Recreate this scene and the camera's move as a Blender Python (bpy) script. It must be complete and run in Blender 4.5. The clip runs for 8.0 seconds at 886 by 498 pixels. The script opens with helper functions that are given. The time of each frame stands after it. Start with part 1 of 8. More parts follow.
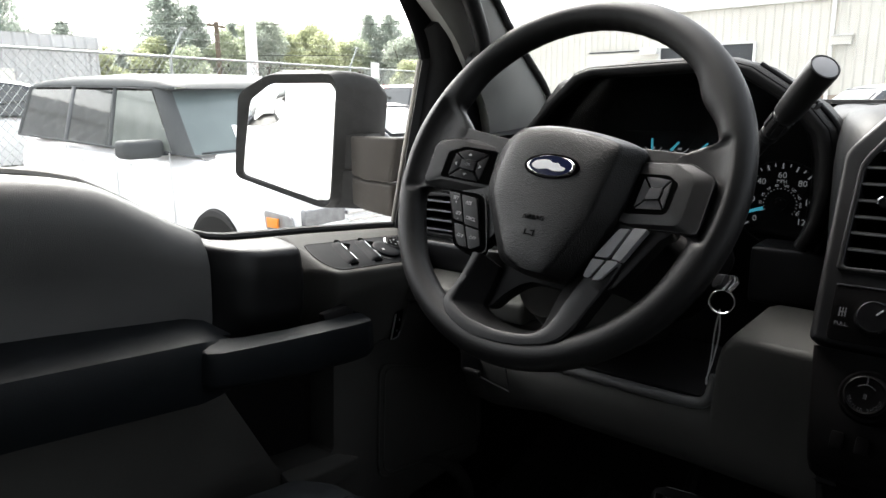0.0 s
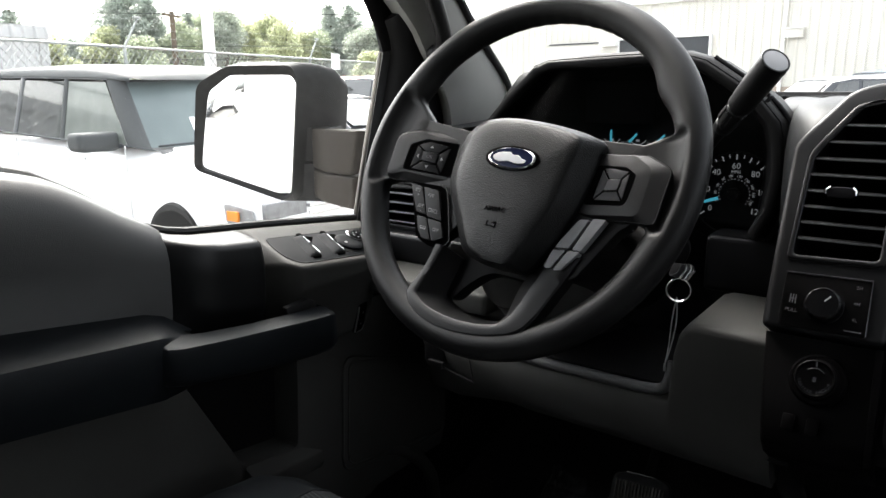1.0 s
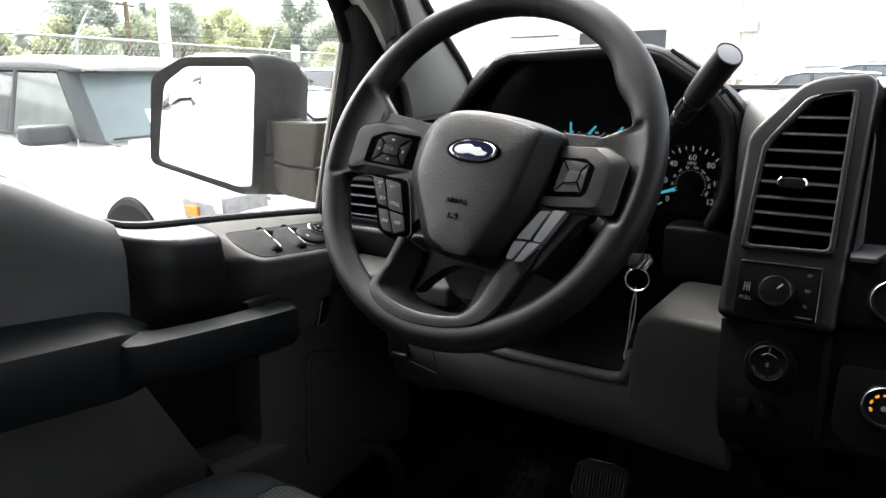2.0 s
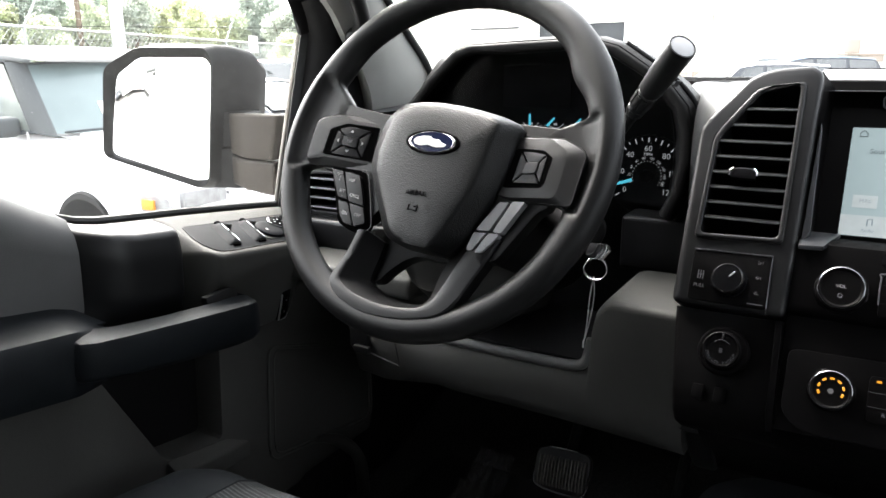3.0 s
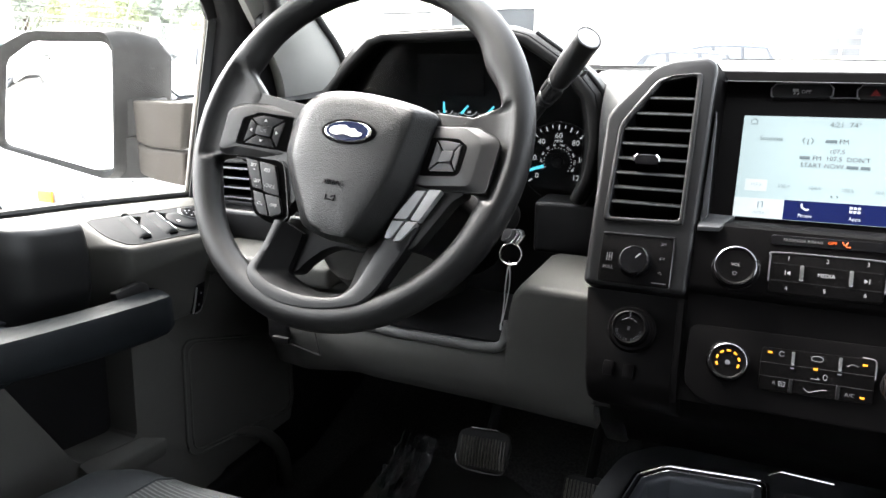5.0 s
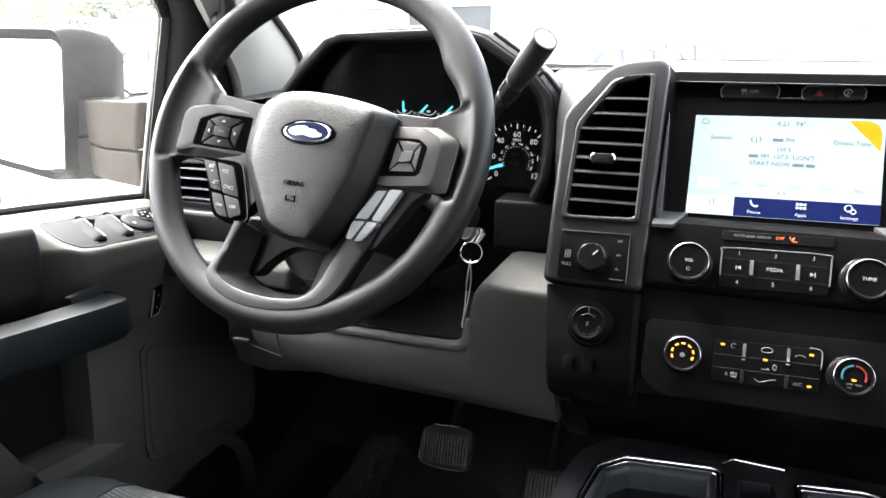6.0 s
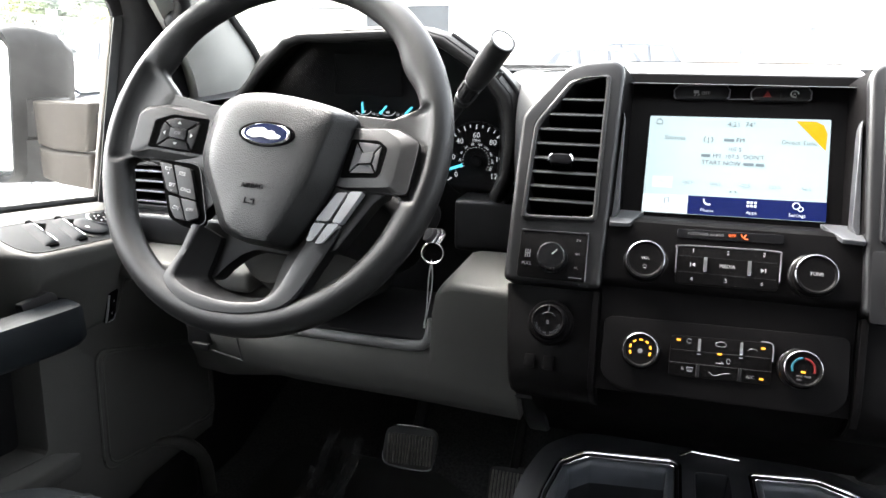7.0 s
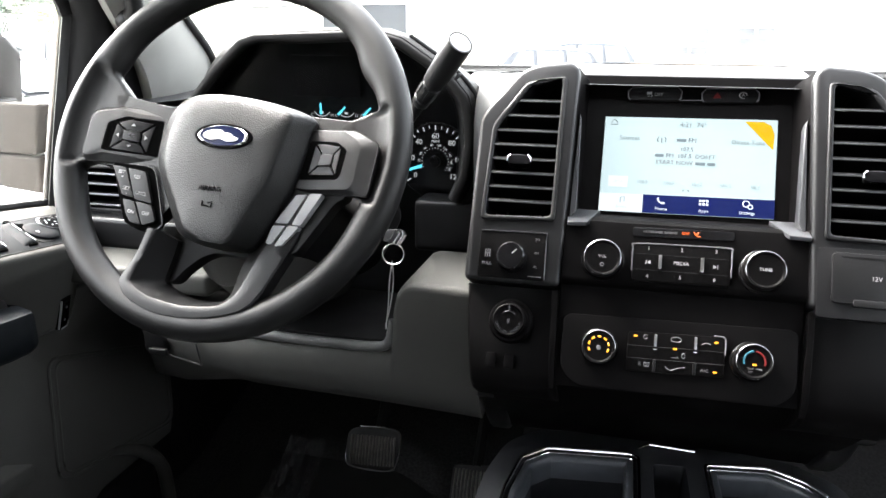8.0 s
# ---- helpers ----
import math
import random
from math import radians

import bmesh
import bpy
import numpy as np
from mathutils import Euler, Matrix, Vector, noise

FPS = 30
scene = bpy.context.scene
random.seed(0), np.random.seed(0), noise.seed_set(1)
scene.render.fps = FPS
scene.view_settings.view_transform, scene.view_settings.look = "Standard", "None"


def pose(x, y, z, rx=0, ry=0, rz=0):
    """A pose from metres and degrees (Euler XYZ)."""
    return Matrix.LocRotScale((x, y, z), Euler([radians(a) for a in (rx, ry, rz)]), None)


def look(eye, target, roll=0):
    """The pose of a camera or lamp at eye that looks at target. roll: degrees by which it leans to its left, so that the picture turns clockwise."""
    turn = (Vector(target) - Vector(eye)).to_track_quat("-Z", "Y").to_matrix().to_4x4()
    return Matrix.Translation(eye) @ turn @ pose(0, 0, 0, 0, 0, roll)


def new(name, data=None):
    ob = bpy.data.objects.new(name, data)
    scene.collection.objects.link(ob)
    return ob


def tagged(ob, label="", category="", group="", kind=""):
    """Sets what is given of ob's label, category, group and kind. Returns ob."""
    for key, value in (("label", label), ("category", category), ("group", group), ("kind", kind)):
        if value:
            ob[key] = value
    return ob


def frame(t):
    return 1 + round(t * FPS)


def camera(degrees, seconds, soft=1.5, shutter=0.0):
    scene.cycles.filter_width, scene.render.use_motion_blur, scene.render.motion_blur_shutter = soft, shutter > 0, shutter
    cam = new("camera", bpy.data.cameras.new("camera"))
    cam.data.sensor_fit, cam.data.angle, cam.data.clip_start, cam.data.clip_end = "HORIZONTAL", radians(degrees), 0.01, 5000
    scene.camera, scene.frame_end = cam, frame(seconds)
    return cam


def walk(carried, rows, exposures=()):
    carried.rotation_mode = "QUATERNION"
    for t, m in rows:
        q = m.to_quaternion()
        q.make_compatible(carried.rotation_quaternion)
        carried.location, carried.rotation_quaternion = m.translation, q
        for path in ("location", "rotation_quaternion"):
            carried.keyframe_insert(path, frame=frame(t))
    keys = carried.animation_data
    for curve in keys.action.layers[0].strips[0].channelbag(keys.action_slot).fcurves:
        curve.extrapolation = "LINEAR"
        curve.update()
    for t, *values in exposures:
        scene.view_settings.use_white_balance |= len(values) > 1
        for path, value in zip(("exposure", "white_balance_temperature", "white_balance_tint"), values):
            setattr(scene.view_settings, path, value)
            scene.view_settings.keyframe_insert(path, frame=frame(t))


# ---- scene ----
cam = camera(64.07, 8.0)
PATH = [
    (0.0, pose(-0.0848, -0.7795, 1.6200, 77.556, 0.562, 39.668)),
    (0.5, pose(-0.0834, -0.7808, 1.6202, 77.245, 0.529, 38.154)),
    (1.0, pose(-0.0822, -0.7819, 1.6211, 76.871, 0.498, 36.641)),
    (1.5, pose(-0.0818, -0.7823, 1.6211, 76.547, 0.420, 35.102)),
    (3.0, pose(-0.0777, -0.7825, 1.6210, 75.610, 0.227, 30.548)),
    (3.5, pose(-0.0770, -0.7836, 1.6220, 75.252, 0.139, 28.832)),
    (4.0, pose(-0.0759, -0.7847, 1.6226, 74.963, 0.067, 27.148)),
    (4.5, pose(-0.0752, -0.7869, 1.6237, 74.669, -0.072, 25.453)),
    (6.0, pose(-0.0738, -0.7948, 1.6288, 74.235, -0.337, 20.471)),
    (6.5, pose(-0.0733, -0.7963, 1.6302, 74.201, -0.432, 18.857)),
    (7.0, pose(-0.0733, -0.7972, 1.6309, 74.214, -0.514, 17.233)),
    (7.5, pose(-0.0727, -0.7987, 1.6325, 74.160, -0.586, 15.648)),
    (8.0, pose(-0.0730, -0.8005, 1.6333, 74.193, -0.679, 13.919)),
]
EXPOSURES = [(0.0, 2.6), (1.5, 2.9), (3.0, 3.68), (4.0, 4.08), (6.0, 4.83), (7.0, 4.78), (8.0, 4.68)]
walk(cam, PATH, EXPOSURES)

# ---- daylight: bright haze with a soft sun ----
world = bpy.data.worlds.new("overcast_sky")
scene.world = world
world.use_nodes = True
wn, wl = world.node_tree.nodes, world.node_tree.links
sky = wn.new("ShaderNodeTexSky")
sky.sky_type = "NISHITA"
sky.sun_disc = False
sky.sun_elevation, sky.sun_rotation = radians(49), radians(296.6)
sky.dust_density, sky.air_density, sky.ozone_density = 6.0, 1.0, 1.0
haze = wn.new("ShaderNodeHueSaturation")
haze.inputs["Saturation"].default_value = 0.22
wl.new(sky.outputs["Color"], haze.inputs["Color"])
wl.new(haze.outputs["Color"], wn["Background"].inputs["Color"])
wn["Background"].inputs["Strength"].default_value = 0.15
sun = new("sun", bpy.data.lights.new("sun", "SUN"))
sun.data.energy, sun.data.angle, sun.data.color = 0.55, radians(40), (1.0, 0.91, 0.80)
sun.matrix_world = look((-12, 6, 15.4), (0, 0, 0))


# ---- materials ----
def mat(name, color, rough=0.5, metal=0.0, var=0.15, scale=40.0, bump=0.0, bump_scale=600.0, spec=0.35,
        emit=0.0, coat=0.0, stretch=(1, 1, 1), dirt=0.0, cell=False):
    m = bpy.data.materials.new(name)
    m.use_nodes = True
    n, l = m.node_tree.nodes, m.node_tree.links
    b = n["Principled BSDF"]
    b.inputs["Roughness"].default_value = rough
    b.inputs["Metallic"].default_value = metal
    b.inputs["Specular IOR Level"].default_value = spec
    b.inputs["Coat Weight"].default_value = coat
    b.inputs["Coat Roughness"].default_value = 0.05
    tc = n.new("ShaderNodeTexCoord")
    mp = n.new("ShaderNodeMapping")
    mp.inputs["Scale"].default_value = stretch
    l.new(tc.outputs["Object"], mp.inputs["Vector"])
    big = n.new("ShaderNodeTexNoise")
    big.inputs["Scale"].default_value = scale
    big.inputs["Detail"].default_value = 5
    l.new(mp.outputs["Vector"], big.inputs["Vector"])
    ramp = n.new("ShaderNodeValToRGB")
    ramp.color_ramp.elements[0].position, ramp.color_ramp.elements[1].position = 0.3, 0.7
    c = Vector(color)
    lo, hi = c * (1 - var), c * (1 + var)
    ramp.color_ramp.elements[0].color = (*lo, 1)
    ramp.color_ramp.elements[1].color = (*[min(1, v) for v in hi], 1)
    l.new(big.outputs["Fac"], ramp.inputs["Fac"])
    l.new(ramp.outputs["Color"], b.inputs["Base Color"])
    if not emit:
        # smudges: gloss varies over a few centimetres
        rr = n.new("ShaderNodeMapRange")
        rr.inputs["To Min"].default_value, rr.inputs["To Max"].default_value = max(0.02, rough * 0.85), min(1, rough * 1.18)
        l.new(big.outputs["Fac"], rr.inputs["Value"])
        l.new(rr.outputs["Result"], b.inputs["Roughness"])
    if bump:
        t = n.new("ShaderNodeTexVoronoi" if cell else "ShaderNodeTexNoise")
        t.inputs["Scale"].default_value = bump_scale
        if not cell:
            t.inputs["Detail"].default_value = 3
        l.new(mp.outputs["Vector"], t.inputs["Vector"])
        bp = n.new("ShaderNodeBump")
        bp.inputs["Strength"].default_value = bump
        bp.inputs["Distance"].default_value = 0.001 if bump_scale > 60 else 0.01
        l.new(t.outputs["Distance" if cell else "Fac"], bp.inputs["Height"])
        l.new(bp.outputs["Normal"], b.inputs["Normal"])
    if emit:
        for k, e in enumerate((lo, hi)):
            ramp.color_ramp.elements[k].color = (*(e * 0.12), 1)
        b.inputs["Emission Color"].default_value = (*color, 1)
        b.inputs["Emission Strength"].default_value = emit
    return m


def glass_mat(name, tint=(1, 1, 1), gloss_rough=0.0, ior=1.45, veil=0.0):
    """A thin pane: clear, with the gloss of its surface and an added pale veil for haze."""
    m = bpy.data.materials.new(name)
    m.use_nodes = True
    n, l = m.node_tree.nodes, m.node_tree.links
    n.remove(n["Principled BSDF"])
    tr, gl, mx, fr = (n.new("ShaderNode" + k) for k in ("BsdfTransparent", "BsdfGlossy", "MixShader", "Fresnel"))
    tr.inputs["Color"].default_value = (*tint, 1)
    gl.inputs["Roughness"].default_value = gloss_rough
    fr.inputs["IOR"].default_value = ior
    l.new(fr.outputs["Fac"], mx.inputs["Fac"])
    l.new(tr.outputs[0], mx.inputs[1])
    l.new(gl.outputs[0], mx.inputs[2])
    out = mx
    # faint white scatter, added to lift dark things beyond the pane as haze would
    if veil:
        out, film, grain = n.new("ShaderNodeMixShader"), n.new("ShaderNodeBsdfTranslucent"), n.new("ShaderNodeTexNoise")
        film.inputs["Color"].default_value = (0.80, 0.80, 0.78, 1)
        grain.inputs["Scale"].default_value = 3.0
        rng = n.new("ShaderNodeMapRange")
        rng.inputs["To Min"].default_value = veil * 0.7
        rng.inputs["To Max"].default_value = veil * 1.3
        l.new(grain.outputs["Fac"], rng.inputs["Value"])
        l.new(rng.outputs[0], out.inputs["Fac"])
        l.new(mx.outputs[0], out.inputs[1])
        l.new(film.outputs[0], out.inputs[2])
    l.new(out.outputs[0], n["Material Output"].inputs["Surface"])
    return m


BLACK = mat("black_grained_plastic", (0.0085, 0.0085, 0.009), 0.36, bump=0.25, bump_scale=900, spec=0.22)
BLACK_SOFT = mat("black_soft_vinyl", (0.0056, 0.0068, 0.0082), 0.54, bump=0.2, bump_scale=700, spec=0.10)
INSET = mat("black_sheen_vinyl", (0.0036, 0.0038, 0.0042), 0.44, bump=0.12, bump_scale=700, spec=0.30)
DEEP = mat("matt_black_plastic", (0.0058, 0.0057, 0.0060), 0.55, bump=0.1, spec=0.1)
STACK = mat("fine_black_panel", (0.0022, 0.0020, 0.0021), 0.46, bump=0.12, bump_scale=1200, spec=0.035)
GLOSS = mat("gloss_black_plastic", (0.004, 0.004, 0.0045), 0.14, var=0.05, spec=0.25)
GREY = mat("earth_grey_plastic", (0.0435, 0.0432, 0.0405), 0.55, var=0.05, scale=20, bump=0.3, bump_scale=800, spec=0.10)
GREY_SOFT = mat("earth_grey_vinyl", (0.066, 0.0665, 0.066), 0.45, var=0.05, scale=20, bump=0.34, bump_scale=900, spec=0.24)
PILLAR = mat("pale_grey_pillar_trim", (0.16, 0.16, 0.15), 0.6, var=0.05, bump=0.2, bump_scale=800)
LINER = mat("woven_grey_headliner", (0.42, 0.415, 0.405), 0.9, var=0.06, bump=0.4, bump_scale=1200, spec=0.1)
RIM = mat("black_urethane", (0.0042, 0.0042, 0.0044), 0.42, var=0.12, scale=15, bump=0.18, bump_scale=1500, spec=0.22)
HUB = mat("charcoal_leather_grain", (0.0054, 0.0057, 0.0059), 0.38, var=0.08, bump=0.34, bump_scale=820, cell=True, spec=0.20)
SATIN = mat("satin_dark_grey", (0.0047, 0.0047, 0.0051), 0.42, var=0.06, bump=0.2, bump_scale=1400, spec=0.24)
COLUMN = mat("satin_charcoal_trim", (0.0060, 0.0060, 0.0065), 0.36, var=0.06, bump=0.1, bump_scale=900, spec=0.28)
BUTTON = mat("dark_grey_button", (0.0068, 0.0068, 0.0073), 0.36, var=0.05, spec=0.14)
BUTTON_PALE = mat("pale_grey_button", (0.18, 0.18, 0.185), 0.4, var=0.05)
BUTTON_MID = mat("mid_grey_button", (0.034, 0.034, 0.036), 0.4, var=0.05, spec=0.2)
SILVER = mat("silver_paint", (0.13, 0.133, 0.14), 0.45, metal=0.3, var=0.04)
SILVER_DARK = mat("dark_silver_paint", (0.034, 0.035, 0.038), 0.4, metal=0.2, var=0.05)
CHROME = mat("chrome", (0.85, 0.85, 0.86), 0.12, metal=1.0, var=0.03)
DARK_CHROME = mat("dark_chrome", (0.14, 0.14, 0.145), 0.22, metal=1.0, var=0.05)
STEEL = mat("brushed_steel", (0.55, 0.55, 0.55), 0.25, metal=1.0, var=0.1)
RUBBER = mat("black_rubber", (0.022, 0.022, 0.022), 0.55, bump=0.2, spec=0.2)
CARPET = mat("black_carpet", (0.040, 0.040, 0.041), 0.95, var=0.4, scale=200, bump=0.8, bump_scale=500, spec=0.05)
SEATVINYL = mat("dark_slate_seat_cloth", (0.0115, 0.0135, 0.0155), 0.8, bump=0.4, bump_scale=1100)
PRINT = mat("white_print", (0.22, 0.22, 0.22), 0.5, var=0.02)
PRINT_GREY = mat("grey_print", (0.085, 0.085, 0.09), 0.5, var=0.02)
# black without sheen: also stands in for the shade of gaps and wells
EMBOSS = mat("sheenless_black", (0.0018, 0.0018, 0.0018), 0.8, var=0.05, spec=0.0)
DIAL = mat("lit_dial_print", (0.75, 0.78, 0.80), 0.5, emit=0.042)
CYAN = mat("lit_cyan_needle", (0.10, 0.62, 0.80), 0.5, emit=0.10)
AMBER = mat("amber_led", (1.0, 0.42, 0.03), 0.4, emit=0.075)
RED = mat("red_mark", (0.45, 0.03, 0.03), 0.5, emit=0.004)
ORANGE = mat("orange_warning_light", (1.0, 0.16, 0.02), 0.5, emit=0.06)
BLUE_ARC = mat("blue_arc", (0.04, 0.30, 0.42), 0.5, emit=0.014)
RED_ARC = mat("red_arc", (0.40, 0.02, 0.02), 0.5, emit=0.014)
BADGE = mat("badge_blue", (0.005, 0.008, 0.030), 0.2, var=0.03)
SCREEN = mat("lit_pale_screen", (0.62, 0.77, 0.80), 0.25, var=0.02, emit=0.037)
SCREEN_WHITE = mat("lit_white_screen", (0.80, 0.88, 0.90), 0.25, emit=0.040)
SCREEN_NAVY = mat("lit_navy_screen", (0.010, 0.020, 0.14), 0.25, emit=0.030)
SCREEN_YELLOW = mat("lit_yellow_screen", (0.80, 0.50, 0.01), 0.25, emit=0.034)
SCREEN_TEXT = mat("screen_grey_text", (0.10, 0.13, 0.15), 0.3, emit=0.032)
SCREEN_MID = mat("screen_pale_text", (0.20, 0.26, 0.29), 0.3, emit=0.034)
BRACKET = mat("light_grey_edge", (0.075, 0.075, 0.08), 0.4, var=0.04)
SCREEN_FAINT = mat("screen_faint_text", (0.36, 0.46, 0.52), 0.3, emit=0.035)
SCREEN_TEXT_W = mat("screen_white_text", (0.80, 0.85, 0.95), 0.3, emit=0.042)
MIRROR_SHELL = mat("black_mirror_shell", (0.0115, 0.0118, 0.0118), 0.55, var=0.35, bump=0.2, bump_scale=500, spec=0.08)
SWITCH = mat("satin_switch_panel", (0.0082, 0.0090, 0.0102), 0.58, var=0.06, spec=0.035)
MIRROR = mat("mirror", (0.92, 0.93, 0.93), 0.015, metal=1.0, var=0.0)
PANE = glass_mat("clear_glass", (0.96, 0.98, 0.97), 0.0, 1.45, 0.004)
SHADE = glass_mat("grey_tinted_glass", (0.82, 0.83, 0.83))
REAR_TINT = glass_mat("rear_tinted_glass", (0.22, 0.22, 0.23))
LENS = glass_mat("dial_cover", (0.62, 0.62, 0.63), 0.03, 1.25)
FILM = mat("clear_film", (0.38, 0.38, 0.385), 0.07, var=0.1, spec=1.0, coat=1.0)
FILM.node_tree.nodes["Principled BSDF"].inputs["Alpha"].default_value = 0.30


def stripe_mat(name):
    """Slate cloth with woven pale stripes, a stripe every 5 mm along local y."""
    m = mat(name, (0.0105, 0.012, 0.0135), 0.85, bump=0.5, bump_scale=900)
    n, l = m.node_tree.nodes, m.node_tree.links
    b = n["Principled BSDF"]
    tc, sep, mul, fr, gt, mix = (n.new("ShaderNode" + k) for k in ("TexCoord", "SeparateXYZ", "Math", "Math", "Math", "MixRGB"))
    l.new(tc.outputs["Object"], sep.inputs[0])
    mul.operation, mul.inputs[1].default_value = "MULTIPLY", 190.0
    fr.operation, gt.operation, gt.inputs[1].default_value = "FRACT", "LESS_THAN", 0.30
    l.new(sep.outputs["Y"], mul.inputs[0])
    l.new(mul.outputs[0], fr.inputs[0])
    l.new(fr.outputs[0], gt.inputs[0])
    old = b.inputs["Base Color"].links[0].from_socket
    l.new(gt.outputs[0], mix.inputs["Fac"])
    l.new(old, mix.inputs["Color1"])
    mix.inputs["Color2"].default_value = (0.050, 0.055, 0.057, 1)
    l.new(mix.outputs["Color"], b.inputs["Base Color"])
    return m


STRIPES = stripe_mat("striped_seat_cloth")


# ---- mesh tools ----
PLACES = {}


def thing(name, m, label, category, group="", kind=""):
    ob = new(name)
    ob.empty_display_size = 0.05
    ob.matrix_world = m
    PLACES[ob.name] = m.copy()
    return tagged(ob, label, category, group, kind)


def finish(bm, name, material, sharp=38, keep_sides=None):
    bmesh.ops.remove_doubles(bm, verts=bm.verts, dist=1e-6)
    if keep_sides is None:
        bmesh.ops.recalc_face_normals(bm, faces=bm.faces)
    else:
        sheet(bm, keep_sides)
    lim = radians(sharp)
    for f in bm.faces:
        f.smooth = True
    for e in bm.edges:
        e.smooth = len(e.link_faces) == 2 and e.calc_face_angle(0) < lim
    me = bpy.data.meshes.new(name)
    bm.to_mesh(me)
    bm.free()
    me.materials.append(material)
    return me


def part(name, bm, material, parent, label="", m=None, sharp=38, keep_sides=None):
    """One mesh under a thing or a part. m: the pose of the bmesh's own axes in the parent's, or None."""
    if m is not None:
        bm.transform(m)
    ob = new(name, finish(bm, name, material, sharp, keep_sides))
    ob.parent = parent
    if label:
        ob["label"] = label
    return ob


def world_part(name, bm, material, parent, label="", sharp=38, keep_sides=None):
    """As part(), for a bmesh in world axes."""
    top = parent
    while top.parent:
        top = top.parent
    inv = PLACES[top.name].inverted()
    return part(name, bm, material, parent, label, inv, sharp, None if keep_sides is None else inv @ Vector(keep_sides))


def solid(name, bm, material, label, category, kind="", group="", sharp=38, keep_sides=None):
    ob = new(name, finish(bm, name, material, sharp, keep_sides))
    return tagged(ob, label, category, group, kind)


def frame_at(origin, ex, ey):
    ex, ey = Vector(ex).normalized(), Vector(ey)
    ey = (ey - ex * ey.dot(ex)).normalized()
    ez = ex.cross(ey)
    m = Matrix.Identity(4)
    for i, v in enumerate((ex, ey, ez)):
        m.col[i][:3] = v
    m.col[3][:3] = origin
    return m


def soften(bm, width, seg=2, angle=30):
    if width <= 0:
        return bm
    bm.normal_update()
    edges = [e for e in bm.edges if len(e.link_faces) == 2 and e.calc_face_angle(0) > radians(angle)]
    bmesh.ops.bevel(bm, geom=edges, offset=width, segments=seg, profile=0.6, affect="EDGES", clamp_overlap=True)
    return bm


def fillet(pts, r, n=4):
    """Round the corners of a closed outline."""
    out = []
    k = len(pts)
    for i in range(k):
        p, a, b = Vector(pts[i]).to_2d(), Vector(pts[i - 1]).to_2d(), Vector(pts[(i + 1) % k]).to_2d()
        da, db = a - p, b - p
        t = min(r, da.length * 0.45, db.length * 0.45)
        s, e = p + da.normalized() * t, p + db.normalized() * t
        for j in range(n + 1):
            u = j / n
            out.append(tuple(s * (1 - u) ** 2 + p * 2 * u * (1 - u) + e * u ** 2))
    return out


def prism(outline, w0, w1, bevel=0.0, seg=2, scale=1.0):
    bm = bmesh.new()
    lo = [bm.verts.new((x * scale, y * scale, w0)) for x, y in outline]
    hi = [bm.verts.new((x * scale, y * scale, w1)) for x, y in outline]
    bm.faces.new(lo[::-1])
    bm.faces.new(hi)
    for i in range(len(lo)):
        j = (i + 1) % len(lo)
        bm.faces.new((lo[i], lo[j], hi[j], hi[i]))
    return soften(bm, bevel, seg)


def plate(outer, holes, w0, w1, bevel=0.0, seg=2, scale=1.0, inner=None):
    """A sheet with openings, with thickness; inner: the bevel of the openings, where it differs."""
    bm = bmesh.new()
    edges = []
    for loop in (outer, *holes):
        vs = [bm.verts.new((x * scale, y * scale, w1)) for x, y in loop]
        edges += [bm.edges.new((vs[i], vs[(i + 1) % len(vs)])) for i in range(len(vs))]
    bmesh.ops.triangle_fill(bm, use_beauty=True, edges=edges)
    bmesh.ops.dissolve_limit(bm, angle_limit=0.01, verts=bm.verts, edges=bm.edges, use_dissolve_boundaries=False)
    bmesh.ops.recalc_face_normals(bm, faces=bm.faces)
    if bm.faces and sum(f.normal.z * f.calc_area() for f in bm.faces) < 0:
        bmesh.ops.reverse_faces(bm, faces=bm.faces)
    top = list(bm.faces)
    geo = bmesh.ops.extrude_face_region(bm, geom=top)
    moved = [v for v in geo["geom"] if isinstance(v, bmesh.types.BMVert)]
    for v in moved:
        v.co.z = w0
    bm.normal_update()
    if inner is not None:
        rim = {(round(x * scale, 5), round(y * scale, 5)) for loop in holes for x, y in loop}
        inside = [e for e in bm.edges if all((round(v.co.x, 5), round(v.co.y, 5)) in rim for v in e.verts) and all(abs(v.co.z - w1) < 1e-6 for v in e.verts)]
        front = [e for e in bm.edges if e not in inside and all(abs(v.co.z - w1) < 1e-6 for v in e.verts) and e.calc_face_angle(0) > 0.8]
        bmesh.ops.bevel(bm, geom=front, offset=bevel, segments=seg, profile=0.5, affect="EDGES", clamp_overlap=True)
        return bm
    return soften(bm, bevel, seg, 50)


def box(c, s, bevel=0.0, seg=2, m=None):
    bm = bmesh.new()
    bmesh.ops.create_cube(bm, size=1.0)
    for v in bm.verts:
        v.co = Vector((v.co.x * s[0], v.co.y * s[1], v.co.z * s[2])) + Vector(c)
    soften(bm, bevel, seg)
    if m is not None:
        bm.transform(m)
    return bm


def loft(rings, closed=True, caps=False, loop=False):
    """A skin over rings of equally many points. closed: each ring is a loop; loop: the last ring joins the first."""
    bm = bmesh.new()
    vs = [[bm.verts.new(p) for p in r] for r in rings]
    k = len(vs[0])
    for a in range(len(vs) if loop else len(vs) - 1):
        r0, r1 = vs[a], vs[(a + 1) % len(vs)]
        for i in range(k if closed else k - 1):
            j = (i + 1) % k
            bm.faces.new((r0[i], r0[j], r1[j], r1[i]))
    if caps:
        bm.faces.new(vs[0][::-1])
        bm.faces.new(vs[-1])
    return bm


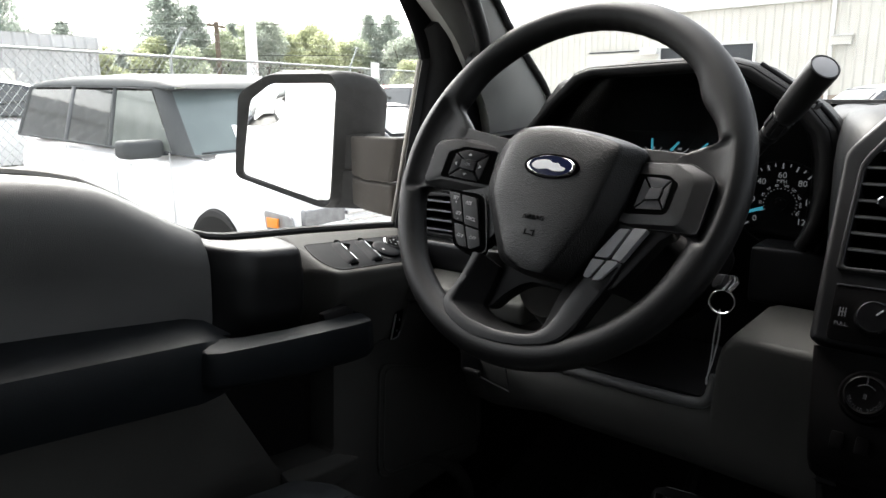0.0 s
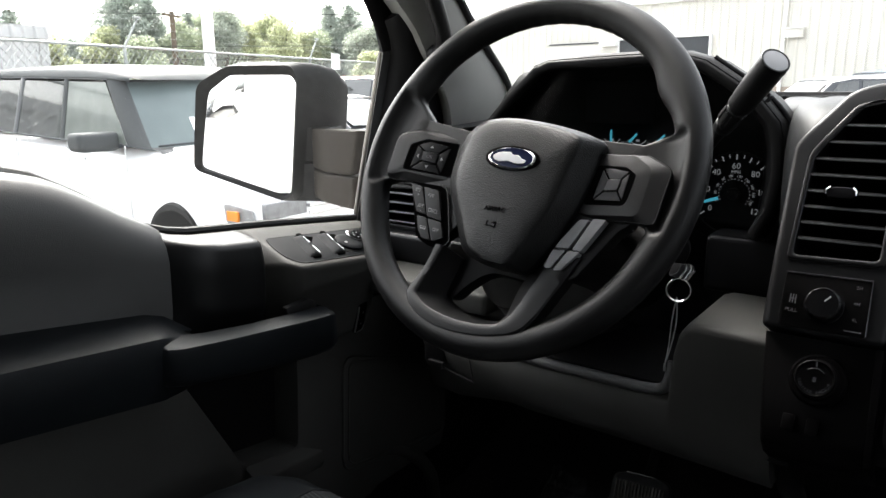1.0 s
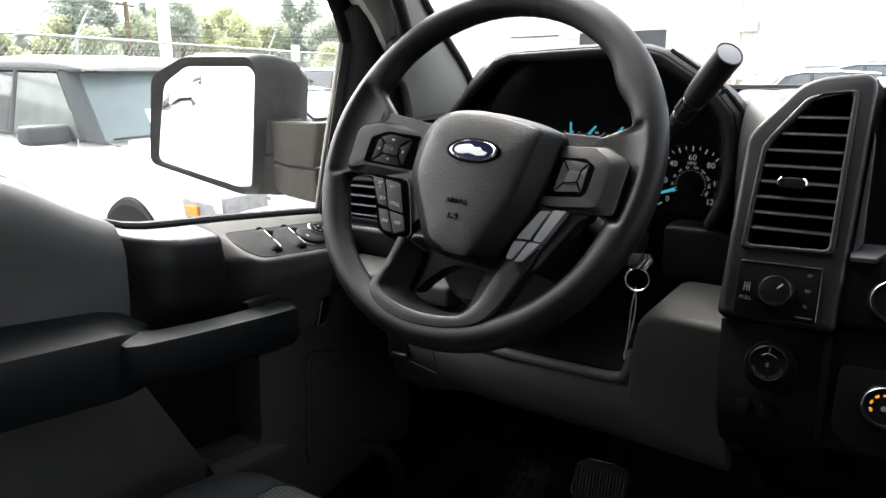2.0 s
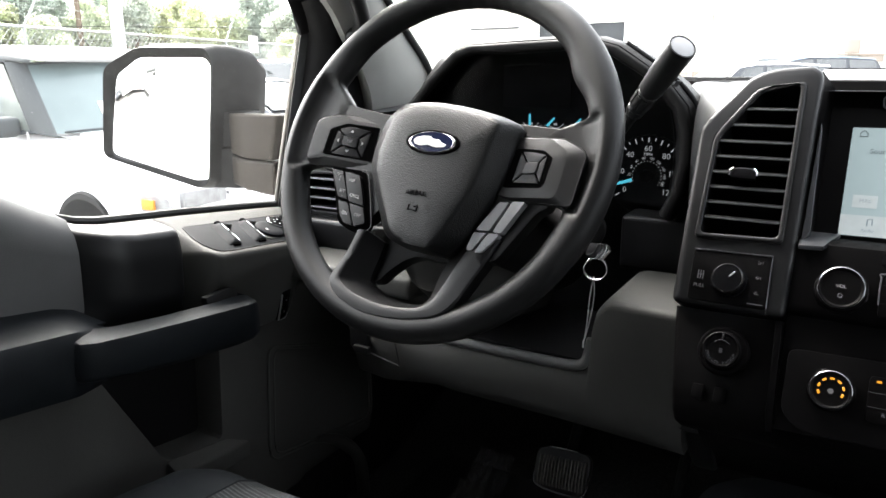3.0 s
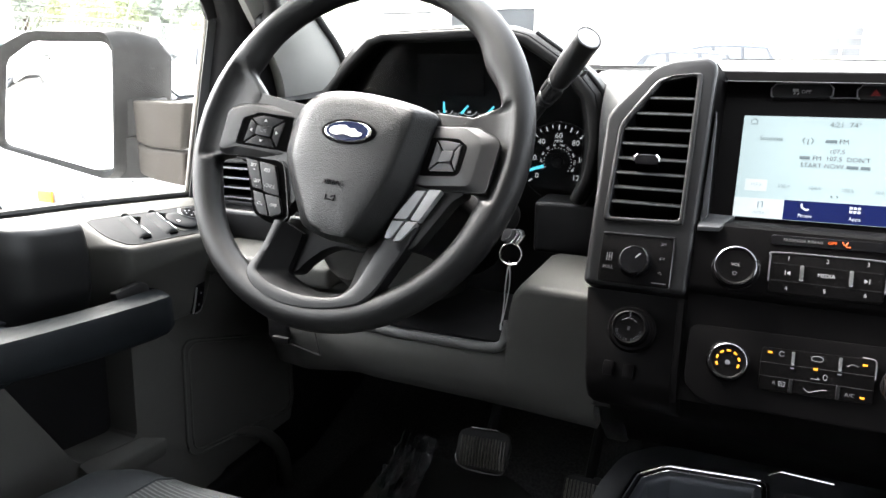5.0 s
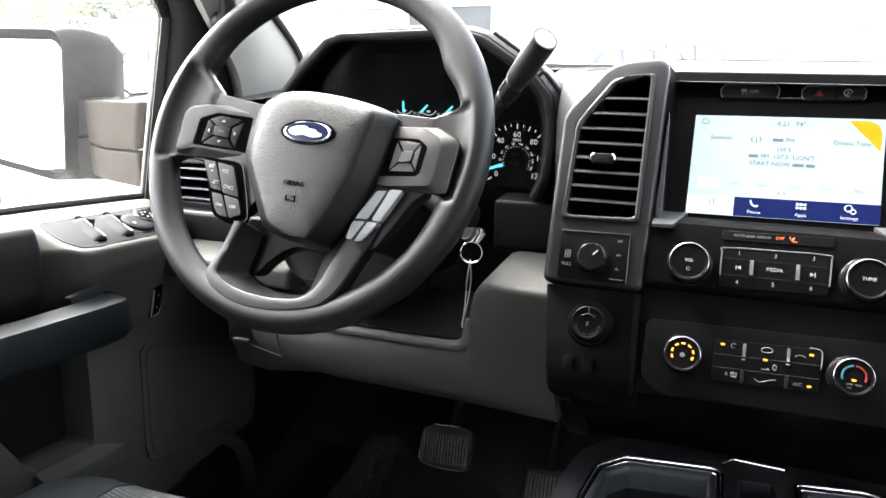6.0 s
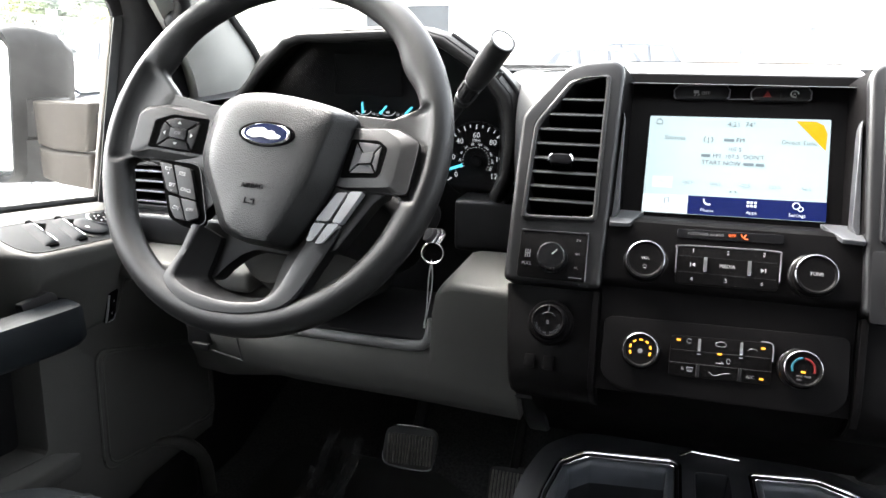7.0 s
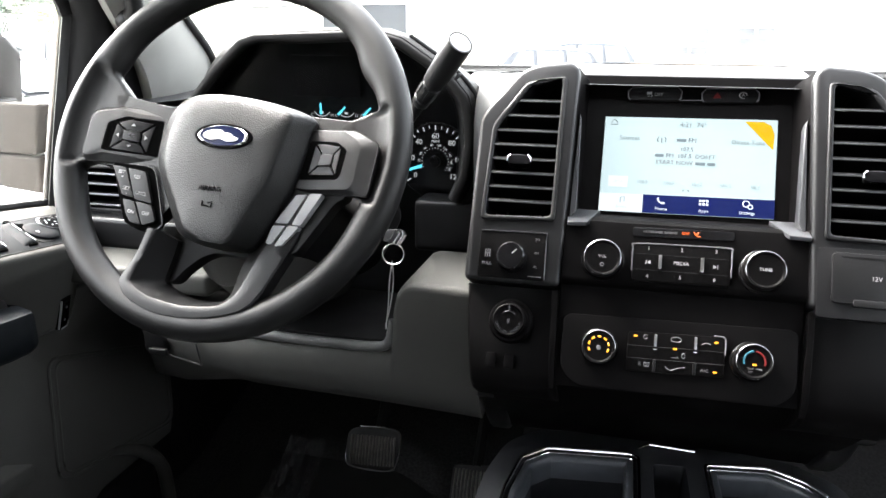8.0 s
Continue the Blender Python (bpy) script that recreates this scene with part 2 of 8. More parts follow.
def lathe(profile, n=32, caps=True):
    """Turned about the local z axis: pairs of radius and height."""
    rings = [[(r * math.cos(2 * math.pi * i / n), r * math.sin(2 * math.pi * i / n), h) for i in range(n)] for r, h in profile]
    return loft(rings, True, caps)


def tube(path, radius, n=10, closed=False, caps=True, flat=1.0):
    pts = [Vector(p) for p in path]
    rings = []
    up = Vector((0, 0, 1))
    for i, p in enumerate(pts):
        a = pts[i - 1] if (i or closed) else p
        b = pts[(i + 1) % len(pts)] if (i < len(pts) - 1 or closed) else p
        d = (b - a).normalized()
        side = d.cross(up)
        if side.length < 0.05:
            side = d.cross(Vector((0, 1, 0)))
        side.normalize()
        top = side.cross(d)
        r = radius[i] if isinstance(radius, (list, tuple)) else radius
        rings.append([p + side * (r * math.cos(2 * math.pi * k / n)) + top * (r * flat * math.sin(2 * math.pi * k / n)) for k in range(n)])
    return loft(rings, True, caps and not closed, closed)


def smooth_path(pts, n=6):
    """Catmull-Rom through the points."""
    p = [Vector(q) for q in pts]
    p = [p[0] * 2 - p[1], *p, p[-1] * 2 - p[-2]]
    out = []
    for i in range(1, len(p) - 2):
        for j in range(n):
            t = j / n
            out.append(0.5 * ((2 * p[i]) + (p[i + 1] - p[i - 1]) * t + (2 * p[i - 1] - 5 * p[i] + 4 * p[i + 1] - p[i + 2]) * t * t
                              + (3 * p[i] - p[i - 1] - 3 * p[i + 1] + p[i + 2]) * t ** 3))
    out.append(p[-2])
    return out


def lettering(text, size, depth=0.0002):
    """Flat letters, centred, as a bmesh in the xy plane."""
    cu = bpy.data.curves.new("letters", "FONT")
    cu.body, cu.size, cu.align_x, cu.align_y, cu.extrude = text, size, "CENTER", "CENTER", depth
    cu.resolution_u = 2
    ob = bpy.data.objects.new("letters", cu)
    me = bpy.data.meshes.new_from_object(ob)
    bm = bmesh.new()
    bm.from_mesh(me)
    bpy.data.objects.remove(ob)
    bpy.data.curves.remove(cu)
    bpy.data.meshes.remove(me)
    return bm


def text_part(text, size, x, y, w, material, parent, name="lettering", rot=0.0, m=None):
    at = pose(x, y, w, 0, 0, rot)
    return part(name, lettering(text, size), material, parent, "", at if m is None else m @ at)


def sheet(bm, towards):
    """Turn the faces of an open sheet to a place."""
    bm.normal_update()
    for f in bm.faces:
        if f.normal.dot(Vector(towards) - f.calc_center_median()) < 0:
            f.normal_flip()
    return bm


def eased(pts, y, r, n=3):
    """A closed cut across y with small rounded corners between flat runs."""
    out = []
    k = len(pts)
    for i in range(k):
        p, a, b = Vector(pts[i]), Vector(pts[i - 1]), Vector(pts[(i + 1) % k])
        da, db = a - p, b - p
        t = min(r, da.length * 0.36, db.length * 0.36)
        da.normalize(), db.normalize()
        s, e = p + da * t, p + db * t
        row = [p + da * (t * 1.3)] + [s * (1 - u) ** 2 + p * 2 * u * (1 - u) + e * u ** 2 for u in [j / n for j in range(n + 1)]] + [p + db * (t * 1.3)]
        out += [(v.x, y, v.y) for v in row]
    return out


def lerp(a, b, t):
    return a + (b - a) * t


def along(table, y):
    """Read a value off a table of (y, value) rows."""
    if y <= table[0][0]:
        return table[0][1]
    for (a, va), (b, vb) in zip(table, table[1:]):
        if y <= b:
            return lerp(va, vb, (y - a) / (b - a))
    return table[-1][1]


def place(bm, m):
    bm.transform(m)
    return bm


# ---- cabin shell ----
SILL = [(-1.3, 1.556), (-0.62, 1.553), (-0.534, 1.548), (-0.484, 1.540), (-0.447, 1.529), (-0.413, 1.509), (-0.376, 1.486),
        (-0.342, 1.469), (-0.305, 1.458), (-0.274, 1.452), (-0.231, 1.448), (-0.156, 1.442), (0.001, 1.426), (0.12, 1.412), (0.3, 1.40)]


def cabin_floor():
    bm = loft([[(-0.90, y, z), (-0.30, y, z), (-0.20, y, z + 0.10), (0.20, y, z + 0.10), (0.30, y, z), (0.90, y, z)]
               for y, z in ((-2.2, 0.84), (0.30, 0.84), (0.50, 0.90), (0.78, 1.16), (0.80, 1.5))], False)
    bmesh.ops.solidify(bm, geom=bm.faces[:], thickness=0.02)
    solid("floor", bm, CARPET, "black carpeted cab floor and toe board", "floor", "structure")


def roof():
    rings = []
    for y, z, half in ((-2.2, 1.93, 0.64), (-1.5, 1.99, 0.66), (-0.8, 2.00, 0.66), (-0.45, 1.985, 0.66), (-0.30, 1.955, 0.655)):
        rings.append([(x * half, y, z - 0.035 * abs(x) ** 4) for x in (-1, -0.9, -0.6, -0.2, 0.2, 0.6, 0.9, 1)])
    bm = loft(rings, False)
    bmesh.ops.solidify(bm, geom=bm.faces[:], thickness=0.03)
    solid("ceiling", bm, LINER, "grey woven headliner of the cab", "ceiling", "structure")


def shell_walls():
    # rear wall with its window, and the passenger side with its door windows
    m = frame_at((0, -2.2, 0), (1, 0, 0), (0, 0, 1))
    bm = plate([(-0.90, 0.84), (0.90, 0.84), (0.88, 1.5), (0.64, 1.95), (-0.64, 1.95), (-0.88, 1.5)],
               [[(-0.62, 1.50), (0.62, 1.50), (0.52, 1.86), (-0.52, 1.86)]], 0.0, 0.04)
    bm.transform(m)
    solid("wall_rear", bm, LINER, "grey rear wall of the cab with a window opening", "wall", "structure")
    for name, x, holes in (("wall_right", 0.86, [[(-2.0, 1.48), (-1.12, 1.46), (-1.12, 1.88), (-1.9, 1.88)],
                                                 [(-0.98, 1.46), (0.02, 1.44), (0.02, 1.72), (-0.2, 1.88), (-0.98, 1.90)]]),
                           ("wall_left", -0.88, [[(-2.0, 1.50), (-1.32, 1.50), (-1.32, 1.88), (-1.9, 1.88)]])):
        m = frame_at((x, 0, 0), (0, 1, 0), (0, 0, 1))
        outer = [(-2.2, 0.84), (0.8, 0.84), (0.8, 1.56), (0.40, 1.62), (-0.30, 1.95), (-2.2, 1.95)]
        if name == "wall_left":
            outer = [(-2.2, 0.84), (-1.22, 0.84), (-1.22, 1.95), (-2.2, 1.95)]
        bm = plate(outer, holes, -0.02, 0.02)
        bm.transform(m)
        solid(name, bm, GREY, "earth-grey cab side with window openings", "wall", "structure")
    # lightly tinted glass behind the front seats and beside the passenger
    for pts, mt in (([(-0.62, -2.19, 1.50), (0.62, -2.19, 1.50), (0.52, -2.19, 1.86), (-0.52, -2.19, 1.86)], REAR_TINT), ([(0.86, -2.0, 1.48), (0.86, -1.12, 1.46), (0.86, -1.12, 1.88), (0.86, -1.9, 1.88)], REAR_TINT),
                    ([(-0.88, -2.0, 1.50), (-0.88, -1.32, 1.50), (-0.88, -1.32, 1.88), (-0.88, -1.9, 1.88)], REAR_TINT), ([(0.86, -0.98, 1.46), (0.86, 0.02, 1.44), (0.86, 0.02, 1.72), (0.86, -0.2, 1.88), (0.86, -0.98, 1.90)], SHADE)):
        bm = bmesh.new()
        bm.faces.new([bm.verts.new(p) for p in pts])
        solid("window_2", bm, mt, "side and rear glass of the cab", "window", "structure", "", 38, (0, -0.8, 1.6))
    # kick panels ahead of the doors
    for x in (-0.86, 0.86):
        bm = box((x, 0.505, 1.20), (0.04, 0.60, 0.74), 0.005)
        solid("wall_kick", bm, DEEP, "black kick panel beside the footwell", "wall", "structure")
    bm = box((0, 0.80, 1.30), (1.72, 0.03, 0.60), 0.005)
    solid("wall_front", bm, DEEP, "black firewall under the dashboard", "wall", "structure")
    # closing panel under the foot of the windscreen
    bm = box((0, 0.565, 1.53), (1.72, 0.50, 0.03), 0.004)
    solid("wall_cowl", bm, DEEP, "black cowl panel behind the dashboard pad", "wall", "structure")
    for sx in (-1, 1):
        # cant rail between door top and headliner
        bm = loft([[(sx * 0.655, y, z + 0.01), (sx * 0.66, y, z - 0.03), (sx * 0.80, y, z - 0.055), (sx * 0.90, y, z - 0.05), (sx * 0.84, y, z + 0.03)]
                   for y, z in ((-2.2, 1.92), (-1.5, 1.975), (-0.8, 1.985), (-0.45, 1.965), (-0.27, 1.93))], True, True)
        solid("trim", bm, LINER, "grey roof rail trim along the cab side", "trim", "structure")


def windscreen():
    # glass, pillars and header
    base, head = [], []
    for i in range(13):
        u = -1 + i / 6
        base.append(Vector((u * 0.83, 0.40 + 0.34 * (1 - abs(u) ** 2.4), 1.585)))
        head.append(Vector((u * 0.67, -0.27 + 0.05 * (1 - u * u), 1.945)))
    rings = []
    for k in range(9):
        t = k / 8
        rings.append([b.lerp(h, t) + Vector((0, 0.02, 0.03)) * math.sin(math.pi * t) for b, h in zip(base, head)])
    bm = loft(rings, False)
    ob = solid("window_1", bm, PANE, "clear raked windscreen of the truck", "windscreen", "structure", "", 38, (0, -0.8, 1.6))
    ob.visible_shadow = False
    bm = box((0, -0.28, 1.965), (1.34, 0.07, 0.05), 0.01)
    solid("trim", bm, LINER, "grey header trim above the windscreen", "trim", "structure")


GLASS_EDGE = [(-0.79, 0.365, 1.565), (-0.768, 0.327, 1.615), (-0.762, 0.247, 1.677), (-0.758, 0.198, 1.713), (-0.737, 0.10, 1.775), (-0.69, -0.12, 1.88), (-0.665, -0.29, 1.945)]
SEAL_EDGE = [(-0.785, 0.185, 1.525), (-0.775, 0.171, 1.569), (-0.775, 0.154, 1.609), (-0.775, 0.107, 1.667), (-0.772, 0.055, 1.722), (-0.75, -0.15, 1.855), (-0.70, -0.32, 1.93)]


def pillar(sign):
    g, s = smooth_path(GLASS_EDGE, 4), smooth_path(SEAL_EDGE, 4)
    rings = []
    for a, b in zip(g, s):
        mid = a.lerp(b, 0.5) + Vector((0.014, -0.010, -0.006))
        q1, q3 = a.lerp(mid, 0.5) + Vector((0.005, 0, 0)), b.lerp(mid, 0.5) + Vector((0.004, -0.004, 0))
        back = Vector((-0.06, 0.02, 0.02))
        rings.append([Vector((v.x * sign, v.y, v.z)) for v in (a, q1, mid, q3, b, b + back, a + back)])
    bm = loft(rings, True, True)
    solid("trim", bm, PILLAR, "pale grey windscreen pillar trim", "pillar trim", "structure")
    # black weather strip along the glass
    bm = tube([Vector((v.x * sign, v.y, v.z)) + Vector((0.004 * sign, 0.004, 0.002)) for v in g], 0.006, 8)
    solid("trim", bm, RUBBER, "black rubber strip along the windscreen pillar", "weather strip", "structure")
    # grab handle, bolted to the pillar
    h = thing("grab_handle", pose(-0.76 * sign, 0.05, 1.72), "dark plastic grab handle on the windscreen pillar", "grab handle")
    line = smooth_path([(-0.772, 0.125, 1.662), (-0.742, 0.108, 1.683), (-0.728, 0.075, 1.722), (-0.712, 0.012, 1.782), (-0.690, -0.09, 1.845), (-0.700, -0.15, 1.865)], 5)
    world_part("bar", tube([Vector((v.x * sign, v.y, v.z)) for v in line], 0.0125, 12), BLACK, h)
    for v in (line[1], line[-2]):
        bm = bmesh.new()
        bmesh.ops.create_uvsphere(bm, u_segments=12, v_segments=8, radius=0.018)
        bm.transform(Matrix.Translation((v.x * sign, v.y, v.z)))
        world_part("mount", bm, BLACK, h)


cabin_floor()
roof()
shell_walls()
windscreen()
pillar(1)
pillar(-1)


# ---- driver's door ----
SAIL_TRIM = mat("brown_grey_edge", (0.19, 0.175, 0.155), 0.5, var=0.08)


def sill_drop(y):
    """The window edge lies lower ahead of the grey upper trim."""
    u = min(1.0, max(0.0, (y + 0.40) / 0.10))
    return 0.0115 * u * u * (3 - 2 * u)


def driver_door():
    d = thing("driver_door", pose(-0.83, 0, 0.95), "closed truck door in earth-grey and black plastic", "door")

    def strip(y0, y1, section, n):
        """Skin along y: section(y) gives the points of the cut."""
        return loft([section(lerp(y0, y1, k / n)) for k in range(n + 1)], True, True)

    # upper trim, rolled over at the sill
    def upper(y):
        z = along(SILL, y)
        low = along([(-1.25, 1.42), (-0.571, 1.388), (-0.34, 1.362)], y)
        flush = along([(-0.52, 0.0), (-0.36, 1.0)], y)
        e = sill_drop(y)
        return [(-0.885, y, z - 0.012 - e), (-0.862, y, z - e), (-0.838, y, z + 0.001 - e * 0.6), (-0.818, y, z - 0.008), (-0.806, y, z - 0.026), (-0.802, y, z - 0.045),
                (lerp(-0.806, -0.8025, flush), y, lerp(z, low, 0.45)), (lerp(-0.815, -0.8030, flush), y, lerp(z, low, 0.6)), (lerp(-0.822, -0.8040, flush), y, lerp(z, low, 0.75)), (lerp(-0.815, -0.8060, flush), y, low), (-0.815, y, low - 0.03), (-0.885, y, low - 0.03)]
    world_part("upper_trim", strip(-1.25, -0.340, upper, 48), GREY_SOFT, d, "grey soft trim rolled over the window sill", 55)

    # black inset between the two grey trims
    def inset(y):
        z = along(SILL, y)
        e = sill_drop(y)
        end = -0.014 * max(0.0, (y + 0.228) / 0.0155) ** 2 - 0.030 * max(0.0, (-0.285 - y) / 0.0545) ** 2
        sec = [(-0.885, z - 0.014 - e), (-0.862, z - 0.001 - e), (-0.836, z - 0.005 - e * 0.7), (-0.786 + end, z - 0.0165 + end * 0.2), (-0.780 + end, z - 0.045), (-0.783 + end, z - 0.10), (-0.806, 1.315), (-0.835, 1.275), (-0.885, 1.275)]
        return eased(sec, y, 0.009)
    world_part("inset_trim", strip(-0.3395, -0.2125, inset, 26), INSET, d, "black vinyl inset below the sill", 50)

    # front trim with the switch shelf: its rear end faces the seat
    def front(y):
        z = along(SILL, y)
        k = along([(-0.2085, 0.0), (-0.2050, 0.27), (-0.2000, 0.54), (-0.1950, 0.75), (-0.1900, 0.89), (-0.1840, 0.97), (-0.178, 1.0)], y)
        xin = lerp(-0.806, along([(-0.03, -0.753), (0.035, -0.802), (0.25, -0.806)], y), k)
        shelf = 1.4271 - 0.095 * (y + 0.178) - 0.022 * max(0.0, (-0.1895 - y) / 0.019) ** 2
        sec = [(-0.885, z - 0.026), (-0.862, z - 0.0125), (-0.846, shelf), (xin, shelf - 0.38 * (xin + 0.846)), (xin - 0.003, 1.362), (xin - 0.020, 1.32), (xin - 0.042, 1.26), (-0.855, 1.235), (-0.885, 1.235)]
        return eased(sec, y, 0.006)
    ys = [-0.212] + [-0.2085 + 0.0018 * i for i in range(15)] + [-0.180 + 0.0132 * i for i in range(31)]
    world_part("front_trim", loft([front(y) for y in ys], True, True), GREY, d, "grey moulded trim that carries the window switches", 50)

    # lower panel with its bottle pocket
    m = frame_at((-0.885, 0, 0), (0, 1, 0), (0, 0, 1))
    outer = [(-1.25, 0.90), (-0.10, 0.90), (0.02, 0.955), (0.20, 0.955), (0.215, 1.0), (0.215, 1.28), (-0.15, 1.30), (-0.40, 1.33), (-1.25, 1.36)]
    hole = fillet([(-0.335, 1.285), (-0.245, 1.114), (-0.150, 1.102), (-0.140, 1.285)], 0.012, 3)
    world_part("lower_panel", place(plate(outer, [hole], 0.0, 0.062, 0.004), m), GREY, d, "grey hard lower door panel with an open pocket", 30)
    world_part("pocket", box((-0.879, -0.24, 1.19), (0.010, 0.24, 0.22), 0.003), DEEP, d, "black open door pocket")
    for y in (-0.36, -0.12):
        world_part("pocket_wall", box((-0.855, y, 1.19), (0.05, 0.02, 0.24), 0.003), DEEP, d)
    # sloped lip of the pocket
    lip = [(-0.818, -0.25, 1.118), (-0.818, -0.148, 1.104), (-0.800, -0.118, 1.092), (-0.800, -0.245, 1.100)]
    bm = loft([lip, [(x - 0.004, y, z - 0.03) for x, y, z in lip]], True, True)
    world_part("pocket_lip", soften(bm, 0.004), GREY, d)
    # moulded inset field with a raised seam
    seam = fillet([(-0.052, 1.212), (0.185, 1.135), (0.205, 1.12), (0.205, 0.975), (-0.064, 1.02)], 0.025, 5)
    world_part("inset_field", place(prism(seam, 0.060, 0.0645, 0.002), m), GREY, d)
    pts = [m @ Vector((u, v, 0.0645)) for u, v in seam]
    world_part("seam", tube(pts, 0.0022, 6, True), GREY, d)
    mid = sum(pts, Vector()) / len(pts)
    world_part("seam", tube([mid + (p - mid) * 0.93 + Vector((0.0005, 0, 0)) for p in pts], 0.0018, 6, True), GREY, d)
    # speaker hollow and kick bolster at the foot
    world_part("foot_pocket", box((-0.84, -0.03, 0.90), (0.06, 0.34, 0.10), 0.02, 3), DEEP, d, "black map pocket at the foot of the door")
    arch = smooth_path([(-0.826, 0.04, 1.008), (-0.818, 0.075, 0.995), (-0.812, 0.112, 0.968), (-0.812, 0.150, 0.918), (-0.812, 0.160, 0.86), (-0.812, 0.160, 0.82)], 5)
    world_part("pocket_rim", tube(arch, [0.006 + 0.006 * min(1, i / 10) for i in range(len(arch))], 10), GREY, d)

    # armrest
    def arm(y):
        t = along([(-1.25, 1.428), (-0.571, 1.391), (-0.361, 1.368), (-0.33, 1.345)], y)
        c = along([(-1.25, 1.415), (-0.590, 1.381), (-0.386, 1.362), (-0.33, 1.335)], y)
        b = along([(-1.25, 1.355), (-0.595, 1.314), (-0.372, 1.287), (-0.33, 1.285)], y)
        x = along([(-1.25, -0.722), (-0.40, -0.728), (-0.35, -0.748), (-0.33, -0.770)], y)
        return [(-0.84, y, t + 0.004), (-0.785, y, t), (x - 0.022, y, lerp(t, c, 0.55)), (x - 0.006, y, c + 0.002), (x, y, c - 0.010), (x - 0.002, y, lerp(c, b, 0.6)),
                (x - 0.012, y, b + 0.004), (x - 0.03, y, b), (-0.84, y, b - 0.015)]
    world_part("armrest", strip(-1.25, -0.33, arm, 40), BLACK_SOFT, d, "padded black armrest", 50)

    # pull handle, bridging the inset
    rings = []
    for y, x, zt, zb, tb in ((-0.412, -0.742, 1.350, 1.320, 1.358), (-0.400, -0.722, 1.354, 1.312, 1.362), (-0.385, -0.716, 1.352, 1.310, 1.360), (-0.34, -0.715, 1.347, 1.302, 1.351), (-0.28, -0.715, 1.341, 1.293, 1.344),
                             (-0.20, -0.715, 1.334, 1.285, 1.338), (-0.176, -0.716, 1.332, 1.284, 1.337), (-0.162, -0.720, 1.330, 1.286, 1.336), (-0.153, -0.732, 1.328, 1.291, 1.333), (-0.148, -0.775, 1.326, 1.296, 1.331)):
        xb = min(x - 0.012, -0.752)
        rings.append([(xb - 0.004, y, tb - 0.006), (xb + 0.002, y, tb), (lerp(xb, x, 0.75), y, lerp(tb, zt, 0.6)), (x - 0.002, y, zt + 0.001), (x, y, zt - 0.004), (x + 0.001, y, zb + 0.008), (x - 0.003, y, zb + 0.002), (x - 0.008, y, zb), (xb - 0.004, y, zb + 0.003)])
    world_part("pull_handle", loft(rings, True, True), BLACK_SOFT, d, "black bridge-shaped pull handle", 40)
    rings = [[(-0.764, y, z - 0.006), (-0.764, y, z + 0.006), (-0.754, y, z + 0.006), (-0.750, y, z - 0.006)] for y, z in ((-0.215, 1.340), (-0.175, 1.343), (-0.165, 1.337))]
    world_part("handle_cap", soften(loft(rings, True, True), 0.002), DEEP, d)

    # window switches, flush in the shelf
    sm = frame_at((-0.834, -0.178, 1.4225), (0, 1, -0.095), (-1, 0, 0.38))
    inv = PLACES[d.name].inverted() @ sm
    outline = fillet([(-0.004, -0.007), (-0.0095, -0.036), (-0.0085, -0.057), (0.002, -0.0745), (0.020, -0.077), (0.150, -0.075), (0.186, -0.050), (0.194, -0.004)], 0.006)
    sw = part("switch_panel", prism(outline, -0.008, 0.0007, 0.0005), SWITCH, d, "satin grey window switch panel", inv)
    part("panel_seam", tube([(x, y, 0.0003) for x, y in outline], 0.0009, 6, True), DEEP, sw, "", inv)
    for u in (0.0, 0.0455):
        def left(v):
            return u + 0.0400 + (v + 0.010) * 0.25

        def right(v):
            return u + 0.0520 + (v + 0.018) * 0.17
        # flat patch on the panel, black for the shade of a hollow
        part("switch_shade", prism(fillet([(right(-0.010), -0.010), (right(-0.040), -0.040), (u + 0.0560, -0.0330), (u + 0.0745, -0.0160), (u + 0.0600, -0.0120)][::-1], 0.002), 0.0004, 0.0012), EMBOSS, sw, "flat black patch for the shade beside a window switch", inv)
        rings = [[(left(v), v, 0.0004), (left(v) + 0.0035, v, 0.0030 * h), (lerp(left(v), right(v), 0.6), v, 0.0056 * h), (right(v) - 0.001, v, 0.0060 * h), (right(v), v, 0.0052 * h), (right(v) + 0.0003, v, 0.0004)] for v, h in ((-0.0655, 0.35), (-0.0640, 0.72), (-0.0600, 0.92), (-0.0540, 1.0), (-0.038, 0.90), (-0.022, 1.0), (-0.015, 0.92), (-0.0115, 0.5))]
        part("window_switch", loft(rings, True, True), SWITCH, sw, "satin rocker for a window", inv, 50)
        part("switch_face", prism(fillet([(left(-0.0665) + 0.004, -0.0690), (right(-0.0665) + 0.001, -0.0690), (right(-0.060) + 0.001, -0.0605), (left(-0.060) + 0.008, -0.0630)], 0.002), 0.0006, 0.0034, 0.0006), EMBOSS, sw, "dark lower end of a window switch", inv)
        part("switch_face", prism(fillet([(right(-0.0135) - 0.006, -0.0130), (right(-0.018) + 0.001, -0.0180), (right(-0.008) + 0.002, -0.0085), (right(-0.008) - 0.006, -0.0085)], 0.001), 0.0006, 0.0052, 0.0004), EMBOSS, sw, "dark upper end of a window switch", inv)
        for v0, v1 in ((-0.0195, -0.0365), (-0.0455, -0.0640)):
            part("switch_edge", tube([(right(v0), v0, 0.0056), (right(v1), v1, 0.0054)], 0.0007, 6), STEEL, sw, "bright edge of a window switch", inv)
